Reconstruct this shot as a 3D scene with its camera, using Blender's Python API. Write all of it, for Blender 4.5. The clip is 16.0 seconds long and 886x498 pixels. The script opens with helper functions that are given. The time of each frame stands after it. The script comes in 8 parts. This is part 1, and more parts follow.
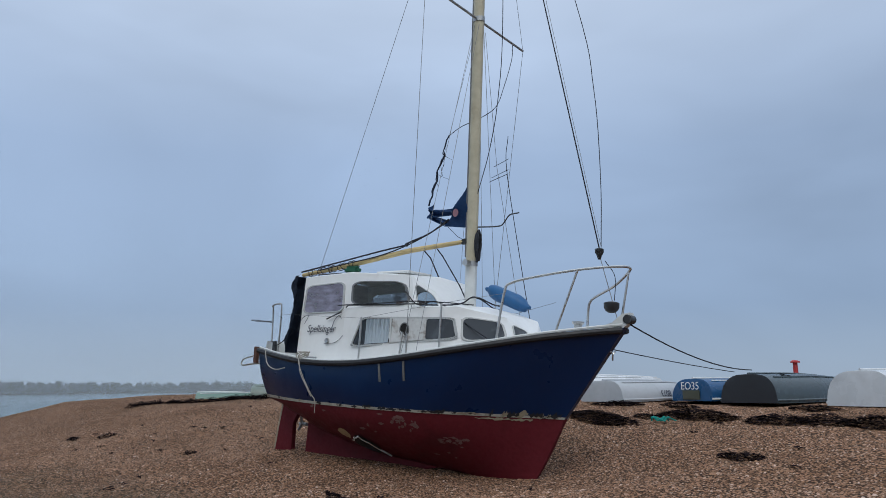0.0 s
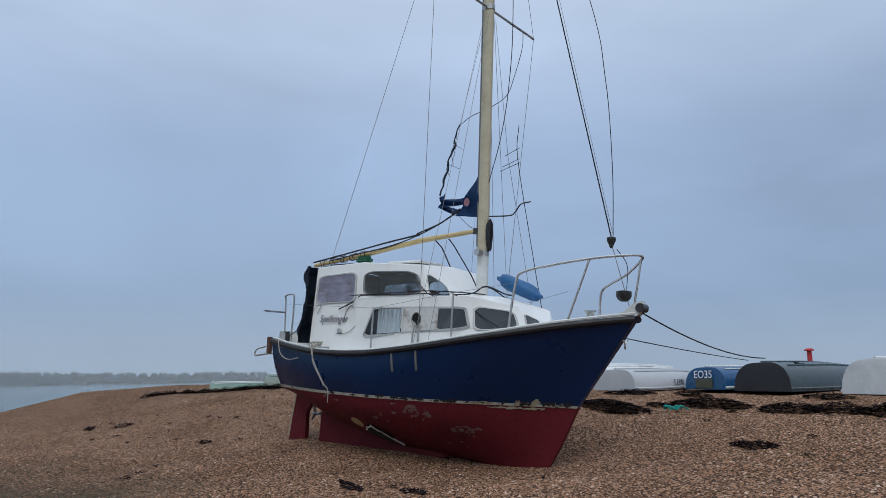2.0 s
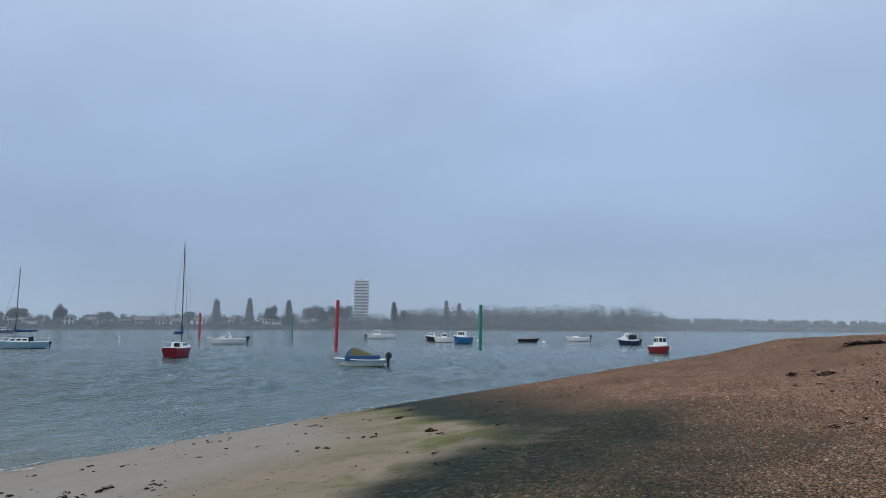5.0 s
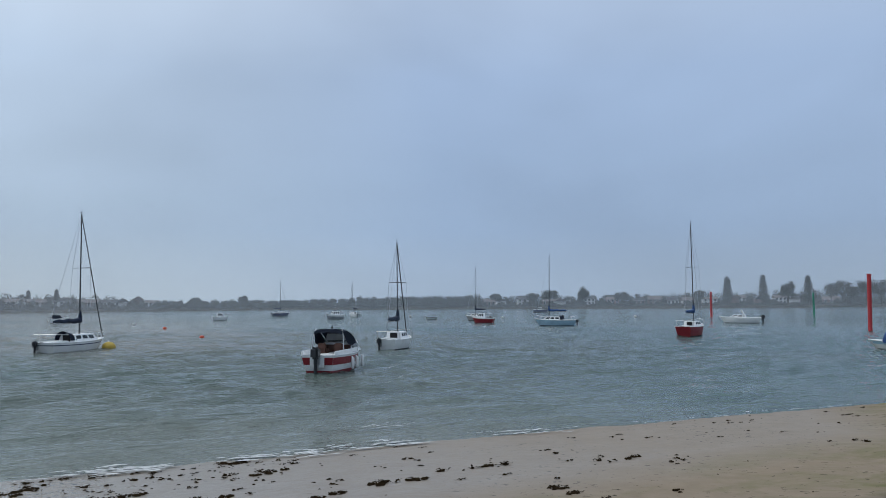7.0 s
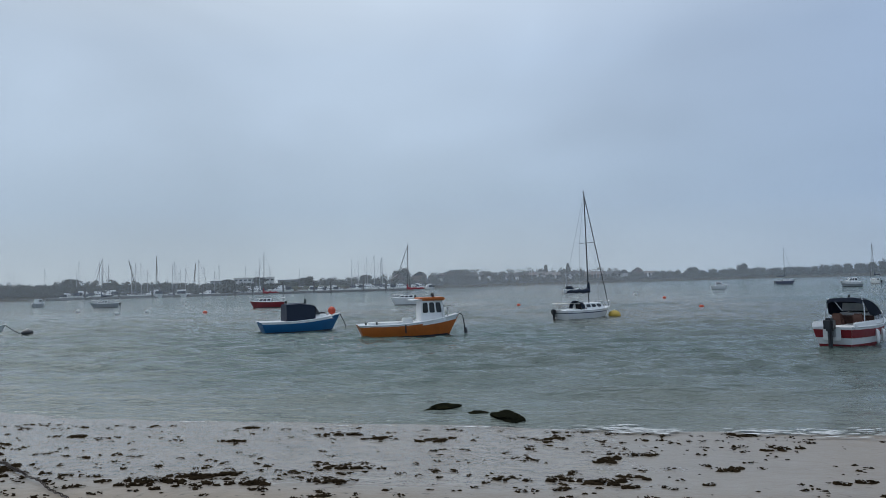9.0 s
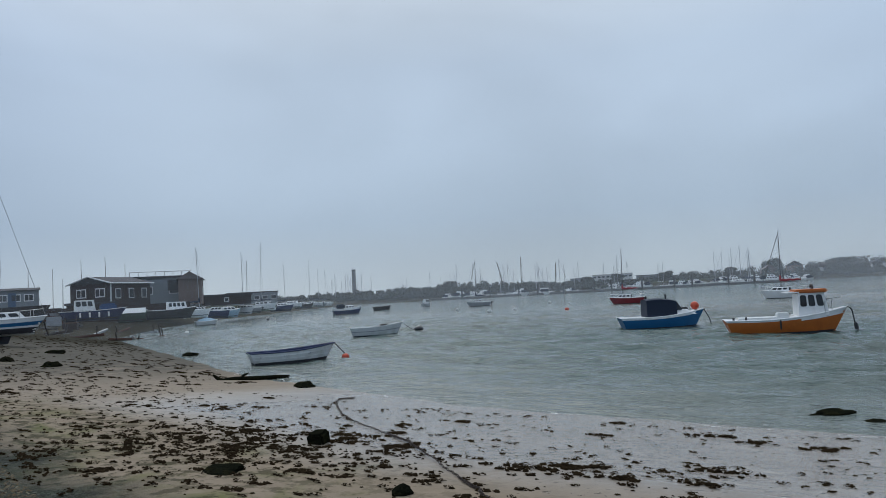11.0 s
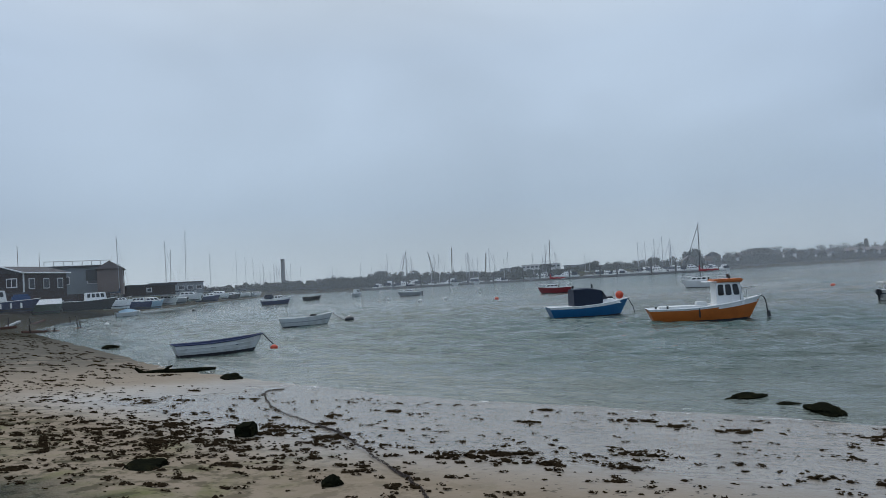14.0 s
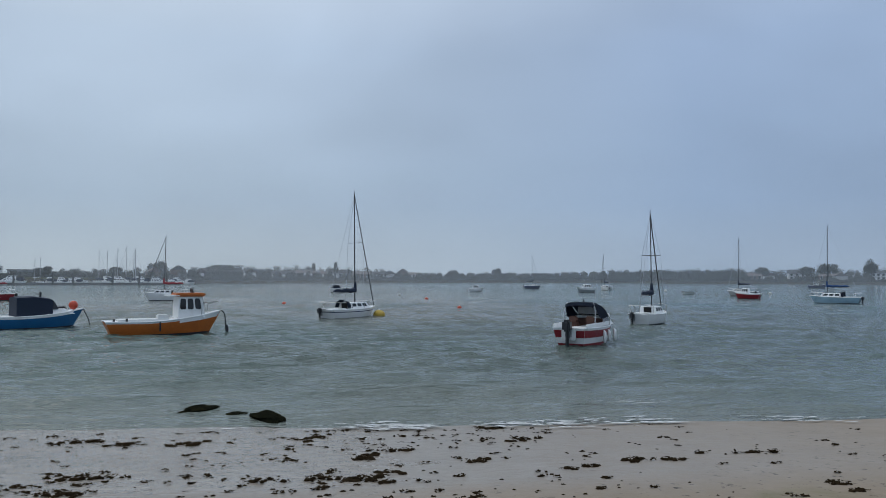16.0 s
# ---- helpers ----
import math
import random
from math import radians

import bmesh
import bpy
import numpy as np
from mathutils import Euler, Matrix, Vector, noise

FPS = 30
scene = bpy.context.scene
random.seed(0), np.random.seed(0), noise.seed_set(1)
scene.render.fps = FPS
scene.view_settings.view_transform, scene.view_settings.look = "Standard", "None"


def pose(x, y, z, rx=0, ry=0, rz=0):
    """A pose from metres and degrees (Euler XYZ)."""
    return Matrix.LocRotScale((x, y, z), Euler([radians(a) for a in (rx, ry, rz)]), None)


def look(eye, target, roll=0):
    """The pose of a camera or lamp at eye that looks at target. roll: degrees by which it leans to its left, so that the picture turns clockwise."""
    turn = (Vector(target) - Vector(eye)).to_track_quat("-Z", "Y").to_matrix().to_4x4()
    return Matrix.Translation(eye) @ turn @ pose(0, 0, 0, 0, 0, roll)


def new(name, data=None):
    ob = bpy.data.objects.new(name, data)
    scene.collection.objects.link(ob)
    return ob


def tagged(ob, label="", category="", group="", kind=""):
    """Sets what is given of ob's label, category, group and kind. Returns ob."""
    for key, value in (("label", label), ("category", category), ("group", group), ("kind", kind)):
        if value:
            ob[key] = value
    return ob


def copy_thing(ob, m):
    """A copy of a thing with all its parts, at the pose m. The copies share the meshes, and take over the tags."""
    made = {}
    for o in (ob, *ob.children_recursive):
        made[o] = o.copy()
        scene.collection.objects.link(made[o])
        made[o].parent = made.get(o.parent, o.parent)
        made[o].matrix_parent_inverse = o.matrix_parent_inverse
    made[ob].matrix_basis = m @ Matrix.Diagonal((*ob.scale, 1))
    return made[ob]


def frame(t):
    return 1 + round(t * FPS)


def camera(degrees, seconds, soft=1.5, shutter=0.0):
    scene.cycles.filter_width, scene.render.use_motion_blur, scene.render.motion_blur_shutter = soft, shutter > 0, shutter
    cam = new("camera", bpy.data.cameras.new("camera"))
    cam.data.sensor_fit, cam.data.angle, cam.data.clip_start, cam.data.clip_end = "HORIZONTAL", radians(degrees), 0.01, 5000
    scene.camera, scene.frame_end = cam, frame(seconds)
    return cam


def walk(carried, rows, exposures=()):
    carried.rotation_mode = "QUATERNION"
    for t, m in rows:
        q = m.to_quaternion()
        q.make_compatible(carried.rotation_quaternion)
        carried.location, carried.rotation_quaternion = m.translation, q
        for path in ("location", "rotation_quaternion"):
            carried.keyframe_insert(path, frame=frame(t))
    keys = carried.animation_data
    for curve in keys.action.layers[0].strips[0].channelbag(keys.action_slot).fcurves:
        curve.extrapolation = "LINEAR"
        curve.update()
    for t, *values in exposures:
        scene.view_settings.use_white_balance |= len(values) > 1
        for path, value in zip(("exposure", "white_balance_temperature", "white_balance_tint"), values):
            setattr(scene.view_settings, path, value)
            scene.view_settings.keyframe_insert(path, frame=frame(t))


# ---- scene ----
cam = camera(62.71, 16.0, soft=0.8)
PATH = [
    (0.0, pose(0, 0, 2.7, 100.69, 0.66, -28.61)),
    (0.5, pose(0, 0, 2.7, 100.63, 0.69, -28.62)),
    (1.0, pose(0, 0, 2.7, 100.35, 0.75, -28.21)),
    (1.5, pose(0, 0, 2.7, 100.07, 0.76, -27.96)),
    (2.0, pose(0, 0, 2.7, 99.89, 0.85, -27.66)),
    (2.5, pose(0, 0, 2.7, 99.39, 1.02, -24.52)),
    (3.0, pose(0, 0, 2.7, 98.72, 0.77, -17.65)),
    (3.5, pose(0, 0, 2.7, 98.25, 0.55, -8.47)),
    (4.0, pose(0, 0, 2.7, 97.60, 0.18, 2.61)),
    (4.2, pose(0, 0, 2.7, 97.35, 0.10, 6.75)),
    (6.3, pose(0, 0, 2.7, 94.36, -0.45, 48.80)),
    (6.5, pose(0, 0, 2.7, 94.36, -0.37, 52.57)),
    (7.0, pose(0, 0, 2.7, 94.42, 0.32, 61.65)),
    (7.5, pose(0, 0, 2.7, 94.16, 0.38, 70.93)),
    (8.0, pose(0, 0, 2.7, 93.35, 0.22, 81.50)),
    (8.5, pose(0, 0, 2.7, 92.79, 0.58, 90.91)),
    (9.0, pose(0, 0, 2.7, 92.64, 1.53, 99.37)),
    (9.5, pose(0, 0, 2.7, 92.77, 2.25, 107.26)),
    (10.0, pose(0, 0, 2.7, 92.94, 2.19, 114.10)),
    (10.2, pose(0, 0, 2.7, 93.02, 2.35, 116.90)),
    (12.3, pose(0, 0, 2.7, 93.96, 4.20, 136.40)),
    (12.5, pose(0, 0, 2.7, 93.92, 4.26, 136.66)),
    (13.0, pose(0, 0, 2.7, 93.59, 4.01, 135.70)),
    (13.5, pose(0, 0, 2.7, 93.03, 3.73, 130.48)),
    (14.0, pose(0, 0, 2.7, 92.39, 3.24, 121.62)),
    (14.5, pose(0, 0, 2.7, 91.94, 2.57, 112.46)),
    (15.0, pose(0, 0, 2.7, 91.82, 1.85, 102.59)),
    (15.5, pose(0, 0, 2.7, 92.04, 0.70, 91.80)),
    (16.0, pose(0, 0, 2.7, 92.33, -0.17, 81.20)),
]
walk(cam, PATH, [(0.0, 0.0), (2.5, 0.02), (4.0, 0.12), (6.5, 0.05), (7.5, 0.03), (8.5, -0.03), (10.2, -0.05), (12.5, -0.06), (14.0, -0.06), (16.0, -0.08)])

# ---------------------------------------------------------------- sky and light
world = bpy.data.worlds.new("overcast_sky")
scene.world = world
world.use_nodes = True
wn, wl = world.node_tree.nodes, world.node_tree.links
wn.clear()


def wnode(kind, **values):
    n = wn.new(kind)
    for key, value in values.items():
        n.inputs[key].default_value = value
    return n


SUN_EL, SUN_AZ = 48.0, 150.0          # degrees above the horizon, bearing to the left of north
sky = wn.new("ShaderNodeTexSky")
sky.sky_type, sky.sun_disc = 'NISHITA', False
sky.sun_elevation, sky.sun_rotation = radians(SUN_EL), radians(-SUN_AZ)
coord = wn.new("ShaderNodeTexCoord")
split = wn.new("ShaderNodeSeparateXYZ")
wl.new(coord.outputs["Generated"], split.inputs[0])
# overcast brightness rises from the horizon to the zenith
rise = wn.new("ShaderNodeValToRGB")
e = rise.color_ramp.elements
e[0].position, e[0].color = 0.0, (0.345, 0.445, 0.58, 1)
e[1].position, e[1].color = 1.0, (0.92, 1.05, 1.22, 1)
for p, c in ((0.10, (0.285, 0.395, 0.575)), (0.30, (0.335, 0.45, 0.645)), (0.48, (0.49, 0.60, 0.78))):
    k = e.new(p)
    k.color = (*c, 1)
wl.new(split.outputs["Z"], rise.inputs[0])
# soft stretched cloud layers
squash = wn.new("ShaderNodeMapping")
squash.inputs["Scale"].default_value = (1.0, 1.0, 2.4)
wl.new(coord.outputs["Generated"], squash.inputs[0])
cloud = wnode("ShaderNodeTexNoise", Scale=1.7, Detail=4.0, Roughness=0.5, Distortion=0.35)
wl.new(squash.outputs[0], cloud.inputs["Vector"])
span = wnode("ShaderNodeMapRange", **{"From Min": 0.3, "From Max": 0.7, "To Min": 0.86, "To Max": 1.14})
wl.new(cloud.outputs["Fac"], span.inputs["Value"])
shade = wn.new("ShaderNodeMix")
shade.data_type, shade.blend_type = 'RGBA', 'MULTIPLY'
shade.inputs[0].default_value = 1.0
wl.new(rise.outputs[0], shade.inputs[6])
wl.new(span.outputs[0], shade.inputs[7])
# paler towards the south-west, where the cloud is thinner
dirn = wn.new("ShaderNodeVectorMath")
dirn.operation = 'DOT_PRODUCT'
dirn.inputs[1].default_value = (-0.829, -0.559, 0.0)
wl.new(coord.outputs["Generated"], dirn.inputs[0])
thin = wnode("ShaderNodeMapRange", **{"From Min": 0.46, "From Max": 1.0, "To Min": 0.0, "To Max": 1.20})
wl.new(dirn.outputs["Value"], thin.inputs["Value"])
pale = wn.new("ShaderNodeMix")
pale.data_type, pale.blend_type = 'RGBA', 'MULTIPLY'
pale.inputs[7].default_value = (1.46, 1.34, 1.16, 1)
wl.new(thin.outputs[0], pale.inputs[0])
wl.new(shade.outputs[2], pale.inputs[6])
lift = wn.new("ShaderNodeMix")
lift.data_type, lift.blend_type = 'RGBA', 'MULTIPLY'
lift.inputs[0].default_value = 1.0
lift.inputs[7].default_value = (10.0, 10.0, 10.0, 1)
wl.new(pale.outputs[2], lift.inputs[6])
veil = wn.new("ShaderNodeMix")
veil.data_type = 'RGBA'
veil.inputs[0].default_value = 0.96
wl.new(sky.outputs[0], veil.inputs[6])
wl.new(lift.outputs[2], veil.inputs[7])
back = wnode("ShaderNodeBackground", Strength=0.1)
wl.new(veil.outputs[2], back.inputs[0])
wout = wn.new("ShaderNodeOutputWorld")
wl.new(back.outputs[0], wout.inputs[0])

sun_data = bpy.data.lights.new("sun", 'SUN')
sun_data.energy, sun_data.angle, sun_data.color = 1.0, radians(40), (1.0, 0.97, 0.93)
sun = new("sun", sun_data)
sun.matrix_world = look((-40 * math.sin(radians(SUN_AZ)), 40 * math.cos(radians(SUN_AZ)), 40 * math.tan(radians(SUN_EL))), (0, 0, 0))


# ---------------------------------------------------------------- materials
def mat(name, colour, rough=0.6, metal=0.0, grain=0.0, scale=20.0, bump=0.0, stain=0.0, stain_scale=2.0, stain_colour=None,
        random_tint=0.0, alpha=1.0, ior=1.5, coord_out="Object"):
    """A procedural paint, metal, wood or cloth: fine grain, larger stains and a little relief."""
    m = bpy.data.materials.new(name)
    m.use_nodes = True
    n, l = m.node_tree.nodes, m.node_tree.links
    b = n["Principled BSDF"]
    b.inputs["Roughness"].default_value, b.inputs["Metallic"].default_value = rough, metal
    b.inputs["IOR"].default_value = ior
    tc = n.new("ShaderNodeTexCoord")

    def mix(a, c, fac, blend='MIX'):
        x = n.new("ShaderNodeMix")
        x.data_type, x.blend_type = 'RGBA', blend
        for socket, value in ((x.inputs[0], fac), (x.inputs[6], a), (x.inputs[7], c)):
            if isinstance(value, bpy.types.NodeSocket):
                l.new(value, socket)
            elif isinstance(value, tuple):
                socket.default_value = (*value[:3], 1)
            else:
                socket.default_value = value
        return x.outputs[2]

    def tex(s, detail=3.0, dist=0.0):
        t = n.new("ShaderNodeTexNoise")
        t.inputs["Scale"].default_value, t.inputs["Detail"].default_value, t.inputs["Distortion"].default_value = s, detail, dist
        l.new(tc.outputs[coord_out], t.inputs["Vector"])
        return t.outputs["Fac"]

    def span(v, a, b2, c=0.0, d=1.0):
        r = n.new("ShaderNodeMapRange")
        for key, value in (("From Min", a), ("From Max", b2), ("To Min", c), ("To Max", d)):
            r.inputs[key].default_value = value
        l.new(v, r.inputs["Value"])
        return r.outputs[0]

    col = colour
    if stain:
        dark = stain_colour or tuple(c * 0.45 for c in colour)
        col = mix(col, dark, span(tex(stain_scale, 5.0, 0.6), 0.52, 0.75, 0.0, stain))
    if grain:
        col = mix(col, tuple(c * 0.6 for c in colour), span(tex(scale, 4.0), 0.35, 0.75, 0.0, grain))
    if random_tint:
        g = n.new("ShaderNodeNewGeometry")
        col = mix(col, tuple(min(1, c * 1.9) for c in colour), span(g.outputs["Random Per Island"], 0, 1, 0, random_tint))
    if isinstance(col, tuple):
        b.inputs["Base Color"].default_value = (*col[:3], 1)
    else:
        l.new(col, b.inputs["Base Color"])
    if stain or grain:
        l.new(span(tex(scale * 0.5), 0.2, 0.8, max(0.03, rough - 0.08), min(1, rough + 0.15)), b.inputs["Roughness"])
    if bump:
        u = n.new("ShaderNodeBump")
        u.inputs["Strength"].default_value, u.inputs["Distance"].default_value = 1.0, bump
        l.new(tex(scale), u.inputs["Height"])
        l.new(u.outputs[0], b.inputs["Normal"])
    return m


WHITE = mat("white_gelcoat", (0.78, 0.79, 0.78), 0.35, grain=0.1, scale=14, stain=0.35, stain_scale=1.6, stain_colour=(0.5, 0.48, 0.42))
WHITE_OLD = mat("weathered_white", (0.62, 0.64, 0.63), 0.5, grain=0.25, scale=9, stain=0.55, stain_scale=1.3, stain_colour=(0.33, 0.33, 0.28))
NAVY = mat("navy_topsides", (0.0010, 0.015, 0.060), 0.30, grain=0.10, scale=9, stain=0.25, stain_scale=0.9, stain_colour=(0.004, 0.034, 0.11), ior=1.36)
REDLEAD = mat("red_antifouling", (0.110, 0.010, 0.016), 0.66, ior=1.3, grain=0.35, scale=22, bump=0.004, stain=0.5, stain_scale=1.8, stain_colour=(0.045, 0.007, 0.010))
SCUFF = mat("scraped_primer", (0.165, 0.085, 0.078), 0.8, grain=0.8, scale=60, stain=1.0, stain_scale=22, stain_colour=(0.125, 0.012, 0.02))
PRIMER = mat("bare_filler", (0.42, 0.30, 0.16), 0.8, grain=0.5, scale=26, stain=0.6, stain_scale=7, stain_colour=(0.22, 0.06, 0.05))
BOOT = mat("boot_stripe", (0.42, 0.40, 0.34), 0.6, grain=0.6, scale=30, stain=1.0, stain_scale=11, stain_colour=(0.20, 0.16, 0.12))
RUDDERWOOD = mat("flaking_wood", (0.30, 0.26, 0.18), 0.85, grain=0.7, scale=30, stain=0.8, stain_scale=9, stain_colour=(0.12, 0.03, 0.03))
BLACK = mat("black_rubber", (0.012, 0.012, 0.014), 0.55, grain=0.3, scale=20)
STEEL = mat("stainless_steel", (0.55, 0.55, 0.54), 0.3, metal=0.9, grain=0.2, scale=40)
ALLOY = mat("dull_alloy", (0.40, 0.41, 0.42), 0.45, metal=0.7, grain=0.2, scale=30)
WIRE = mat("rigging_wire", (0.20, 0.21, 0.22), 0.5, metal=0.3)
ROPE_DARK = mat("dark_rope", (0.02, 0.022, 0.03), 0.9, grain=0.4, scale=60)
ROPE_PALE = mat("pale_rope", (0.36, 0.34, 0.30), 0.9, grain=0.5, scale=60)
MASTPAINT = mat("cream_mast_paint", (0.50, 0.455, 0.33), 0.5, grain=0.4, scale=12, stain=0.6, stain_scale=3, stain_colour=(0.36, 0.30, 0.19))
VARNISH = mat("varnished_spar", (0.55, 0.42, 0.20), 0.4, grain=0.3, scale=18, stain=0.4, stain_scale=3)
NAVYCLOTH = mat("navy_canvas", (0.014, 0.024, 0.046), 0.9, grain=0.5, scale=50, bump=0.004)
BLUECLOTH = mat("blue_cloth", (0.015, 0.06, 0.17), 0.85, grain=0.4, scale=40, bump=0.004)
BLUEPLASTIC = mat("blue_fender", (0.010, 0.10, 0.26), 0.45, grain=0.2, scale=12)
GREENCLOTH = mat("green_cloth", (0.01, 0.09, 0.05), 0.9, grain=0.4, scale=30)
CURTAIN = mat("pale_curtain", (0.40, 0.47, 0.52), 0.9, grain=0.4, scale=12)
RUSTWOOD = mat("dark_wood", (0.10, 0.045, 0.03), 0.7, grain=0.5, scale=18)
CHARCOAL = mat("charcoal_plastic", (0.025, 0.027, 0.03), 0.4, grain=0.2, scale=20)


def glass_mat(name, colour, rough=0.05):
    m = mat(name, colour, rough, ior=1.5)
    m.node_tree.nodes["Principled BSDF"].inputs["Specular IOR Level"].default_value = 0.45
    return m


TINT = glass_mat("tinted_pane", (0.022, 0.025, 0.028))
# Mid-grey base and pale patches stand in for sky reflected in the glass.
SHEEN_PANE = mat("painted_sheen_pane", (0.050, 0.056, 0.063), 0.10, grain=0.2, scale=6, stain=0.3, stain_scale=3.4, stain_colour=(0.33, 0.36, 0.40))


def clear_pane(name, haze, tint):
    """A thin window sheet: mostly clear, a little sky in its gloss, dulled by salt."""
    m = bpy.data.materials.new(name)
    m.use_nodes = True
    n, l = m.node_tree.nodes, m.node_tree.links
    dull = n["Principled BSDF"]
    dull.inputs["Base Color"].default_value, dull.inputs["Roughness"].default_value = (*tint, 1), 0.12
    clear = n.new("ShaderNodeBsdfTransparent")
    clear.inputs[0].default_value = (0.86, 0.90, 0.90, 1)
    salt = n.new("ShaderNodeTexNoise")
    salt.inputs["Scale"].default_value, salt.inputs["Detail"].default_value = 5.0, 5.0
    span = n.new("ShaderNodeMapRange")
    for key, value in (("From Min", 0.35), ("From Max", 0.7), ("To Min", haze * 0.6), ("To Max", min(1.0, haze * 1.5))):
        span.inputs[key].default_value = value
    l.new(salt.outputs["Fac"], span.inputs["Value"])
    both = n.new("ShaderNodeMixShader")
    l.new(span.outputs[0], both.inputs[0])
    l.new(clear.outputs[0], both.inputs[1])
    l.new(dull.outputs[0], both.inputs[2])
    l.new(both.outputs[0], [x for x in n if x.type == 'OUTPUT_MATERIAL'][0].inputs[0])
    return m


CLEAR = clear_pane("clear_salted_pane", 0.22, (0.10, 0.11, 0.12))
CRAZED = clear_pane("crazed_acrylic", 0.85, (0.27, 0.26, 0.34))
# Near-black for sheets that stand in for shade inside openings left uncut.
HOLE_SHADE = mat("painted_inside_shade", (0.008, 0.008, 0.008), 0.9)


# ---------------------------------------------------------------- mesh tools
def link_mesh(name, bm, material, parent=None, label="", smooth=40):
    bmesh.ops.recalc_face_normals(bm, faces=bm.faces)
    me = bpy.data.meshes.new(name)
    if smooth:
        lim = radians(smooth)
        for f in bm.faces:
            f.smooth = True
        for ed in bm.edges:
            if len(ed.link_faces) == 2 and ed.calc_face_angle(0) > lim:
                ed.smooth = False
    bm.to_mesh(me)
    bm.free()
    me.materials.append(material)
    ob = new(name, me)
    if parent:
        ob.parent = parent
    if label:
        ob["label"] = label
    return ob


def part(name, bm, material, parent, label="", smooth=40):
    return link_mesh(name, bm, material, parent, label, smooth)


def thing(name, m, label, category, group="", kind=""):
    ob = new(name)
    ob.matrix_basis = m
    return tagged(ob, label, category, group, kind)


def box(sx, sy, sz, at=(0, 0, 0), bevel=0.0, rot=None, bm=None):
    bm = bm or bmesh.new()
    r = bmesh.ops.create_cube(bm, size=1)
    m = Matrix.Translation(at) @ (rot.to_4x4() if rot else Matrix()) @ Matrix.Diagonal((sx, sy, sz, 1))
    bmesh.ops.transform(bm, matrix=m, verts=r["verts"])
    if bevel:
        es = list({e for v in r["verts"] for e in v.link_edges})
        bmesh.ops.bevel(bm, geom=es, offset=bevel, segments=2, affect='EDGES', clamp_overlap=True)
    return bm


def loft(rings, cap=True, close=True, bm=None):
    """Skin a list of equally long rings of points."""
    bm = bm or bmesh.new()
    vs = [[bm.verts.new(p) for p in ring] for ring in rings]
    n = len(rings[0])
    for a, b in zip(vs, vs[1:]):
        for i in range(n if close else n - 1):
            j = (i + 1) % n
            try:
                bm.faces.new((a[i], a[j], b[j], b[i]))
            except ValueError:
                pass
    if cap:
        for ring in (vs[0], vs[-1]):
            try:
                bm.faces.new(ring)
            except ValueError:
                pass
    return bm


def tube(points, r, sides=8, bm=None, taper=None):
    """A round bar or rope through points."""
    pts = [Vector(p) for p in points]
    rings = []
    up = None
    for i, p in enumerate(pts):
        d = (pts[min(i + 1, len(pts) - 1)] - pts[max(i - 1, 0)]).normalized()
        if up is None:
            up = d.orthogonal().normalized()
        up = (up - d * up.dot(d)).normalized()
        side = d.cross(up)
        rr = r * (taper[i] if taper else 1)
        rings.append([p + (up * math.cos(a) + side * math.sin(a)) * rr for a in (2 * math.pi * k / sides for k in range(sides))])
    return loft(rings, bm=bm)


def sag(a, b, drop, n=8):
    a, b = Vector(a), Vector(b)
    return [a.lerp(b, i / n) - Vector((0, 0, drop * 4 * (i / n) * (1 - i / n))) for i in range(n + 1)]


def smooth_path(pts, n=6):
    """Catmull-Rom through points."""
    p = [Vector(q) for q in pts]
    p = [p[0] * 2 - p[1]] + p + [p[-1] * 2 - p[-2]]
    out = []
    for i in range(1, len(p) - 2):
        for k in range(n):
            t = k / n
            a, b, c, d = p[i - 1], p[i], p[i + 1], p[i + 2]
            out.append(0.5 * ((2 * b) + (c - a) * t + (2 * a - 5 * b + 4 * c - d) * t * t + (3 * b - a - 3 * c + d) * t ** 3))
    out.append(p[-2])
    return out


def lerp_table(table, x):
    return float(np.interp(x, [t[0] for t in table], [t[1] for t in table]))


def polar(bearing, distance):
    """Plan position from the viewer's foot: degrees to the left of north, metres."""
    return -distance * math.sin(radians(bearing)), distance * math.cos(radians(bearing))


# ---------------------------------------------------------------- ground
WATER_X = [(-900, -1100), (-300, -330), (-200, -200), (-121, -88), (-90, -54), (-68, -37), (-34, -22.4), (-21, -16.8), (-10, -14.1), (0, -13.4),
           (10, -12.8), (22, -11.6), (30, -10.6), (36, -8), (46, 0), (60, 13), (100, 70), (300, 400), (900, 1500)]
TOP_RUN = [(-200, 14), (-60, 13), (-30, 20), (-10, 24), (0, 23.5), (9, 20.5), (17, 15), (25, 11), (40, 9)]
RISE = [(-3.0, -0.5), (-0.2, -0.10), (0, 0), (0.05, 0.035), (0.56, 0.45), (0.87, 0.695), (1.1, 0.93), (1.35, 1.0), (60, 1.05)]
FAR_SHORE = [(-180, 4200), (-60, 4200), (-12, 620), (0, 600), (30, 520), (45, 450), (60, 470), (75, 520), (90, 400), (100, 330), (112, 300), (128, 290),
             (138, 330), (150, 420), (180, 4200)]


def waterline(y):
    return np.interp(y, [t[0] for t in WATER_X], [t[1] for t in WATER_X])


def beach_run(x, y):
    return x - waterline(y)


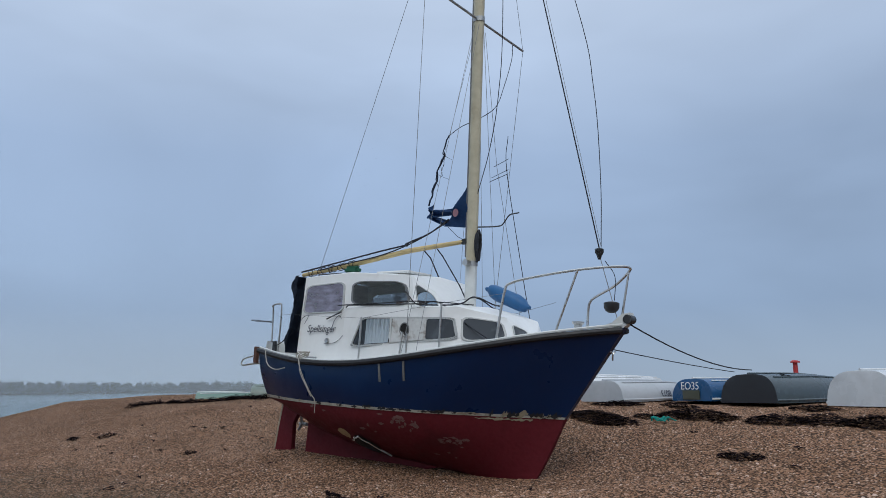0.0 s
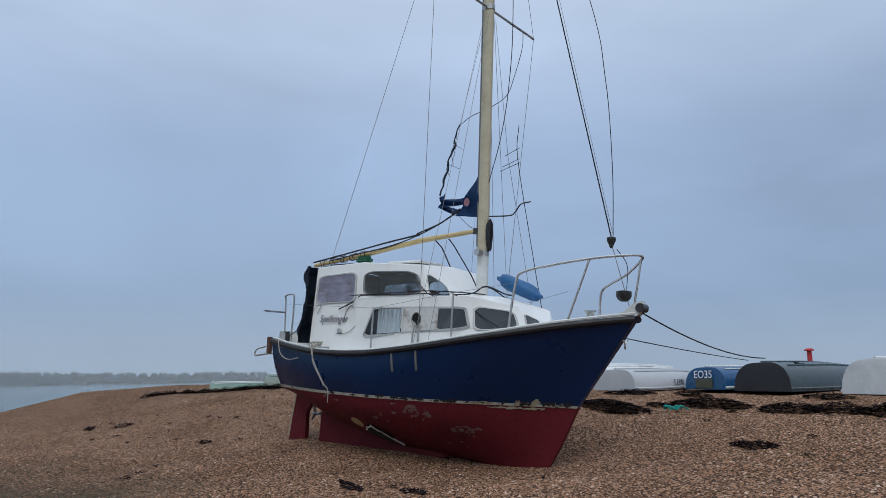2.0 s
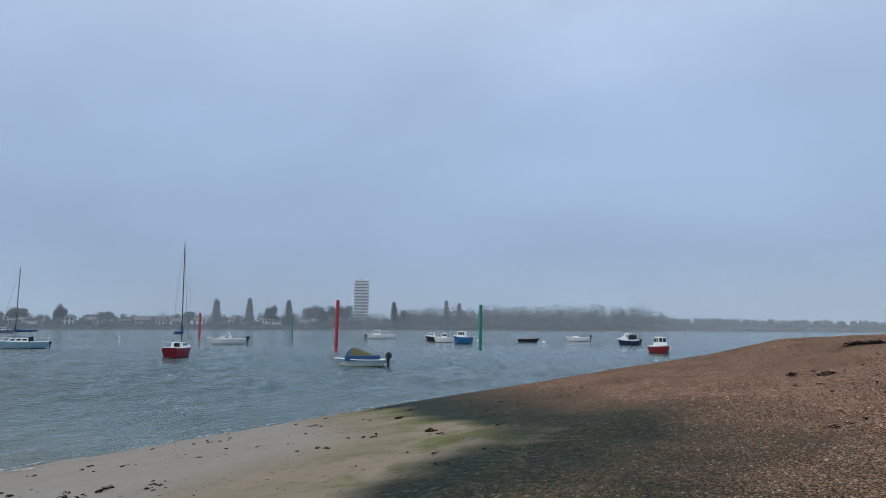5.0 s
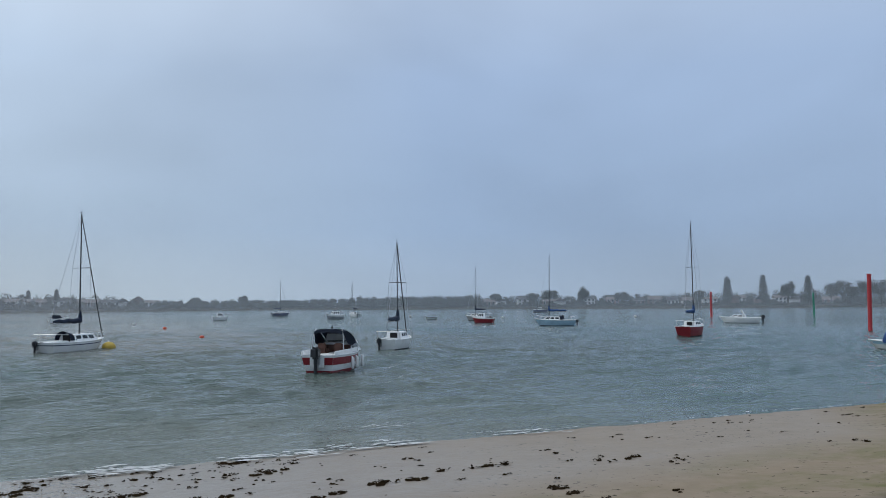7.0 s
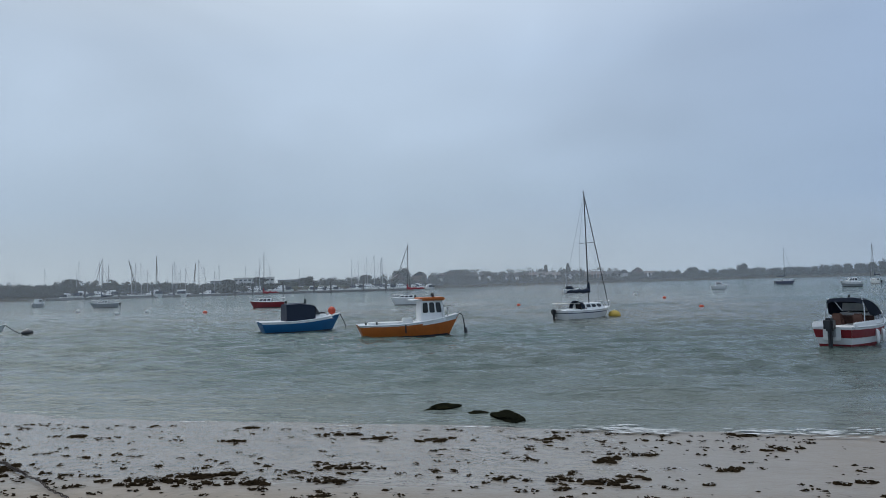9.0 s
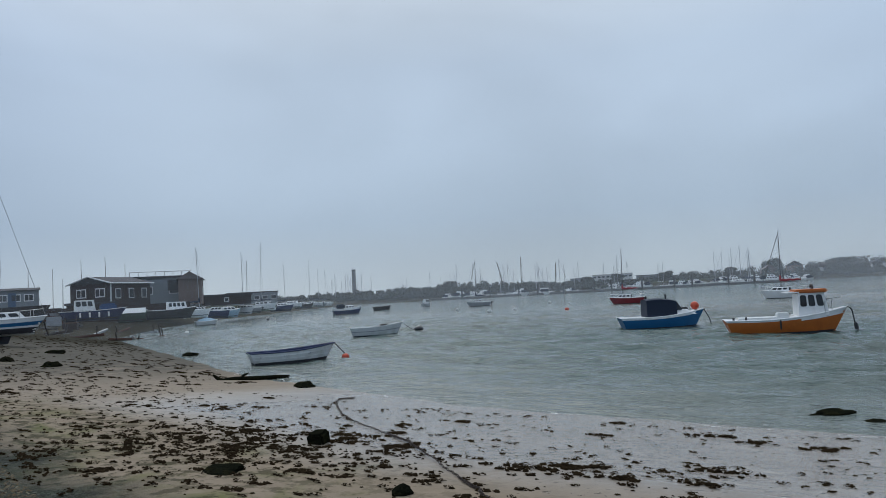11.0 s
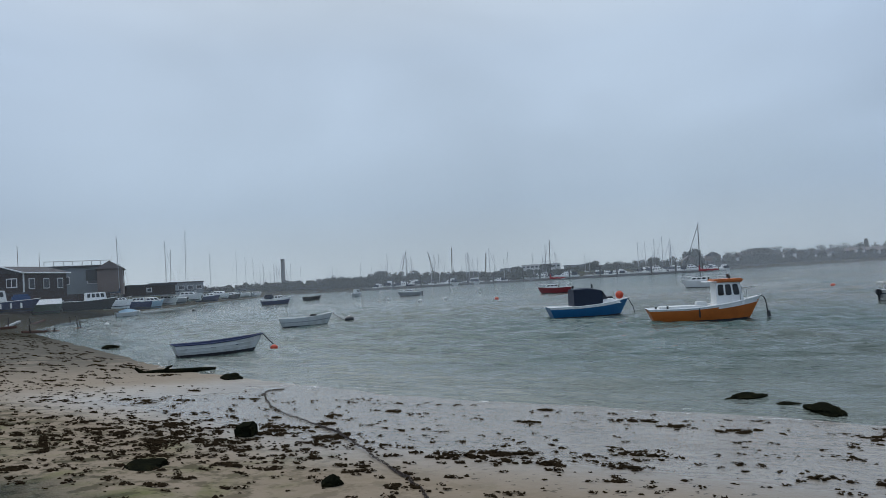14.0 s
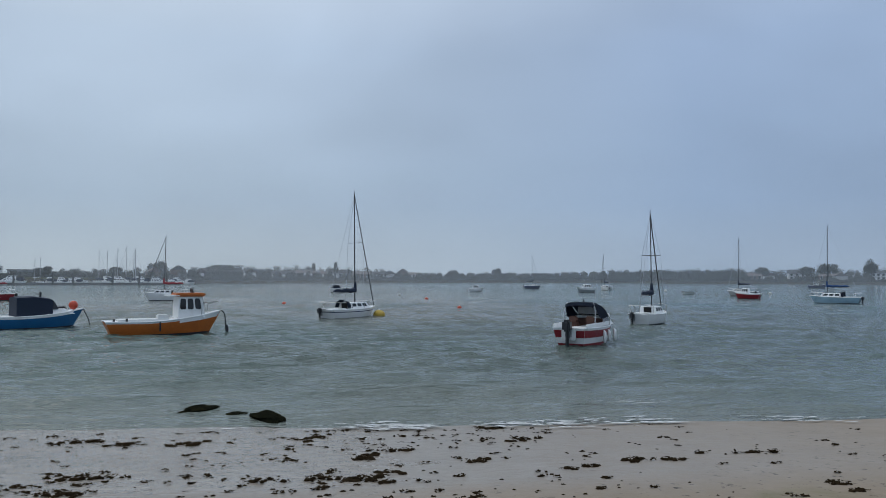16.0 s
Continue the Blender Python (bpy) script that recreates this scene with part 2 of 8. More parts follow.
def ground_z(x, y):
    s = beach_run(x, y)
    top = np.interp(y, [t[0] for t in TOP_RUN], [t[1] for t in TOP_RUN])
    z = 2.45 * np.interp(s / top, [t[0] for t in RISE], [t[1] for t in RISE])
    z = z - 0.19 * np.exp(-((x - 5.4) ** 2 + (y - 7.9) ** 2) / 2.4)
    bearing = np.degrees(np.arctan2(-x, y))
    d = np.hypot(x, y)
    far = np.interp(bearing, [t[0] for t in FAR_SHORE], [t[1] for t in FAR_SHORE])
    land = np.interp(d - far, [-20, 0, 3, 12, 80, 400], [-1.3, 0.0, 1.2, 2.4, 3.2, 6.0])
    return np.maximum(np.maximum(z, -1.2), land)


def lumps(x, y):
    return (0.035 * np.sin(x * 0.9 + 1.3 * np.sin(y * 0.31)) * np.sin(y * 0.7 + 0.6)
            + 0.02 * np.sin(x * 2.1 + y * 1.3) * np.sin(y * 2.3 - x * 0.8))


def build_ground():
    rings = np.concatenate([[0.3], np.geomspace(1.2, 4500, 250)])
    n = 900
    ang = np.linspace(0, 2 * np.pi, n, endpoint=False)
    x = -np.sin(ang)[None, :] * rings[:, None]
    y = np.cos(ang)[None, :] * rings[:, None]
    z = ground_z(x, y)
    dry = np.clip(beach_run(x, y) / 14, 0, 1) * (rings[:, None] < 60)
    z = z + lumps(x, y) * dry
    co = np.stack([x, y, z], -1).reshape(-1, 3)
    i = np.arange(len(rings) - 1)[:, None] * n
    k = np.arange(n)[None, :]
    k2 = (k + 1) % n
    quads = np.stack([i + k, i + n + k, i + n + k2, i + k2], -1).reshape(-1, 4)
    me = bpy.data.meshes.new("ground")
    me.from_pydata(co.tolist(), [], quads.tolist() + [list(range(n))])
    me.polygons.foreach_set("use_smooth", np.ones(len(me.polygons), bool))
    return me


class Nodes:
    """Short-hand for a node tree."""

    def __init__(self, name):
        self.m = bpy.data.materials.new(name)
        self.m.use_nodes = True
        self.n, self.l = self.m.node_tree.nodes, self.m.node_tree.links
        self.b = self.n["Principled BSDF"]

    def put(self, socket, value):
        if isinstance(value, bpy.types.NodeSocket):
            self.l.new(value, socket)
        elif isinstance(value, tuple) and len(value) == 3 and socket.type == 'RGBA':
            socket.default_value = (*value, 1)
        else:
            socket.default_value = value

    def node(self, kind, out=0, **values):
        x = self.n.new(kind)
        for key, value in values.items():
            self.put(x.inputs[key.replace("_", " ")], value)
        return x.outputs[out]

    def math(self, op, a, b=0.0):
        x = self.n.new("ShaderNodeMath")
        x.operation = op
        self.put(x.inputs[0], a)
        self.put(x.inputs[1], b)
        return x.outputs[0]

    def mix(self, a, b, fac, blend='MIX'):
        x = self.n.new("ShaderNodeMix")
        x.data_type, x.blend_type = 'RGBA', blend
        self.put(x.inputs[0], fac)
        self.put(x.inputs[6], a)
        self.put(x.inputs[7], b)
        return x.outputs[2]

    def span(self, v, a, b, c=0.0, d=1.0):
        return self.node("ShaderNodeMapRange", Value=v, From_Min=a, From_Max=b, To_Min=c, To_Max=d)

    def noise(self, vec, scale, detail=3.0, rough=0.5, dist=0.0):
        return self.node("ShaderNodeTexNoise", 0, Vector=vec, Scale=scale, Detail=detail, Roughness=rough, Distortion=dist)

    def voronoi(self, vec, scale, out="Distance", feature='F1'):
        x = self.n.new("ShaderNodeTexVoronoi")
        x.feature = feature
        self.put(x.inputs["Vector"], vec)
        self.put(x.inputs["Scale"], scale)
        return x.outputs[out]

    def ramp(self, v, stops):
        x = self.n.new("ShaderNodeValToRGB")
        el = x.color_ramp.elements
        el[0].position, el[0].color = stops[0][0], (*stops[0][1], 1)
        el[1].position, el[1].color = stops[-1][0], (*stops[-1][1], 1)
        for p, c in stops[1:-1]:
            k = el.new(p)
            k.color = (*c, 1)
        self.l.new(v, x.inputs[0])
        return x.outputs[0]


PEBBLES = [(0.0, (0.050, 0.034, 0.024)), (0.22, (0.165, 0.098, 0.060)), (0.48, (0.275, 0.172, 0.105)), (0.72, (0.205, 0.126, 0.082)),
           (0.93, (0.33, 0.24, 0.175)), (1.0, (0.44, 0.37, 0.31))]


def ground_material():
    k = Nodes("beach")
    pos = k.node("ShaderNodeNewGeometry", "Position")
    xyz = k.n.new("ShaderNodeSeparateXYZ")
    k.l.new(pos, xyz.inputs[0])
    x, y, z = xyz.outputs
    wob = k.math('MULTIPLY', k.math('SUBTRACT', k.noise(pos, 0.4, 5.0), 0.5), 3.6)
    # plan edge between sand and shingle: x = -4 south of the viewer, swinging to the water in the north
    swing = k.span(y, 12.0, 24.0, 0.0, 9.5)
    swing2 = k.math('SUBTRACT', k.span(y, -18.5, -26.0, 0.0, 6.5), k.span(y, -7.0, -13.0, 0.0, 1.3))
    soak = k.span(y, -4.0, -16.0, 0.0, 3.4)
    edge = k.math('ADD', k.math('ADD', x, swing), wob)
    edge = k.math('SUBTRACT', edge, swing2)
    shingle = k.span(edge, -4.6, -3.5)
    dry = k.span(k.math('ADD', edge, k.math('SUBTRACT', k.math('MULTIPLY', wob, 0.6), soak)), -1.9, 2.0)
    # pebbles
    cell = k.voronoi(pos, 40.0, "Color")
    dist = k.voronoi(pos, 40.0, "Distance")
    dist2 = k.voronoi(pos, 60.0, "Distance")
    r = k.n.new("ShaderNodeSeparateColor")
    k.l.new(cell, r.inputs[0])
    stones = k.ramp(r.outputs[0], PEBBLES)
    # Gaps between pebbles darkened in the colour, in place of shade there.
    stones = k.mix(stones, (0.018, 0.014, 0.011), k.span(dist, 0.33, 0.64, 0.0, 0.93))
    stones = k.mix(stones, k.mix(stones, (0.50, 0.45, 0.38), 1.0, 'MULTIPLY'), k.span(k.noise(pos, 0.7, 4.0), 0.45, 0.65, 0.0, 0.4))
    stones = k.mix(stones, (1.80, 1.62, 1.55), 1.0, 'MULTIPLY')
    cob = k.n.new("ShaderNodeSeparateColor")
    k.l.new(k.voronoi(pos, 12.0, "Color"), cob.inputs[0])
    wet = k.mix(stones, (0.115, 0.165, 0.115), 1.0, 'MULTIPLY')
    wet = k.mix(wet, k.ramp(cob.outputs[0], ((0.0, (0.006, 0.010, 0.004)), (0.45, (0.016, 0.026, 0.010)), (0.8, (0.034, 0.047, 0.026)), (1.0, (0.100, 0.110, 0.085)))), 0.65)
    # Same painted shade in the gaps between the wet cobbles.
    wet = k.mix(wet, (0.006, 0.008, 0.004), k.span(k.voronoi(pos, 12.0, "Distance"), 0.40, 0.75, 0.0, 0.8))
    wet = k.mix(wet, (0.016, 0.026, 0.008), k.span(k.noise(pos, 0.9, 6.0, 0.65), 0.46, 0.62, 0.0, 0.5))
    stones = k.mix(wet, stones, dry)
    # sand, glossy where a film of water lies on it
    sand = k.mix((0.285, 0.228, 0.165), (0.185, 0.145, 0.102), k.noise(pos, 3.0, 6.0, 0.6))
    damp = k.span(k.math('ADD', edge, k.math('MULTIPLY', wob, -1.2)), -6.2, -8.2)
    damp = k.math('MULTIPLY', damp, k.span(k.math('ADD', y, k.math('MULTIPLY', wob, 0.8)), -14.0, -19.0, 1.0, 0.12))
    damp = k.math('MULTIPLY', damp, k.span(y, -1.0, 9.0, 1.0, 0.38))
    sand = k.mix(sand, k.mix((0.285, 0.245, 0.20), (0.19, 0.162, 0.132), k.noise(pos, 1.3, 6.0, 0.65)), damp)
    green = k.math('MULTIPLY', k.span(k.math('ADD', k.noise(pos, 0.8, 6.0, 0.65, 0.6), k.span(y, 5.0, 12.0, 0.0, 0.09)), 0.50, 0.66), k.span(edge, -7.5, -4.5))
    sand = k.mix(sand, (0.10, 0.11, 0.03), k.math('MULTIPLY', green, 0.8))
    specks = k.math('MULTIPLY', k.span(k.noise(pos, 9.0, 4.0, 0.6), 0.62, 0.66), k.span(k.noise(pos, 0.6, 3.0), 0.4, 0.6))
    sand = k.mix(sand, (0.018, 0.014, 0.008), k.math('MULTIPLY', specks, 0.85))
    # far bank: grass and mud
    d = k.math('SQRT', k.math('ADD', k.math('MULTIPLY', x, x), k.math('MULTIPLY', y, y)))
    far = k.span(d, 46, 62)
    mud = k.mix((0.024, 0.022, 0.016), (0.055, 0.050, 0.034), k.noise(pos, 0.6, 6.0, 0.65))
    rough_land = k.mix(mud, (0.045, 0.050, 0.026), k.span(z, 1.6, 2.6))
    strewn = k.math('MULTIPLY', k.span(k.noise(pos, 2.6, 6.0, 0.72), 0.50, 0.57), k.math('MULTIPLY', k.span(edge, -9.0, -5.2), k.span(y, -2.0, -8.0)))
    sand = k.mix(sand, (0.040, 0.036, 0.016), k.math('MULTIPLY', strewn, 0.85))
    muddy = k.math('MULTIPLY', k.span(k.noise(pos, 0.9, 6.0, 0.7), 0.34, 0.50), k.span(y, -20.0, -29.0))
    sand = k.mix(sand, (0.055, 0.048, 0.034), k.math('MULTIPLY', muddy, 0.85))
    sand = k.mix(sand, k.mix((0.030, 0.028, 0.018), (0.085, 0.074, 0.055), k.noise(pos, 1.6, 6.0, 0.7)), k.span(y, -24.0, -36.0, 0.0, 0.85))
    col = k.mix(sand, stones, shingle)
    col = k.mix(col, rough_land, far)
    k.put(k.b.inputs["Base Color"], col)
    sand_rough = k.math('ADD', k.span(damp, 0.0, 1.0, 0.72, 0.13), k.math('MULTIPLY', k.noise(pos, 1.7, 5.0, 0.65), 0.16))
    stone_rough = k.span(dry, 0.0, 1.0, 0.6, 0.9)
    rr = k.math('ADD', k.math('MULTIPLY', sand_rough, k.math('SUBTRACT', 1.0, shingle)), k.math('MULTIPLY', stone_rough, shingle))
    k.put(k.b.inputs["Roughness"], k.math('MAXIMUM', rr, far))
    film = k.math('MULTIPLY', k.math('MULTIPLY', damp, k.math('SUBTRACT', 1.0, shingle)), k.math('SUBTRACT', 1.0, far))
    gleam = k.math('MULTIPLY', k.math('MULTIPLY', shingle, k.math('SUBTRACT', 1.0, dry)), 0.03)
    k.put(k.b.inputs["Specular IOR Level"], k.math('ADD', k.span(film, 0.0, 1.0, 0.04, 0.5), gleam))
    hp = k.math('ADD', k.math('MULTIPLY', dist, -0.022), k.math('MULTIPLY', dist2, -0.008))
    hs = k.math('ADD', k.math('MULTIPLY', k.noise(pos, 5.0, 5.0), 0.014), k.math('MULTIPLY', k.noise(pos, 40.0, 2.0), 0.002))
    h = k.math('ADD', k.math('MULTIPLY', hp, shingle), k.math('MULTIPLY', hs, k.math('SUBTRACT', 1.0, shingle)))
    k.put(k.b.inputs["Normal"], k.node("ShaderNodeBump", 0, Height=h, Strength=1.0, Distance=1.0))
    return k.m


ground_mesh = build_ground()
ground_mesh.materials.append(ground_material())
tagged(new("ground", ground_mesh), "brown shingle bank above wet grey sand foreshore", "beach", kind="structure")


# ---------------------------------------------------------------- water
def build_water():
    rings = np.concatenate([np.geomspace(5, 110, 500), np.geomspace(112, 4400, 60)])
    a0, a1, n = -40, 190, 860
    ang = np.radians(np.linspace(a0, a1, n))
    x = -np.sin(ang)[None, :] * rings[:, None]
    y = np.cos(ang)[None, :] * rings[:, None]
    s = -beach_run(x, y)
    amp = np.clip(s / 9, 0.12, 1.0) * np.interp(rings, [5, 40, 80, 112], [1, 1, 0.7, 0.0])[:, None]
    z = np.zeros_like(x)
    rng = np.random.default_rng(5)
    for lam, hgt, spread in ((4.2, 0.050, 0.5), (2.6, 0.046, 0.6), (1.7, 0.040, 0.8), (1.1, 0.028, 1.0), (0.75, 0.016, 1.2)):
        for _ in range(4):
            th = math.radians(200) + rng.normal() * spread * 0.6
            kx, ky = 2 * np.pi / lam * math.cos(th), 2 * np.pi / lam * math.sin(th)
            ph = kx * x + ky * y + rng.uniform(0, 6.28) + 0.8 * np.sin(x * 0.13 + rng.uniform(0, 6)) + 0.8 * np.sin(y * 0.11 + rng.uniform(0, 6))
            z = z + hgt * 1.5 * (1 - np.abs(np.sin(ph * 0.5))) ** 1.3 * (0.6 + 0.4 * np.sin(x * 0.21 - y * 0.17 + rng.uniform(0, 6)))
    z = z - z.mean()
    # low swell folding on to the sand
    fold = np.exp(-((s - 1.6 - 0.5 * np.sin(y * 0.35)) / 0.30) ** 2) * 0.09 + np.exp(-((s - 3.6 - 0.7 * np.sin(y * 0.22 + 1)) / 0.42) ** 2) * 0.12 + np.exp(-((s - 6.2 - 0.9 * np.sin(y * 0.17 + 2)) / 0.5) ** 2) * 0.10
    z = z * amp + fold * (0.6 + 0.4 * np.sin(y * 0.8))
    co = np.stack([x, y, z], -1).reshape(-1, 3)
    i = np.arange(len(rings) - 1)[:, None] * n
    k = np.arange(n - 1)[None, :]
    quads = np.stack([i + k, i + n + k, i + n + k + 1, i + k + 1], -1)
    keep = (s[:-1, :-1] > -1.5)
    quads = quads[keep]
    used, inv = np.unique(quads, return_inverse=True)
    me = bpy.data.meshes.new("water")
    me.from_pydata(co[used].tolist(), [], inv.reshape(-1, 4).tolist())
    me.polygons.foreach_set("use_smooth", np.ones(len(me.polygons), bool))
    return me


def water_material():
    k = Nodes("sea_water")
    pos = k.node("ShaderNodeNewGeometry", "Position")
    big = k.noise(pos, 0.035, 3.0, 0.5, 0.8)
    col = k.mix((0.042, 0.082, 0.072), (0.064, 0.088, 0.074), k.span(big, 0.42, 0.62))
    # a pale silty tongue further out; near shore, paler colour stands in for reflected sky
    flat = k.n.new("ShaderNodeSeparateXYZ")
    k.l.new(pos, flat.inputs[0])
    silt = k.math('MULTIPLY', k.span(flat.outputs[0], -34.0, -58.0), k.math('MULTIPLY', k.span(flat.outputs[1], 34.0, 12.0), k.span(flat.outputs[1], -50.0, -16.0)))
    col = k.mix(col, (0.165, 0.160, 0.135), k.math('MULTIPLY', silt, k.span(k.noise(pos, 0.05, 4.0, 0.6, 0.6), 0.36, 0.6, 0.25, 0.95)))
    # Sky reflected off the near-shore water, painted into its base colour.
    shore_sheen = k.math('MULTIPLY', k.span(flat.outputs[0], -40.0, -13.0), k.span(k.noise(pos, 0.12, 4.0, 0.6), 0.20, 0.6))
    col = k.mix(col, (0.135, 0.160, 0.138), k.math('MULTIPLY', k.math('MULTIPLY', shore_sheen, k.span(flat.outputs[1], 34.0, 12.0)), 0.55))
    # Paler still along the waterline, part of the same painted reflection.
    col = k.mix(col, (0.21, 0.215, 0.185), k.math('MULTIPLY', k.span(k.math('ADD', flat.outputs[0], k.math('MULTIPLY', k.noise(pos, 0.5, 4.0, 0.6), 6.0)), -17.0, -9.5, 0.0, 0.5), k.span(flat.outputs[1], 15.0, 7.0)))
    k.put(k.b.inputs["Base Color"], col)
    k.put(k.b.inputs["IOR"], 1.33)
    k.put(k.b.inputs["Specular IOR Level"], 0.42)
    k.put(k.b.inputs["Roughness"], 0.11)
    m = k.node("ShaderNodeMapping", 0, Vector=pos, Rotation=(0, 0, radians(16)), Scale=(1.35, 0.46, 1.0))
    h = k.math('ADD', k.math('MULTIPLY', k.noise(m, 2.0, 3.0, 0.55, 0.5), 0.20), k.math('MULTIPLY', k.noise(m, 6.0, 3.0, 0.55, 0.3), 0.085))
    h = k.math('ADD', h, k.math('MULTIPLY', k.noise(m, 0.40, 4.0, 0.55, 0.4), 0.42))
    k.put(k.b.inputs["Normal"], k.node("ShaderNodeBump", 0, Height=h, Strength=0.9, Distance=1.0))
    return k.m


water_mesh = build_water()
water_mesh.materials.append(water_material())
tagged(new("water", water_mesh), "choppy grey-green harbour water at mid tide", "water", kind="structure")


# ---------------------------------------------------------------- the stranded yacht
def rounded_quad(corners, inset=0.0, r=0.22, steps=4):
    """Points of a round-cornered quad, inset as a share of its size."""
    a, b, c, d = (Vector(p) for p in corners)
    out = []
    lo, hi = inset, 1 - inset
    rr = r * (1 - 2 * inset)
    for cx, cy, a0 in ((hi - rr, hi - rr, 0), (lo + rr, hi - rr, 90), (lo + rr, lo + rr, 180), (hi - rr, lo + rr, 270)):
        for k in range(steps + 1):
            t = radians(a0 + 90 * k / steps)
            u, v = cx + rr * math.cos(t), cy + rr * math.sin(t)
            out.append(a.lerp(b, u).lerp(d.lerp(c, u), v))
    return out


def window_pane(parent, corners, glass, rim, out, r=0.22, width=0.07, proud=0.012, name="window", label=""):
    """A glazed light with its rim: corners run bottom-aft, bottom-fore, top-fore, top-aft."""
    n = Vector(out).normalized()
    outer, inner = rounded_quad(corners, 0.0, r), rounded_quad(corners, width, r)
    bm = bmesh.new()
    rings = [[p - n * 0.004 for p in outer], [p + n * proud for p in outer], [p + n * proud for p in inner], [p - n * 0.004 for p in inner]]
    loft(rings, cap=False, bm=bm)
    frame_ob = part(name + "_frame", bm, rim, parent, label)
    bm = bmesh.new()
    bm.faces.new([bm.verts.new(p + n * proud * 0.4) for p in inner])
    part("pane", bm, glass, frame_ob)
    return frame_ob


def words(name, text, size, m, material, parent, shear=0.0, squeeze=1.0, depth=0.001):
    cu = bpy.data.curves.new(name, 'FONT')
    cu.body, cu.size, cu.extrude, cu.shear, cu.align_x = text, size, depth, shear, 'CENTER'
    tmp = bpy.data.objects.new(name, cu)
    scene.collection.objects.link(tmp)
    dg = bpy.context.evaluated_depsgraph_get()
    me = bpy.data.meshes.new_from_object(tmp.evaluated_get(dg))
    bpy.data.objects.remove(tmp)
    me.materials.clear()
    me.materials.append(material)
    ob = new(name, me)
    ob.parent = parent
    ob.matrix_basis = m @ Matrix.Diagonal((squeeze, 1, 1, 1))
    return ob


SHEER_B = [(0, 0.70), (0.08, 0.84), (0.22, 0.99), (0.42, 1.06), (0.58, 1.02), (0.72, 0.84), (0.85, 0.53), (0.94, 0.24), (1, 0.02)]
SHEER_Z = [(0, 0.74), (0.05, 0.69), (0.2, 0.59), (0.32, 0.575), (0.42, 0.60), (0.56, 0.70), (0.71, 0.85), (0.85, 1.0), (0.94, 1.08), (1, 1.13)]
WL_B = [(0, 0.50), (0.1, 0.70), (0.24, 0.88), (0.48, 0.98), (0.68, 0.82), (0.84, 0.42), (0.94, 0.16), (1, 0.012)]
KEEL_Z = [(0, -0.10), (0.1, -0.30), (0.22, -0.53), (0.45, -0.71), (0.7, -0.79), (1, -0.87)]


def table_smooth(tab, u):
    return (lerp_table(tab, u) * 2 + lerp_table(tab, max(0, u - 0.04)) + lerp_table(tab, min(1, u + 0.04))) / 4


def topside(u, t, side=-1, off=0.0):
    """A point of the topsides: u from stern to stem, t from sheer to waterline."""
    xs, xb = 0.2 + 5.76 * u, 0.26 + 4.92 * u
    b = table_smooth(SHEER_B, u) * (1 - t) + table_smooth(WL_B, u) * t
    b += 0.05 * math.sin(math.pi * t) * (1 - u) ** 0.5
    return Vector((xs + (xb - xs) * t, side * (b + off), table_smooth(SHEER_Z, u) * (1 - t)))


def bottom(u, t, side=-1, off=0.0):
    """A point of the underbody: t from waterline to keel."""
    xb, xk = 0.26 + 4.92 * u, 0.3 + 4.41 * u
    wl, zk = table_smooth(WL_B, u), table_smooth(KEEL_Z, u)
    a = t * math.pi / 2
    full = 0.55 + 0.25 * math.sin(math.pi * min(1, u * 1.1))
    b = wl * ((1 - t) * (1 - full) + math.cos(a) * full) + 0.07 * t * (1 - u * 0.75)
    z = zk * (t * (1 - full * 0.5) + math.sin(a) * full * 0.5)
    return Vector((xb + (xk - xb) * t, side * (b + off), z - off * 0.6 * t))


def patch(fn, u0, u1, t0, t1, off, nu=14, nt=8, ragged=0.0, seed=1, side=-1, taper=0.0):
    """A scrap of hull surface lifted off it, with an uneven outline."""
    rng = random.Random(seed)
    bm = bmesh.new()
    top = [rng.uniform(-1, 1) * ragged for _ in range(nu + 1)]
    low = [rng.uniform(-1, 1) * ragged for _ in range(nu + 1)]
    rows = []
    for i in range(nu + 1):
        s = i / nu
        pinch = taper * abs(2 * s - 1) ** 2 * (t1 - t0) * 0.5
        a, b = t0 + pinch + top[i] * (t1 - t0), t1 - pinch + low[i] * (t1 - t0)
        rows.append([fn(u0 + (u1 - u0) * s, a + (b - a) * k / nt, side, off) for k in range(nt + 1)])
    return loft(rows, cap=False, close=False, bm=bm)


yacht = thing("sailing_yacht", pose(0, 0, 0, 0, 0, 1.35) @ pose(3.81, 11.92, 2.59, 0, 3.4, math.degrees(math.atan2(-0.917, 0.40))),
              "stranded yacht with navy hull, white cabin and scarred red bottom", "boat")
NU, NT = 48, 10
bm = bmesh.new()
rings = []
for i in range(NU + 1):
    u = i / NU
    rings.append([topside(u, t / NT, -1) for t in range(NT + 1)])
loft(rings, cap=False, close=False, bm=bm)
rings = [[topside(i / NU, t / NT, 1) for t in range(NT + 1)] for i in range(NU + 1)]
loft(rings, cap=False, close=False, bm=bm)
loft([[topside(1, t / NT, -1) for t in range(NT + 1)], [topside(1, t / NT, 1) for t in range(NT + 1)]], cap=False, close=False, bm=bm)
rings = [[topside(0, t / NT, -1) for t in range(NT + 1)], [topside(0, t / NT, 1) for t in range(NT + 1)]]
loft(rings, cap=False, close=False, bm=bm)
bmesh.ops.remove_doubles(bm, verts=bm.verts, dist=0.003)
part("topside_shell", bm, NAVY, yacht, "glossy navy blue topsides")
bm = bmesh.new()
for side in (-1, 1):
    loft([[bottom(i / NU, t / NT, side) for t in range(NT + 1)] for i in range(NU + 1)], cap=False, close=False, bm=bm)
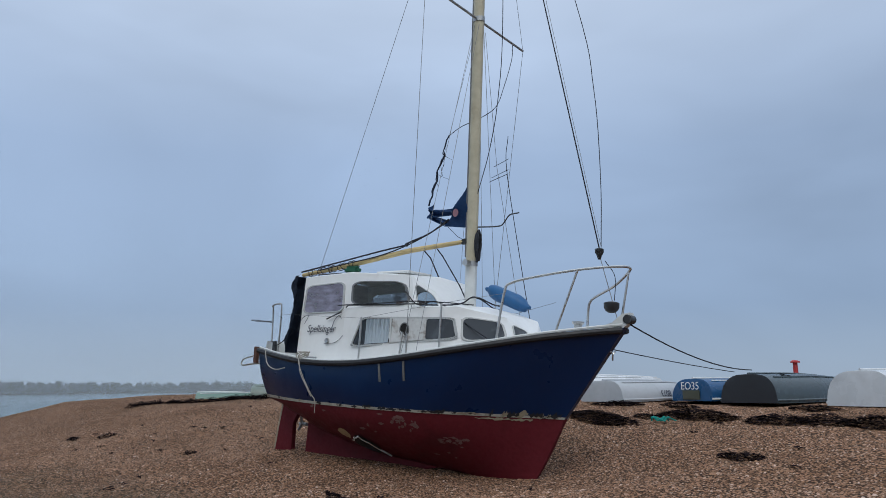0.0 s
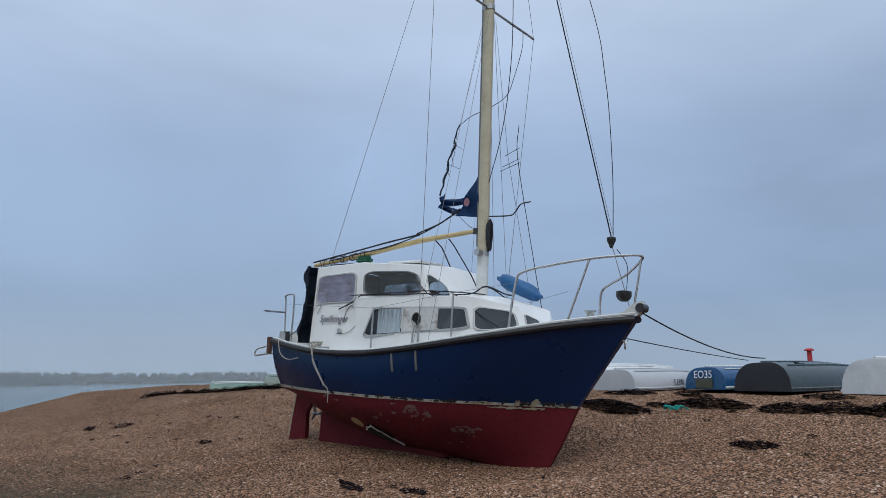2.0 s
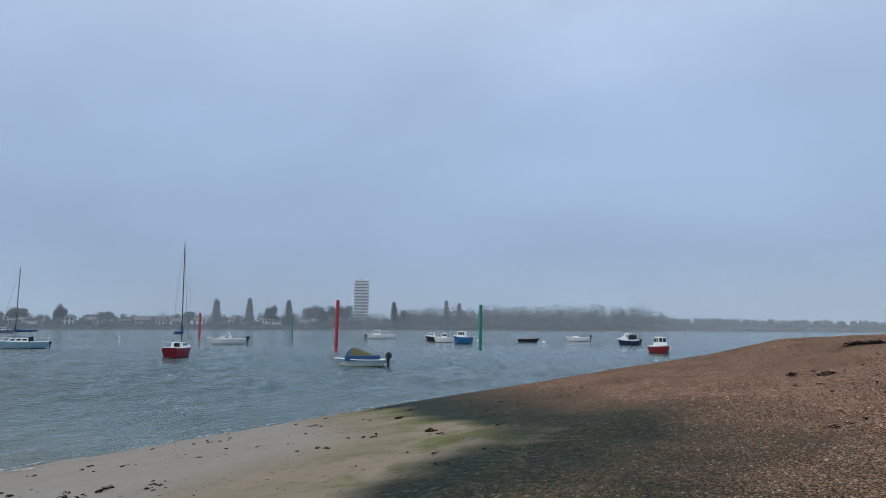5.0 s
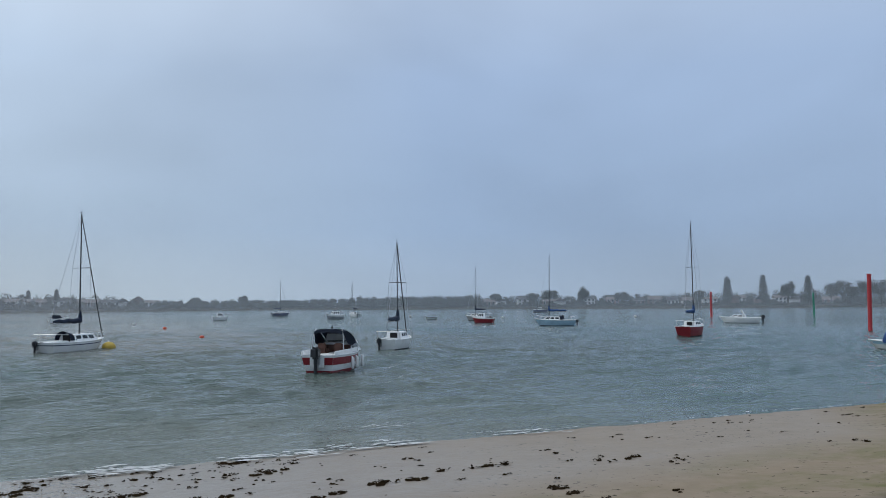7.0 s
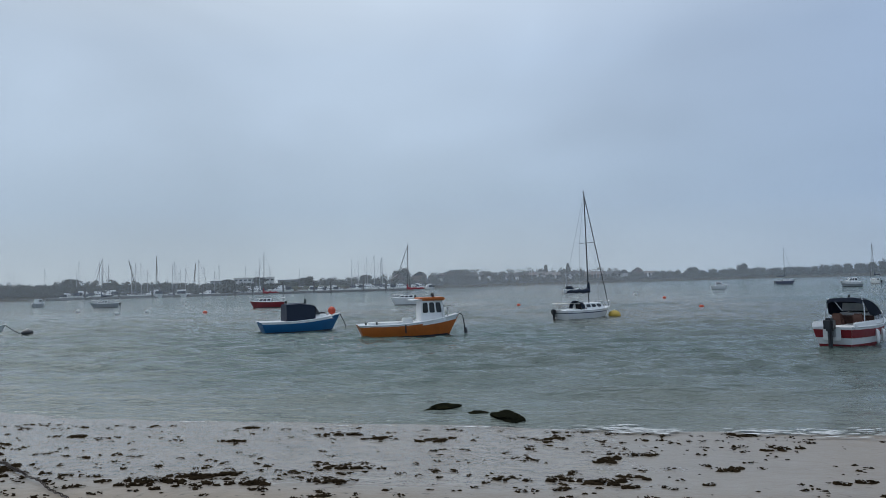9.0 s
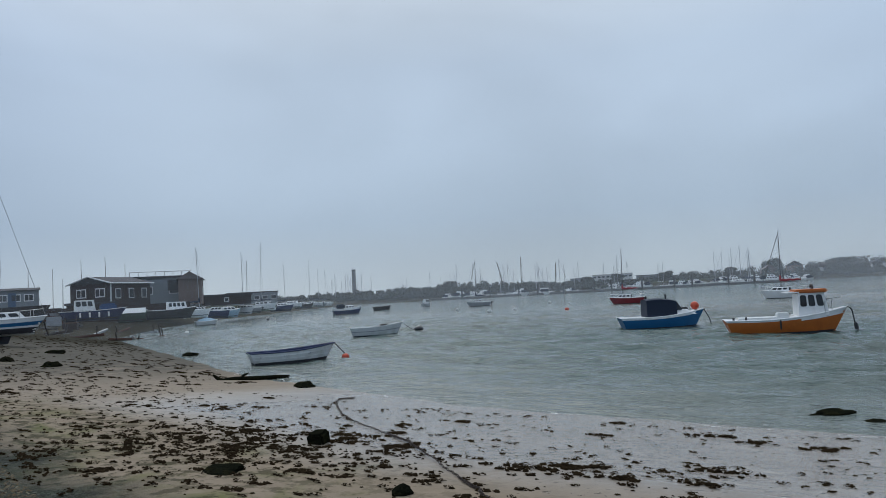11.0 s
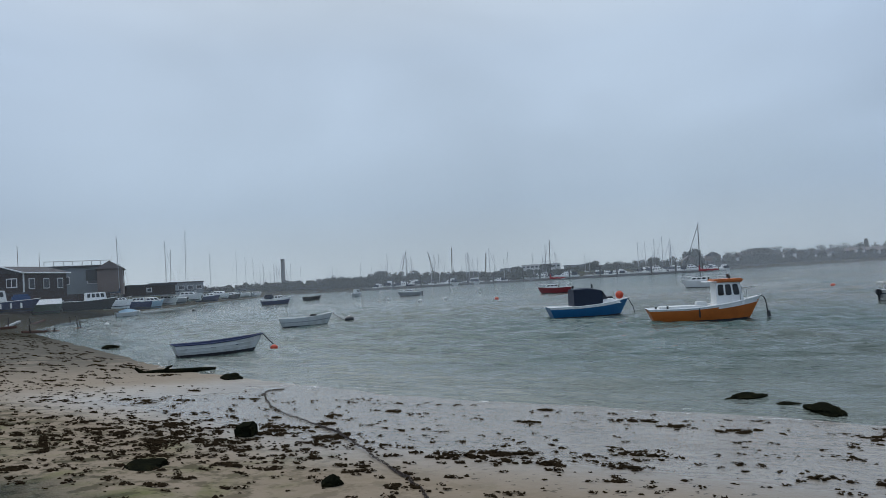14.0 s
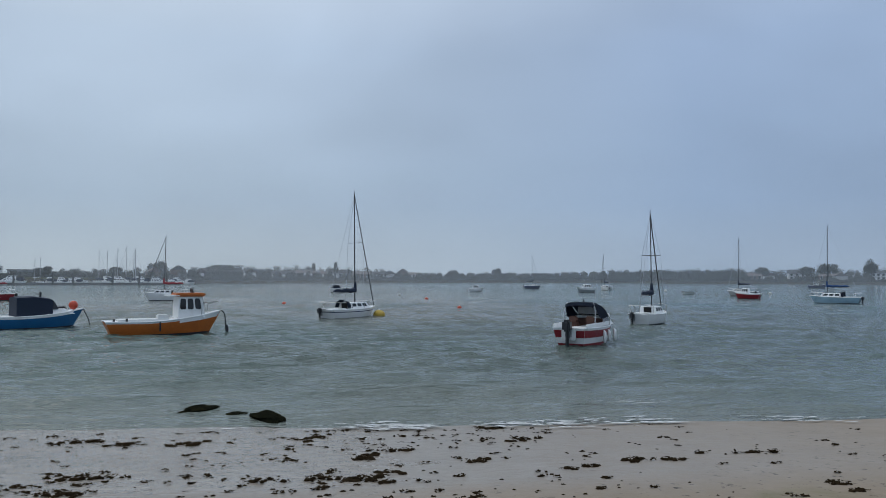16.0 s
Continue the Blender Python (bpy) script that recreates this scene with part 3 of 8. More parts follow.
loft([[bottom(i / NU, 1, -1), bottom(i / NU, 1, 1)] for i in range(NU + 1)], cap=False, close=False, bm=bm)
loft([[bottom(1, t / NT, -1) for t in range(NT + 1)], [bottom(1, t / NT, 1) for t in range(NT + 1)]], cap=False, close=False, bm=bm)
loft([[bottom(0, t / NT, -1) for t in range(NT + 1)], [bottom(0, t / NT, 1) for t in range(NT + 1)]], cap=False, close=False, bm=bm)
bmesh.ops.remove_doubles(bm, verts=bm.verts, dist=0.003)
hull_bottom = part("underbody", bm, REDLEAD, yacht, "worn dark red antifouled underbody")
# long keel and skeg
prof = [(0.74, -0.30), (3.0, -0.52), (3.7, -0.70), (3.0, -0.84), (1.2, -0.88), (0.70, -0.90)]
part("keel", loft([[(x, y, z) for x, z in prof] for y in (-0.075, 0.075)]), REDLEAD, yacht)
prof = [(0.26, -0.08), (0.47, -0.12), (0.45, -0.26), (0.34, -0.42), (0.34, -0.95), (-0.06, -0.97), (0.02, -0.5), (0.10, -0.1)]
rudder = part("rudder", loft([[(x, y, z) for x, z in prof] for y in (-0.04, 0.04)]), REDLEAD, yacht)
part("rudder_edge", tube([(0.09, 0, -0.1), (0.01, 0, -0.5), (-0.07, 0, -0.98)], 0.045), RUDDERWOOD, rudder, "bare flaking wooden trailing edge")
bm = bmesh.new()
for a in (20, 140, 260):
    r = Matrix.Rotation(radians(a), 3, 'X')
    box(0.02, 0.05, 0.12, r @ Vector((0.52, 0, 0.07)), 0.006, r, bm)
tube([(0.46, 0, -0.0), (0.62, 0, 0.0)], 0.025, bm=bm)
bmesh.ops.translate(bm, vec=(0, 0, -0.42), verts=bm.verts)
part("propeller", bm, ALLOY, yacht)
for side in (-1, 1):
    bm = loft([[topside(i / NU, 1 - 0.055 * (1 - 0.62 * i / NU), side, 0.004), topside(i / NU, 1 - 0.055 * (1 - 0.62 * i / NU), side, 0.010), bottom(i / NU, 0.02 * (1 - 0.8 * i / NU), side, 0.010), bottom(i / NU, 0.02 * (1 - 0.8 * i / NU), side, 0.004)]
               for i in range(NU + 1)])
    part("boot_stripe", bm, BOOT, yacht, "chipped cream boot stripe")
    if side < 0:
        chips = random.Random(17)
        for k in range(34):
            u = chips.uniform(0.55, 0.98) if k < 26 else chips.uniform(0.02, 0.55)
            w = chips.uniform(0.004, 0.016)
            part("paint_chip", patch(topside, u - w, u + w, 0.955 + chips.uniform(-0.02, 0.03), 1.0, 0.0135 + 0.0003 * k, 6, 2, 0.45, k, -1, 0.9), BLACK if k % 4 else RUDDERWOOD, yacht, "dark chip in the boot stripe")
    part("rubbing_strake", tube([topside(i / NU, 0.03, side, 0.012) for i in range(NU + 1)], 0.038), BLACK, yacht, "black rubber rubbing strake")
    part("gunwale", tube([topside(i / NU, -0.03, side, -0.03) + Vector((0, 0, 0.004)) for i in range(NU + 1)], 0.018, 6), WHITE_OLD, yacht)
bm = loft([[topside(i / NU, 0.02, -1, -0.02), Vector((topside(i / NU, 0, 1).x, 0, topside(i / NU, 0, 1).z + 0.03)),
             topside(i / NU, 0.02, 1, -0.02)] for i in range(NU + 1)], cap=False, close=False)
part("deck", bm, WHITE, yacht)
# scars in the underbody
# The gash is a dark sheet on the hull, painted as the shade inside.
for args, material, name, label in (
        ((0.405, 0.510, 0.47, 0.86, 0.026, 16, 8, 0.05, 3, -1, 0.9), HOLE_SHADE, "gash", "dark torn hole in the hull"),
        ((0.36, 0.41, 0.40, 0.62, 0.008, 8, 6, 0.06, 5, -1, 0.8), PRIMER, "bare_patch", "ochre bare patch in the paint"),
        ((0.80, 0.93, 0.022, 0.045, 0.012, 26, 3, 0.5, 11, -1, 0.6), RUDDERWOOD, "scrape", "worn brown patch in the paint")):
    part(name, patch(bottom, *args), material, hull_bottom, label)
scars = random.Random(8)
for u0, t0, n in ((0.635, 0.17, 16), (0.755, 0.36, 18), (0.29, 0.06, 5), (0.585, 0.14, 7), (0.73, 0.62, 3), (0.50, 0.30, 3)):
    for k in range(n):
        u, t = u0 + scars.gauss(0, 0.020), t0 + scars.gauss(0, 0.040)
        w, h = scars.uniform(0.002, 0.011), scars.uniform(0.006, 0.030)
        part("scrape", patch(bottom, u - w, u + w, t - h, t + h, 0.005 + 0.0005 * k, 8, 4, 0.18, k + n, -1, 0.95), SCUFF, hull_bottom, "pale scraped patch in the paint")
edge = [bottom(0.405 + 0.110 * k / 12, 0.68 - 0.19 * (1 - abs(2 * k / 12 - 0.75)) + 0.02 * math.sin(k * 2.2) + (0.14 if k > 9 else 0) * (k - 9) / 3, -1, 0.02) for k in range(13)]
part("torn_edge", tube(edge, 0.013, 6), WHITE_OLD, hull_bottom, "torn white fibreglass edge")
edge = [bottom(0.405 + 0.09 * k / 10, 0.68 + 0.16 * math.sin(math.pi * k / 12), -1, 0.016) for k in range(11)]
part("torn_edge", tube(edge, 0.008, 6), PRIMER, hull_bottom, "torn white fibreglass edge")
STRAP = mat("weathered_strap", (0.13, 0.13, 0.125), 0.7, grain=0.5, scale=30)
for u in (0.485, 0.553):
    bm = loft([[topside(u + 0.075 * t, t, -1, 0.004), topside(u + 0.075 * t, t, -1, 0.02), topside(u + 0.075 * t + 0.0045, t, -1, 0.014), topside(u + 0.075 * t + 0.0045, t, -1, 0.004)] for t in (0.10, 0.3, 0.47)])
    part("chain_plate", bm, STRAP, yacht, "weathered bare strap")

# lower cabin trunk
LOW = [(2.12, 0.858), (2.40, 0.868), (3.0, 0.885), (4.10, 0.83), (4.66, 0.42), (4.88, 0.0)]
RIM_PALE = mat("alloy_window_rim", (0.50, 0.51, 0.50), 0.5, metal=0.3, grain=0.3, scale=30)


def trunk_ring(plan, z0, z1, tuck, rake, t, lip=0.0):
    ring = []
    for x, y in plan:
        f = (x - plan[0][0]) / (plan[-1][0] - plan[0][0])
        xx = x - rake * t * max(0, f - 0.45) / 0.55 + (0.02 if f == 0 else -0.03) * (lip > 0)
        za, zb = z0(x), z1(x)
        ring.append(Vector((xx, y * (1 - tuck * t - 0.05 * (lip > 0)), za + (zb - za) * t + lip)))
    return ring


def panel_point(shell, seg, f, t, side=-1):
    """A point of one wall panel of a cabin shell."""
    plan, z0, z1, tuck, rake, _ = shell
    ring = trunk_ring(plan, z0, z1, tuck, rake, t)
    p = ring[seg].lerp(ring[seg + 1], f)
    return Vector((p.x, side * p.y, p.z))


def trunk(plan, z0, z1, tuck, rake, camber, lights=()):
    """A cabin shell: half plan outline lofted from z0 to z1 with a rounded edge and a cambered top."""
    halves = [trunk_ring(plan, z0, z1, tuck, rake, k / 5) for k in range(6)] + [trunk_ring(plan, z0, z1, tuck, rake, 1.0, 0.014)]
    rings = [[Vector((p.x, -p.y, p.z)) for p in h] + h[-2::-1] for h in halves]
    bm = bmesh.new()
    vs = [[bm.verts.new(p) for p in ring] for ring in rings]
    n, m = len(rings[0]), len(plan)
    pierced = {i for i, _ in lights} | {n - 2 - i for i, _ in lights}
    for row, (a, b) in enumerate(zip(vs, vs[1:])):
        for i in range(n):
            j = (i + 1) % n
            if i in pierced and row < 5:
                continue
            bm.faces.new((a[i], a[j], b[j], b[i]))
    # panels with real window openings, mirrored on the far side
    for side in (-1, 1):
        for seg, quads in ((i, [q for k, q in lights if k == i]) for i in sorted({i for i, _ in lights})):
            corner = [panel_point((plan, z0, z1, tuck, rake, camber), seg, f, t, side) for f, t in ((0, 0), (1, 0), (1, 1), (0, 1))]
            edges = []
            for loop in [corner] + [rounded_quad([panel_point((plan, z0, z1, tuck, rake, camber), seg, f, t, side) for f, t in q], 0.02, 0.2) for q in quads]:
                ring = [bm.verts.new(p) for p in loop]
                edges += [bm.edges.new((p, q)) for p, q in zip(ring, ring[1:] + ring[:1])]
            bmesh.ops.triangle_fill(bm, edges=edges, use_beauty=True)
    top = vs[-1]
    mid = [bm.verts.new((top[i].co + top[n - 1 - i].co) / 2 + Vector((0, 0, camber * min(1, top[n - 1 - i].co.y)))) for i in range(m - 1)] + [top[m - 1]]
    for i in range(m - 1):
        for s, e in ((i, i + 1), (n - 1 - i, n - 2 - i)):
            quad = [top[s], top[e], mid[i + 1], mid[i]]
            quad = [v for j, v in enumerate(quad) if v not in quad[:j]]
            bm.faces.new(quad)
    bmesh.ops.remove_doubles(bm, verts=bm.verts, dist=0.0006)
    return bm


def wall_light(parent, shell, seg, f0, f1, t0, t1, glass, side=-1, r=0.2, slant=0.0, width=0.05, label=""):
    """A window lying on one wall panel of a cabin shell."""
    c = [panel_point(shell, seg, f, t, side) for f, t in ((f0, t0), (f1, t0), (f1 - slant, t1), (f0 + slant, t1))]
    n = (c[1] - c[0]).cross(c[3] - c[0]) * (1 if side < 0 else -1)
    return window_pane(parent, [p + n.normalized() * 0.008 for p in c], glass, RIM_PALE, n, r, width, label=label)


LOW_SHELL = (LOW, lambda x: lerp_table([(0, 0.55), (2.7, 0.57), (3.6, 0.68), (4.5, 0.86), (5, 0.95)], x), lambda x: lerp_table([(2, 1.34), (4.2, 1.34), (4.66, 1.22), (4.9, 0.99)], x), 0.05, 0.14, 0.05)
low_cabin = part("cabin_trunk", trunk(*LOW_SHELL), WHITE, yacht, "white moulded cabin trunk")
HIGH = [(1.15, 0.80), (2.10, 0.81), (3.40, 0.78), (3.66, 0.46), (3.74, 0.0)]
HIGH_SHELL = (HIGH, lambda x: 0.56 if x < 2.3 else 1.1, lambda x: lerp_table([(1.1, 1.82), (2.1, 1.86), (2.8, 1.86), (3.40, 1.78), (3.66, 1.57), (3.8, 1.38)], x), 0.13, 0.27, 0.06)
LIGHTS = ((0, ((0.04, 0.560), (0.93, 0.565), (0.90, 0.905), (0.06, 0.895))), (1, ((0.055, 0.62), (0.955, 0.42), (0.91, 0.885), (0.04, 0.905))), (2, ((0.10, 0.37), (0.95, 0.40), (0.86, 0.84), (0.08, 0.88))))
wheelhouse = part("wheelhouse", trunk(*HIGH_SHELL, LIGHTS), WHITE, yacht, "white moulded wheelhouse")


def side_y(z, low=False):
    return -(0.885 - 0.045 * (z - 0.6) / 0.74) if low else -(0.815 - 0.10 * (z - 0.56) / 1.3)


def on_side(pts, low=False):
    return [(x, side_y(z, low), z) for x, z in pts]


OUT = (0.0, -1.0, 0.08)
RIM = mat("grey_window_rubber", (0.16, 0.165, 0.17), 0.6, grain=0.3, scale=30)
for side in (-1, 1):
    for seg, quad in LIGHTS:
        c = [panel_point(HIGH_SHELL, seg, f, t, side) for f, t in quad]
        out = ((c[1] - c[0]).cross(c[3] - c[0]) * (-side)).normalized()
        fr = window_pane(wheelhouse, [p + out * 0.004 for p in c], CRAZED if seg == 0 else CLEAR, RIM_PALE if seg != 1 else RIM, out, 0.16 if seg == 0 else 0.24, 0.035,
                         label="hazed acrylic side window with alloy rim" if seg == 0 else "clear cabin window in a rubber rim")
        fr.children[0].visible_shadow = False
    wall_light(low_cabin, LOW_SHELL, 3, 0.06, 0.93, 0.20, 0.80, SHEEN_PANE, side, 0.22, 0.03)
wall_light(low_cabin, LOW_SHELL, 4, 0.08, 0.62, 0.26, 0.80, SHEEN_PANE, -1, 0.18, 0.04)
part("chart_shelf", box(0.40, 0.22, 0.05, (2.95, -0.35, 1.44), 0.01), RUSTWOOD, wheelhouse, "brown wooden shelf behind the window")


def low_y(x, z):
    return -float(np.interp(x, [p[0] for p in LOW], [p[1] for p in LOW])) * (1 - 0.05 * (z - 0.6) / 0.74) - 0.006


def low_quad(corners, r, inset=0.0, off=0.0):
    return [Vector((p.x, low_y(p.x, p.z) - off, p.z)) for p in rounded_quad([(x, 0, z) for x, z in corners], inset, r, 6)]


# one long light on the lower cabin: dark slanted end, curtain, plywood panel with a port, dark fore end
LONG = [(2.29, 0.785), (4.10, 0.925), (4.03, 1.205), (2.47, 1.215)]
rim_out, rim_in = low_quad(LONG, 0.10), low_quad([(2.325, 0.815), (4.065, 0.950), (4.0, 1.18), (2.49, 1.19)], 0.10)
long_frame = part("window_frame", loft([[p + Vector((0, q, 0)) for p in ring] for ring, q in ((rim_out, 0.004), (rim_out, -0.014), (rim_in, -0.014), (rim_in, 0.004))], cap=False), RIM_PALE, low_cabin, "long riveted alloy window rim")
for k in range(40):
    p = (rim_out[k * len(rim_out) // 40] + rim_in[k * len(rim_in) // 40]) / 2
    part("rivet", tube([p - Vector((0, 0.013, 0)), p - Vector((0, 0.018, 0))], 0.006, 6), RIM, long_frame)
bm = bmesh.new()
bm.faces.new([bm.verts.new(p) for p in low_quad([(2.325, 0.815), (3.06, 0.872), (3.06, 1.187), (2.49, 1.19)], 0.06, 0, -0.002)])
part("pane", bm, TINT, long_frame)
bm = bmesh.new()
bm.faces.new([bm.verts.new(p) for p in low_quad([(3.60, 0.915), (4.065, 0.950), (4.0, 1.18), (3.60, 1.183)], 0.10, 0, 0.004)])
part("pane", bm, SHEEN_PANE, long_frame)
bm = bmesh.new()
nf = 30
for i in range(nf):
    x0, x1 = 2.57 + 0.43 * i / nf, 2.57 + 0.43 * (i + 1) / nf
    dy0, dy1 = 0.005 * math.sin(i * 1.7) + 0.003 * math.sin(i * 0.6), 0.005 * math.sin((i + 1) * 1.7) + 0.003 * math.sin((i + 1) * 0.6)
    z0 = 0.845 + (x0 - 2.57) * 0.06
    bm.faces.new([bm.verts.new(p) for p in ((x0, low_y(x0, z0) - 0.005 + dy0, z0), (x1, low_y(x1, z0) - 0.005 + dy1, z0), (x1, low_y(x1, 1.18) - 0.005 + dy1, 1.18), (x0, low_y(x0, 1.18) - 0.005 + dy0, 1.18))])
bmesh.ops.remove_doubles(bm, verts=bm.verts, dist=0.0005)
part("curtain", bm, CURTAIN, low_cabin, "pale blue-grey pleated curtain")
PLY = [(3.05, 0.872), (3.60, 0.915), (3.60, 1.185), (3.05, 1.188)]
panel = part("port_panel", loft([[(x, low_y(x, z) - q, z) for x, z in PLY] for q in (-0.004, 0.010)]), mat("flaking_panel", (0.60, 0.61, 0.60), 0.6, grain=0.3, scale=24, stain=1.0, stain_scale=9, stain_colour=(0.20, 0.16, 0.13)), low_cabin, "white panel with flaking paint")
ringpts = [(3.26 + 0.075 * math.cos(a), low_y(3.26, 1.04) - 0.014, 1.04 + 0.088 * math.sin(a)) for a in (2 * math.pi * k / 24 for k in range(24))]
bm = bmesh.new()
bm.faces.new([bm.verts.new(p) for p in ringpts])
part("port_hole", bm, HOLE_SHADE, panel, "round dark port hole")
part("port_rim", tube(ringpts + ringpts[:1], 0.008, 6), RIM, panel)
part("mullion", box(0.03, 0.02, 0.34, (3.03, low_y(3.03, 1.02) - 0.008, 1.025), 0.004), WHITE_OLD, long_frame)
INK = mat("dark_lettering", (0.03, 0.035, 0.06), 0.6)
words("boat_name", "Spellsinger", 0.155, Matrix.Translation((1.63, side_y(1.02) - 0.014, 1.00)) @ pose(0, 0, 0, 90 - 4.5, 0, 0), INK, wheelhouse, shear=0.25, squeeze=0.86)
part("flourish", tube([(p.x, side_y(p.y) - 0.012, p.y) for p in (Vector((a.x, a.y, 0)) for a in smooth_path([(1.14, 1.0, 0), (1.20, 1.19, 0), (1.34, 1.25, 0), (1.27, 1.12, 0)]))], 0.004, 5), INK, wheelhouse)
part("flourish", tube([(p.x, side_y(p.y) - 0.012, p.y) for p in smooth_path([(1.72, 0.84, 0), (1.95, 0.86, 0), (2.12, 1.0, 0), (2.2, 1.2, 0), (2.27, 1.28, 0)])], 0.004, 5), INK, wheelhouse)
part("flourish", tube([(p.x, side_y(p.y) - 0.012, p.y) for p in smooth_path([(1.84, 1.02, 0), (1.88, 1.16, 0), (1.96, 1.24, 0), (2.02, 1.2, 0)])], 0.005, 5), INK, wheelhouse)
part("wiper", tube([(1.74, side_y(1.2) - 0.03, 1.19), (2.02, side_y(1.3) - 0.03, 1.29)], 0.010, 6), CHARCOAL, wheelhouse)
part("vent", tube([(1.78, side_y(0.9), 0.88), (1.78, side_y(0.9) - 0.03, 0.88)], 0.035, 14), STEEL, wheelhouse)
for z, x0, x1, y in ((1.35, 2.15, 3.5, -0.83), (1.845, 1.3, 2.2, -0.60)):
    part("grab_rail", tube([(x0, y, z), (x0 + 0.05, y, z + 0.03), (x1 - 0.05, y, z + 0.03), (x1, y, z)], 0.009, 6), CHARCOAL, wheelhouse)
part("roof_hatch", box(0.62, 0.6, 0.04, (2.5, 0, 1.90), 0.018), WHITE, wheelhouse)
part("hatch", box(0.42, 0.42, 0.05, (5.02, 0, 1.03), 0.02), WHITE, yacht)
part("locker", box(0.66, 1.1, 0.22, (0.62, 0, 0.72), 0.03), WHITE_OLD, yacht)
part("coaming", loft([[(0.3, s * 0.62, 0.7), (0.3, s * 0.68, 0.7), (0.34, s * 0.68, 0.86), (0.34, s * 0.62, 0.86)] for s in (-1, 1)]), WHITE, yacht)

# canvas hood hanging aft of the wheelhouse
bm = bmesh.new()
rows = []
for i in range(25):
    t = i / 24
    z = 1.85 - 1.16 * t
    w = 0.10 + 0.20 * math.exp(-((t - 0.12) / 0.16) ** 2) + 0.10 * math.exp(-((t - 0.84) / 0.12) ** 2)
    rows.append([(1.17 - 0.10 * t - w * (0.30 + 0.70 * math.sin(a)) - 0.018 * math.sin(i * 0.9 + k * 1.3), -0.80 + 0.34 * (1 - math.cos(a)) * 0.5 - 0.10 * t + 0.022 * math.sin(i * 0.55 + k * 1.9), z)
                 for k, a in enumerate((math.pi * k / 14 for k in range(15)))])
loft(rows, cap=False, close=False, bm=bm)
bmesh.ops.solidify(bm, geom=bm.faces[:], thickness=0.012)
part("spray_hood", bm, NAVYCLOTH, yacht, "crumpled navy canvas spray hood")

# spars and rigging
mast = part("mast", loft([[(3.70 + 0.085 * math.cos(a) * k, 0.062 * math.sin(a) * k, z) for a in (2 * math.pi * j / 16 for j in range(16))]
                          for z, k in ((2.02, 1), (6.5, 1), (9.9, 0.85))]), MASTPAINT, yacht, "cream painted mast")
part("mast_foot", loft([[(3.70 + 0.088 * math.cos(a), 0.065 * math.sin(a), z) for a in (2 * math.pi * j / 16 for j in range(16))] for z in (1.36, 2.02)]), WHITE_OLD, mast, "chipped white mast foot")
part("mast_track", box(0.022, 0.04, 7.2, (3.606, 0, 5.7)), RIM, mast)
for z in (2.0, 5.60):
    part("mast_band", loft([[(3.70 + 0.095 * math.cos(a), 0.072 * math.sin(a), z + h) for a in (2 * math.pi * j / 16 for j in range(16))] for h in (-0.035, 0.035)]), ALLOY, mast)
for s in (-1, 1):
    part("spreader", tube([(3.70, s * 0.05, 5.60), (3.70, s * 1.27, 5.60)], 0.018), ALLOY, mast)
part("winch", tube([(3.70, -0.06, 2.0), (3.70, -0.16, 2.0)], 0.045, 14), STEEL, mast)
boom = part("boom", tube([(3.55, 0, 2.32), (2.6, -0.01, 2.25), (1.5, -0.02, 2.10), (0.35, -0.03, 1.97)], 0.039, 12, taper=(0.8, 1, 1, 0.8)), VARNISH, yacht, "yellow varnished boom")
part("gooseneck", box(0.12, 0.06, 0.08, (3.59, 0, 2.32), 0.01), CHARCOAL, boom)
for k in range(16):
    x = 0.45 + k * 0.075
    z = 1.97 + (x - 0.35) * 0.113
    ring = [(x + 0.02 * math.sin(a * 2 + k), -0.03 + 0.058 * math.cos(a), z + 0.055 * math.sin(a)) for a in (2 * math.pi * j / 10 for j in range(11))]
    if k % 3:
        part("lashing", tube(ring, 0.007, 5), ROPE_DARK, boom)
part("folded_cloth", box(0.30, 0.14, 0.12, (1.50, -0.06, 2.00), 0.04), GREENCLOTH, boom, "green cloth bundle")
part("boom_rope", tube(smooth_path([(0.32, -0.04, 2.02), (1.2, -0.06, 2.14), (2.0, -0.05, 2.26), (2.5, -0.03, 2.33), (2.55, -0.03, 2.36), (2.95, -0.02, 2.48), (3.3, -0.02, 2.66)]), 0.013, 5), ROPE_DARK, boom)
part("boom_rope", tube(smooth_path([(0.32, 0.0, 1.99), (1.2, -0.09, 2.08), (2.0, -0.06, 2.19), (2.5, -0.04, 2.31), (2.9, -0.03, 2.45), (3.28, -0.03, 2.62)]), 0.010, 5), ROPE_DARK, boom)
part("boom_block", box(0.05, 0.04, 0.06, (2.55, -0.03, 2.34), 0.015), CHARCOAL, boom)
part("kicker", tube([(2.85, 0, 2.24), (2.98, 0, 2.12), (3.2, -0.02, 1.75), (3.45, -0.05, 1.45)], 0.010, 6), ROPE_DARK, yacht)
part("kicker", tube([(3.1, 0, 2.24), (3.2, 0, 2.13), (3.5, 0.02, 1.7), (3.66, 0.02, 1.42)], 0.009, 6), ROPE_DARK, yacht)


def stay(points, r=0.006, material=None, name="stay"):
    return part(name, tube(points, r * 0.66, 5), material or WIRE, yacht)


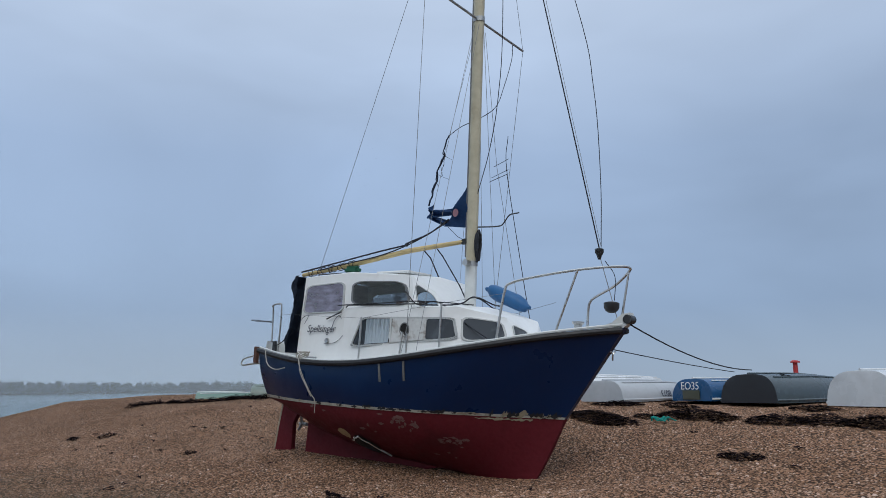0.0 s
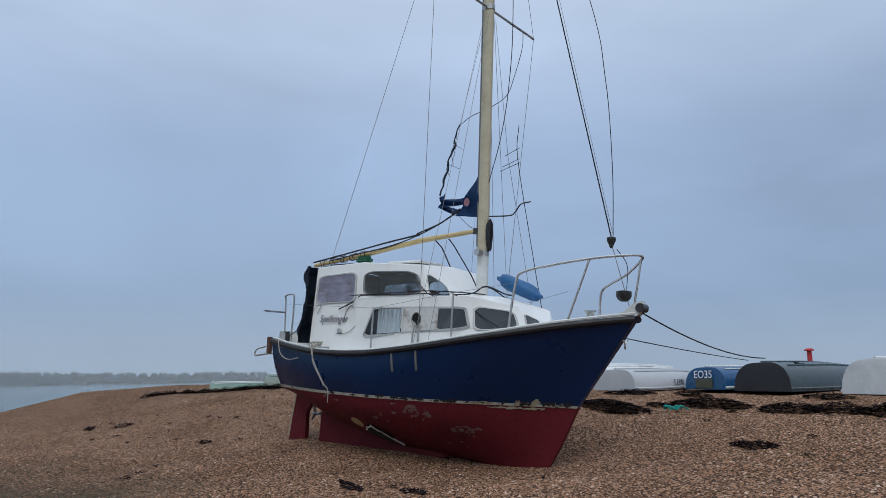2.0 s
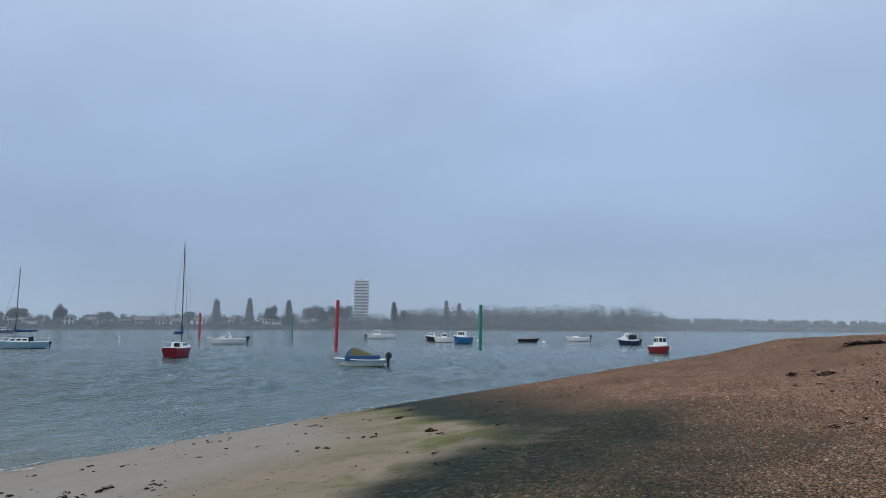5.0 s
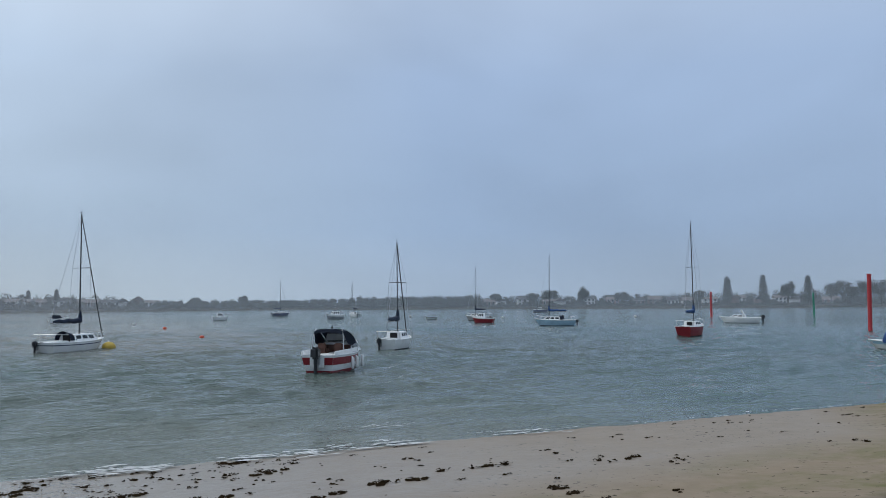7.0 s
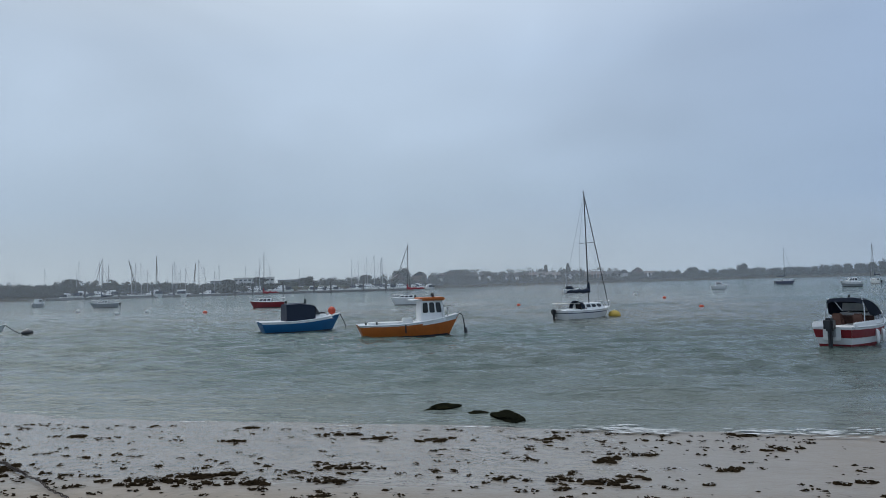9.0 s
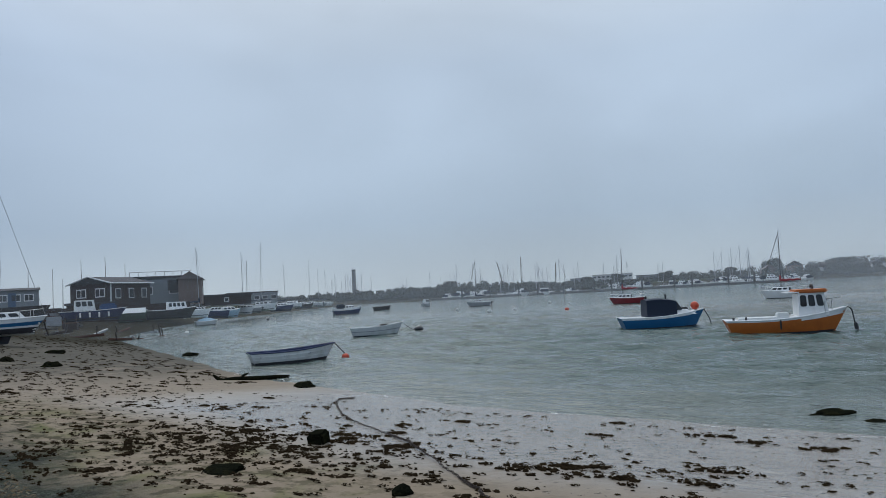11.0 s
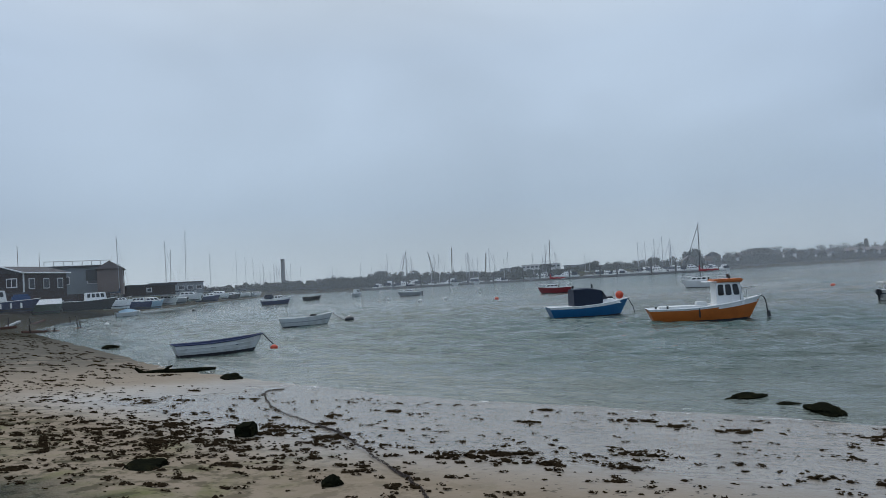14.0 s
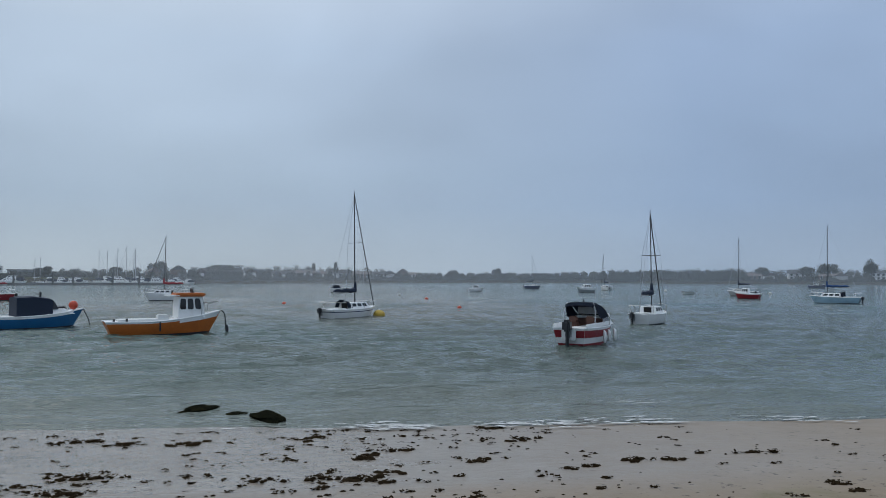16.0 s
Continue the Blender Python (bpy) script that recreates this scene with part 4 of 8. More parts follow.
for s in (-1, 1):
    stay([(3.40, s * 0.985, 0.70), (3.70, s * 1.27, 5.60), (3.70, s * 0.06, 9.7)], name="shroud")
    stay([(3.30, s * 0.97, 0.70), (3.67, s * 0.06, 5.50)], 0.005, name="shroud")
    stay([(3.55, s * 0.975, 0.72), (3.75, s * 0.06, 5.50)], 0.005, name="shroud")
    part("bottle_screw", tube([(3.40, s * 0.985, 0.66), (3.412, s * 0.99, 0.98)], 0.014, 8), STEEL, yacht)
    part("bottle_screw", tube([(3.27, s * 0.97, 0.64), (3.30, s * 0.95, 1.0)], 0.014, 8), STEEL, yacht)
stay([(0.22, 0, 0.78), (3.64, 0, 9.75)], name="backstay")
stay([(5.86, 0, 1.18), (5.61, 0, 2.02)], 0.008, name="forestay")
stay([(5.62, 0, 2.05), (4.76, 0, 5.64), (3.78, 0, 9.75)], 0.013, ROPE_DARK, "forestay")
stay([(5.64, 0.02, 2.05), (4.80, 0.02, 5.6), (3.80, 0.02, 9.75)], 0.005, WIRE, "forestay")
stay(smooth_path([(5.62, 0.03, 2.08), (5.60, 0.05, 3.0), (5.50, 0.05, 4.2), (5.23, 0.03, 5.5), (3.9, 0, 9.7)]), 0.008, ROPE_DARK, "halyard")
part("furling_swivel", loft([[(5.61 + r * math.cos(a), r * math.sin(a), z) for a in (2 * math.pi * j / 14 for j in range(14))]
                             for z, r in ((1.96, 0.018), (2.0, 0.03), (2.05, 0.055), (2.09, 0.055), (2.10, 0.02))]), CHARCOAL, yacht)
part("furling_drum", loft([[(5.78 + r * math.cos(a), -0.02 + r * math.sin(a), z) for a in (2 * math.pi * j / 18 for j in range(18))]
                           for z, r in ((1.30, 0.035), (1.32, 0.07), (1.36, 0.092), (1.42, 0.094), (1.435, 0.04))]), CHARCOAL, yacht)
stay(smooth_path([(5.66, 0.05, 1.95), (5.78, 0.08, 1.75), (5.80, 0.02, 1.45)]), 0.007, ROPE_DARK, "halyard")
stay(smooth_path([(3.95, 0.1, 9.0), (4.05, 0.1, 5.6), (4.02, 0.08, 4.4), (3.92, 0.04, 3.6), (3.76, -0.02, 2.9), (3.74, -0.03, 2.6)]), 0.009, ROPE_DARK, "halyard")
stay([(3.79, 0.05, 5.4), (3.95, 0.2, 3.4), (4.2, 0.55, 1.15)], 0.005, name="halyard")
stay([(3.66, 0.05, 5.4), (3.05, 0.6, 1.0)], 0.004, name="halyard")
stay(smooth_path([(4.0, 0.4, 3.9), (3.99, 0.4, 3.4), (4.25, 0.42, 2.0), (4.42, 0.45, 1.1)]), 0.008, ROPE_DARK, "halyard")
for k, z in enumerate((3.5, 3.34, 3.28)):
    stay([(3.80 - 0.04 * k, 0.36, z - 0.04), (4.02, 0.4, z + 0.06)], 0.007, ROPE_DARK, "rope_end")
stay(smooth_path([(3.70, 0.95, 5.58), (3.72, 0.9, 5.3), (3.78, 0.6, 4.75), (3.85, 0.3, 4.35), (3.72, 0.12, 4.15), (3.45, 0, 4.02), (3.24, 0, 3.92)]), 0.008, ROPE_DARK, "torn_line")
stay([(3.24, 0, 3.92), (3.62, 0, 5.35)], 0.004, name="torn_line")
ragged = random.Random(4)
pts = [Vector((3.24, 0, 3.92))]
for k in range(1, 15):
    t = k / 14
    pts.append(Vector((3.24 - 0.34 * t + ragged.uniform(-0.025, 0.025), ragged.uniform(-0.02, 0.02), 3.92 - 1.02 * t)))
part("torn_leech", tube(pts, 0.013, 5, taper=[ragged.uniform(0.5, 1.6) for _ in pts]), NAVYCLOTH, yacht, "shredded navy cloth ribbon")
for k in range(7):
    p = pts[2 + k]
    part("thread", tube(smooth_path([p, p + Vector((ragged.uniform(-0.06, 0.1), 0, -0.05)), p + Vector((ragged.uniform(-0.1, 0.22), 0, -0.16))]), 0.003, 4), ROPE_DARK, yacht)
# scrap of blown-out sail beside the mast
bm = bmesh.new()


def cloth(poly, bm, wave=0.03):
    a, b, c, d = (Vector((x, 0, z)) for x, z in poly)
    n = 8
    loft([[a.lerp(b, i / n).lerp(d.lerp(c, i / n), j / n) + Vector((0, wave * math.sin(i * 0.9 + j * 0.6), 0)) for j in range(n + 1)] for i in range(n + 1)], cap=False, close=False, bm=bm)


cloth([(3.63, 3.22), (3.63, 2.52), (3.22, 2.56), (3.36, 2.80)], bm)
cloth([(3.36, 2.82), (3.34, 2.73), (2.94, 2.70), (2.92, 2.83)], bm)
cloth([(3.25, 2.66), (3.20, 2.57), (2.93, 2.70), (2.94, 2.76)], bm)
cloth([(2.98, 2.93), (3.02, 2.72), (2.90, 2.70), (2.92, 2.86)], bm)
bmesh.ops.solidify(bm, geom=bm.faces[:], thickness=0.006)
scrap = part("torn_sail", bm, BLUECLOTH, yacht, "torn navy scrap of sail")
bm = bmesh.new()
bm.faces.new([bm.verts.new((3.43 + 0.05 * math.cos(a), -0.045, 2.74 + 0.06 * math.sin(a))) for a in (2 * math.pi * j / 14 for j in range(14))])
part("sail_badge", bm, mat("faded_badge", (0.30, 0.16, 0.20), 0.8, grain=0.6, scale=30), scrap, "faded round badge")
part("batten", tube(smooth_path([(3.66, 0, 2.52), (4.1, 0.02, 2.50), (4.20, 0.02, 2.54), (4.29, 0.02, 2.64), (4.44, 0.02, 2.66)]), 0.010, 5), CHARCOAL, yacht)
stay([(3.28, 0, 2.55), (3.45, 0, 2.40), (3.6, 0, 2.33)], 0.006, ROPE_DARK, "torn_line")
coil = []
for k in range(60):
    a = k * 0.55
    coil.append((3.82 + 0.025 * math.sin(k * 0.4), -0.03 + 0.04 * math.cos(a), 2.18 + 0.19 * math.sin(a) + 0.002 * k))
part("rope_coil", tube(coil, 0.012, 5), ROPE_DARK, mast, "dark coiled halyard")
for x, y, z0, z1 in ((3.5, 0.35, 1.36, 1.55), (3.9, -0.3, 1.36, 1.5)):
    part("deck_rope", tube(smooth_path([(x - 0.7, y - 0.3, z0 + 0.03), (x - 0.2, y, z0 + 0.05), (x + 0.1, y - 0.05, z1), (x + 0.3, y + 0.1, z0 + 0.05), (x + 0.6, y - 0.2, z0)]), 0.010, 5), ROPE_DARK, yacht)
part("deck_rope", tube(smooth_path([(2.0, -0.84, 1.38), (2.8, -0.84, 1.40), (3.3, -0.80, 1.42), (3.8, -0.7, 1.40), (4.1, -0.5, 1.38)]), 0.008, 5), ROPE_DARK, yacht)
part("deck_rope", tube(smooth_path([(3.15, -0.74, 1.56), (3.5, -0.9, 1.36), (3.75, -0.8, 1.40), (4.2, -0.75, 1.10), (4.45, -0.7, 0.95)]), 0.007, 5), ROPE_DARK, yacht)

# pulpit, stanchions and stern gear
rail = smooth_path([(4.58, -0.70, 0.93), (4.66, -0.67, 1.50), (4.74, -0.64, 1.63), (5.1, -0.52, 1.72), (5.55, -0.34, 1.80), (5.90, -0.14, 1.84), (6.0, 0, 1.84),
                    (5.93, 0.13, 1.80), (5.70, 0.26, 1.66), (5.40, 0.37, 1.54), (5.30, 0.40, 1.47), (5.27, 0.41, 1.35), (5.26, 0.41, 1.05)])
pulpit = part("pulpit", tube(rail, 0.016, 8), STEEL, yacht, "stainless tubular pulpit")
for s in (-1, 1):
    part("pulpit_leg", tube([(5.24, s * 0.42, 1.05), (5.50, s * 0.37, 1.79)] if s < 0 else [(5.86, 0.06, 1.14), (5.96, 0.08, 1.82)], 0.014, 8), STEEL, pulpit)
    for x in (2.6, 3.86):
        b = lerp_table(SHEER_B, (x - 0.2) / 5.76) - 0.05
        z = lerp_table(SHEER_Z, (x - 0.2) / 5.76)
        st = part("stanchion", tube([(x, s * b, z), (x + 0.02, s * b, z + 0.60)], 0.013, 8), STEEL, yacht)
        part("stanchion_base", box(0.07, 0.05, 0.04, (x, s * b, z + 0.02), 0.008), STEEL, st)
    b0 = 0.98
    for h in (0.60,):
        part("guard_wire", tube([(0.55, s * 0.72, 0.68 + h), (2.62, s * 1.0, 0.585 + h), (3.88, s * 0.93, 0.77 + h), (4.66, s * 0.67, 1.50)], 0.003, 4), WIRE, yacht)
    rail = smooth_path([(0.58, s * 0.66, 0.68), (0.60, s * 0.66, 1.36), (0.52, s * 0.66, 1.44), (0.26, s * 0.55, 1.42), (0.22, s * 0.5, 1.36), (0.24, s * 0.50, 0.72)])
    part("stern_rail", tube(rail, 0.013, 8), STEEL, yacht)
part("aerial", tube(smooth_path([(0.24, -0.52, 1.16), (0.05, -0.72, 1.17), (-0.10, -0.66, 1.19), (-0.06, -0.54, 1.19), (0.24, -0.5, 1.17)]), 0.006, 5), CHARCOAL, yacht)
bracket = part("transom_bracket", tube(smooth_path([(0.24, -0.5, 0.52), (-0.05, -0.58, 0.50), (-0.30, -0.62, 0.47), (-0.28, -0.62, 0.56), (-0.10, -0.58, 0.62)]), 0.014, 6), STEEL, yacht)
part("mounting_board", box(0.09, 0.05, 0.26, (-0.02, -0.58, 0.64), 0.008), RUSTWOOD, bracket, "brown wooden outboard pad")
part("stern_lamp", tube([(0.45, -0.62, 0.70), (0.45, -0.62, 0.86)], 0.035, 12), CHARCOAL, yacht)
part("cleat", box(0.20, 0.04, 0.03, (1.62, -0.93, 0.63), 0.01), ALLOY, yacht)
part("fender", loft([[(3.80 + 0.62 * t + r * 0.0, 0.32 + r * math.cos(a), 1.66 - 0.24 * t + r * math.sin(a)) for a in (2 * math.pi * j / 16 for j in range(16))]
                     for t, r in ((-0.08, 0.03), (0, 0.04), (0.06, 0.09), (0.2, 0.115), (0.8, 0.115), (0.94, 0.09), (1.0, 0.04), (1.07, 0.025))]), BLUEPLASTIC, yacht, "scuffed blue sausage fender")
part("bollard", loft([[(5.38 + r * math.cos(a), -0.10 + r * math.sin(a), z) for a in (2 * math.pi * j / 16 for j in range(16))]
                      for z, r in ((1.02, 0.075), (1.06, 0.07), (1.08, 0.05), (1.15, 0.05), (1.17, 0.075), (1.19, 0.075))]), STEEL, yacht)
part("stem_head", loft([[(x, y, z) for x, z in ((5.55, 1.10), (5.95, 1.12), (6.04, 1.20), (6.02, 1.30), (5.92, 1.28), (5.80, 1.18))] for y in (-0.06, 0.06)]), WHITE_OLD, yacht, "white stem head fitting")
part("bow_roller", tube([(6.0, -0.075, 1.22), (6.0, 0.075, 1.22)], 0.055, 16), CHARCOAL, yacht)
part("mooring_ring", tube([(5.78 + 0.005 * k, -0.05 + 0.035 * math.sin(a), 0.83 - 0.045 + 0.05 * math.cos(a)) for k, a in enumerate(2 * math.pi * j / 12 for j in range(13))], 0.009, 6), STEEL, yacht)
part("hanging_rope", tube(smooth_path([(1.45, -1.0, 0.66), (1.50, -1.06, 0.55), (1.62, -1.07, 0.36), (1.78, -1.06, 0.14), (1.86, -1.05, 0.05), (1.84, -1.02, -0.12)]), 0.006, 6), ROPE_PALE, yacht, "frayed pale rope")
part("hanging_rope", tube(smooth_path([(1.47, -1.0, 0.66), (1.54, -1.07, 0.45), (1.70, -1.08, 0.24), (1.80, -1.07, 0.10)]), 0.006, 6), ROPE_PALE, yacht)
part("hanging_rope", tube(smooth_path([(0.50, -0.84, 0.72), (0.66, -0.92, 0.52), (0.9, -0.97, 0.44), (1.15, -1.0, 0.47)]), 0.007, 6), ROPE_PALE, yacht)
for k in range(3):
    knot = [(1.42 + 0.06 * math.cos(a) + 0.03 * k, -0.94 + 0.05 * math.sin(a * 1.3), 0.66 + 0.05 * math.sin(a + k)) for a in (0.7 * j for j in range(14))]
    part("rope_knot", tube(smooth_path(knot, 3), 0.008, 5), ROPE_PALE, yacht)
part("deck_rope", tube(smooth_path([(0.35, -0.6, 0.86), (0.6, -0.7, 0.80), (0.9, -0.74, 0.95), (1.0, -0.76, 1.05)]), 0.008, 5), ROPE_DARK, yacht)


# ---------------------------------------------------------------- small craft afloat
PAINT = {}


def paint(name, colour, rough=0.4):
    if name not in PAINT:
        PAINT[name] = mat(name + "_paint", colour, rough, grain=0.2, scale=8, stain=0.4, stain_scale=1.2)
    return PAINT[name]


ORANGE = paint("orange", (0.50, 0.135, 0.022))
BRIGHTBLUE = paint("bright_blue", (0.008, 0.115, 0.27))
REDP = paint("red", (0.24, 0.016, 0.024))
NAVYP = paint("dark_blue", (0.012, 0.025, 0.085))
BLACKP = paint("black", (0.018, 0.018, 0.02))
LIGHTBLUE = paint("light_blue", (0.30, 0.45, 0.55))
GREYP = paint("grey", (0.30, 0.32, 0.33))
GREENP = paint("pale_green", (0.18, 0.30, 0.24))
BOTTOM = paint("antifouling", (0.03, 0.03, 0.035), 0.7)
OLIVE = mat("olive_canvas", (0.095, 0.088, 0.030), 0.9, grain=0.4, scale=12)
BLUECOVER = mat("blue_canvas", (0.02, 0.06, 0.16), 0.9, grain=0.4, scale=12)
BUOY_RED = mat("red_buoy", (0.55, 0.07, 0.03), 0.5, grain=0.2, scale=8)
BUOY_YELLOW = mat("yellow_buoy", (0.50, 0.34, 0.05), 0.55, grain=0.3, scale=8)
BUOY_WHITE = mat("white_buoy", (0.6, 0.6, 0.58), 0.5, grain=0.2, scale=8)


def hull_point(L, B, F, rise, draft, u, v, side):
    """u stern to bow, v sheer 0, waterline 0.62, keel 1."""
    w = 0.76 + 0.24 * math.sin(math.pi * min(1, u / 0.9)) if u < 0.45 else 1.0 * (1 - ((u - 0.45) / 0.55) ** 2.3)
    if u >= 0.45:
        w = max(0.015, w)
    sheer = F * (1 + (rise - 1) * max(0, (u - 0.25) / 0.75) ** 1.8 + 0.06 * (1 - u) ** 2)
    z = sheer * (1 - v / 0.62) if v <= 0.62 else -draft * math.sin((v - 0.62) / 0.38 * math.pi / 2)
    flare = 1 - 0.22 * (min(v, 0.62) / 0.62) ** 1.6
    if v > 0.62:
        flare *= math.cos((v - 0.62) / 0.38 * math.pi / 2)
    x = -L / 2 + L * u * (1 - 0.11 * (min(v, 0.62) / 0.62) * u ** 3) - (0.12 * draft * u ** 3 if v > 0.62 else 0)
    x += 0.055 * L * min(v, 0.8) / 0.62 * (1 - u) ** 5
    return Vector((x, side * B / 2 * w * flare, z))


def craft(name, bearing, dist, turn, L, B, F, hull, label, category="boat", rise=1.35, draft=0.25, deck=None, stripe=None, open_boat=False, heel=0.0, z=0.0, trim=0.0, group="moored boats"):
    x, y = polar(bearing, dist)
    ob = thing(name, pose(x, y, z, heel, -trim, bearing + turn), label, category, group)
    nu, nv = 16, 9
    bm = bmesh.new()
    for s in (-1, 1):
        loft([[hull_point(L, B, F, rise, draft, i / nu, j / nv, s) for j in range(nv + 1)] for i in range(nu + 1)], cap=False, close=False, bm=bm)
    loft([[hull_point(L, B, F, rise, draft, 0, j / nv, s) for j in range(nv + 1)] for s in (-1, 1)], cap=False, close=False, bm=bm)
    bmesh.ops.remove_doubles(bm, verts=bm.verts, dist=0.002)
    h = part("hull", bm, hull, ob)
    for s in (-1, 1):
        part("gunwale", tube([hull_point(L, B, F, rise, draft, i / nu, 0, s) for i in range(nu + 1)], 0.035, 6), deck or WHITE, ob)
        if stripe:
            v0, v1, m = stripe
            bm = loft([[hull_point(L, B * 1.012, F, rise, draft, i / nu, v0, s), hull_point(L, B * 1.012, F, rise, draft, i / nu, v1, s)] for i in range(nu + 1)], cap=False, close=False)
            part("stripe", bm, m, h)
    if stripe:
        v0, v1, m = stripe
        bm = loft([[hull_point(L, B, F, rise, draft, 0, v, s) - Vector((0.012, 0, 0)) for v in (v0, v1)] for s in (-1, 1)], cap=False, close=False)
        part("stripe", bm, m, h)
    for s in (-1, 1):
        bm = loft([[hull_point(L, B * 1.01, F, rise, draft, i / nu, 0.565, s), hull_point(L, B * 1.01, F, rise, draft, i / nu, 0.66, s)] for i in range(nu + 1)], cap=False, close=False)
        part("boot_top", bm, BOTTOM, h)
    if open_boat:
        bm = bmesh.new()
        for s in (-1, 1):
            loft([[hull_point(L * 0.985, B * 0.94, F, rise, draft, i / nu, v, s) + Vector((0, 0, 0.01)) for v in (0, 0.2, 0.4, 0.55)] for i in range(nu + 1)], cap=False, close=False, bm=bm)
        loft([[hull_point(L * 0.985, B * 0.94, F, rise, draft, i / nu, 0.55, s) for s in (-1, 1)] for i in range(nu + 1)], cap=False, close=False, bm=bm)
        part("inside", bm, deck or WHITE_OLD, ob)
        for u in (0.12, 0.4, 0.66):
            a, b = hull_point(L, B, F, rise, draft, u, 0.22, -1), hull_point(L, B, F, rise, draft, u, 0.22, 1)
            part("thwart", box(0.24, abs(a.y - b.y), 0.03, (a.x, 0, a.z), 0.006), deck or WHITE_OLD, ob)
    else:
        bm = loft([[hull_point(L, B, F, rise, draft, i / nu, 0.04, -1), Vector((hull_point(L, B, F, rise, draft, i / nu, 0, 1).x, 0, hull_point(L, B, F, rise, draft, i / nu, 0, 1).z + 0.03)),
                    hull_point(L, B, F, rise, draft, i / nu, 0.04, 1)] for i in range(nu + 1)], cap=False, close=False)
        part("deck", bm, deck or WHITE, ob)
    return ob


def cabin(ob, x0, x1, w, z0, z1, material, glass=None, rake=0.25, tuck=0.12, nwin=3, name="cabin", front=True):
    """A small deckhouse with raked front and side lights."""
    xm = x1 - rake * (z1 - z0) * 1.6
    rings = [[(x0, -w / 2, z0), (x1, -w / 2 * 0.86, z0), (x1, w / 2 * 0.86, z0), (x0, w / 2, z0)],
             [(x0 + 0.03, -w / 2 * (1 - tuck), z1 - 0.03), (xm, -w / 2 * (0.84 - tuck), z1 - 0.03), (xm, w / 2 * (0.84 - tuck), z1 - 0.03), (x0 + 0.03, w / 2 * (1 - tuck), z1 - 0.03)],
             [(x0 + 0.06, -w / 2 * (0.93 - tuck), z1), (xm - 0.04, -w / 2 * (0.78 - tuck), z1), (xm - 0.04, w / 2 * (0.78 - tuck), z1), (x0 + 0.06, w / 2 * (0.93 - tuck), z1)]]
    body = part(name, loft(rings), material, ob, smooth=20)
    if glass:
        for s in (-1, 1):
            for k in range(nwin):
                f0, f1 = 0.06 + 0.90 * k / nwin, 0.06 + 0.90 * (k + 1) / nwin - 0.07

                def at_side(f, t):
                    xe = x1 + (xm - x1) * t
                    xa = x0 + 0.03 * t
                    wa = w / 2 * (1 - tuck * t)
                    wb = w / 2 * (0.86 - (0.02 + tuck) * t)
                    return Vector((xa + (xe - xa) * f, s * (wa + (wb - wa) * f + 0.012), z0 + (z1 - 0.03 - z0) * t))

                bm = bmesh.new()
                bm.faces.new([bm.verts.new(p) for p in rounded_quad([at_side(f0, 0.42), at_side(f1, 0.42), at_side(f1, 0.90), at_side(f0, 0.90)], 0, 0.18, 2)])
                part("side_window", bm, glass, body)
        if front:
            for s in (-1, 1):
                def at_front(g, t):
                    return Vector((x1 + (xm - x1) * t + 0.014, (w / 2 * (0.86 - (0.02 + tuck) * t)) * g, z0 + (z1 - 0.03 - z0) * t + 0.01))
                g0, g1 = (0.06, 0.88) if s > 0 else (-0.88, -0.06)
                bm = bmesh.new()
                bm.faces.new([bm.verts.new(p) for p in rounded_quad([at_front(g0, 0.42), at_front(g1, 0.42), at_front(g1, 0.90), at_front(g0, 0.90)], 0, 0.15, 2)])
                part("windscreen", bm, glass, body)
    return body


DARKSPAR = mat("dull_grey_spar", (0.075, 0.08, 0.085), 0.5, metal=0.3, grain=0.3, scale=6)


def rig(ob, x, z0, top, boom=None, cover=None, bow=(2.5, 1.0), stern=(-2.5, 0.8), beam=0.9, spreaders=True, mast_mat=None, furl=True, wire=0.012, rake=0.0, thick=0.055):
    m = part("mast", tube([(x, 0, z0), (x - rake, 0, top)], thick, 8, taper=(0.9, 0.62)), mast_mat or DARKSPAR, ob)
    part("wind_vane", tube([(x - rake - 0.14, 0, top + 0.05), (x - rake, 0, top + 0.08), (x - rake + 0.03, 0, top + 0.22)], 0.02, 5), CHARCOAL, m)
    if spreaders:
        zs = z0 + (top - z0) * 0.55
        part("spreader", tube([(x, -beam * 0.75, zs), (x, beam * 0.75, zs)], 0.02, 5), CHARCOAL, m)
    if boom:
        part("boom", tube([(x, 0, z0 + 0.75), (x - boom, 0, z0 + 0.72)], 0.045, 8), ALLOY, ob)
        if cover:
            pts = [(x + 0.05 - (boom + 0.05) * k / 10, 0.015 * math.sin(k * 2), z0 + 0.86 + 0.03 * math.sin(k * 1.7)) for k in range(11)]
            part("sail_cover", tube(pts, 0.13, 9, taper=[1.15, 1.3, 1.2, 1.05, 1.05, 0.95, 0.9, 0.85, 0.8, 0.7, 0.35]), cover, ob)
            part("sail_cover_front", tube([(x + 0.02, 0, z0 + 0.8), (x + 0.02, 0, z0 + 1.45)], 0.12, 9, taper=(1.2, 0.6)), cover, ob)
    part("forestay", tube([(bow[0], 0, bow[1]), (x - rake, 0, top - 0.1)], 0.034 if furl else wire, 6), CHARCOAL if furl else WIRE, ob)
    part("backstay", tube([(stern[0], 0, stern[1]), (x - rake, 0, top)], wire * 0.7, 4), WIRE, ob)
    for s in (-1, 1):
        part("shroud", tube([(x, s * beam, z0 * 0.7), (x, s * beam * 0.75, z0 + (top - z0) * 0.55), (x - rake, 0, top - 0.1)], wire * 0.7, 4), WIRE, ob)


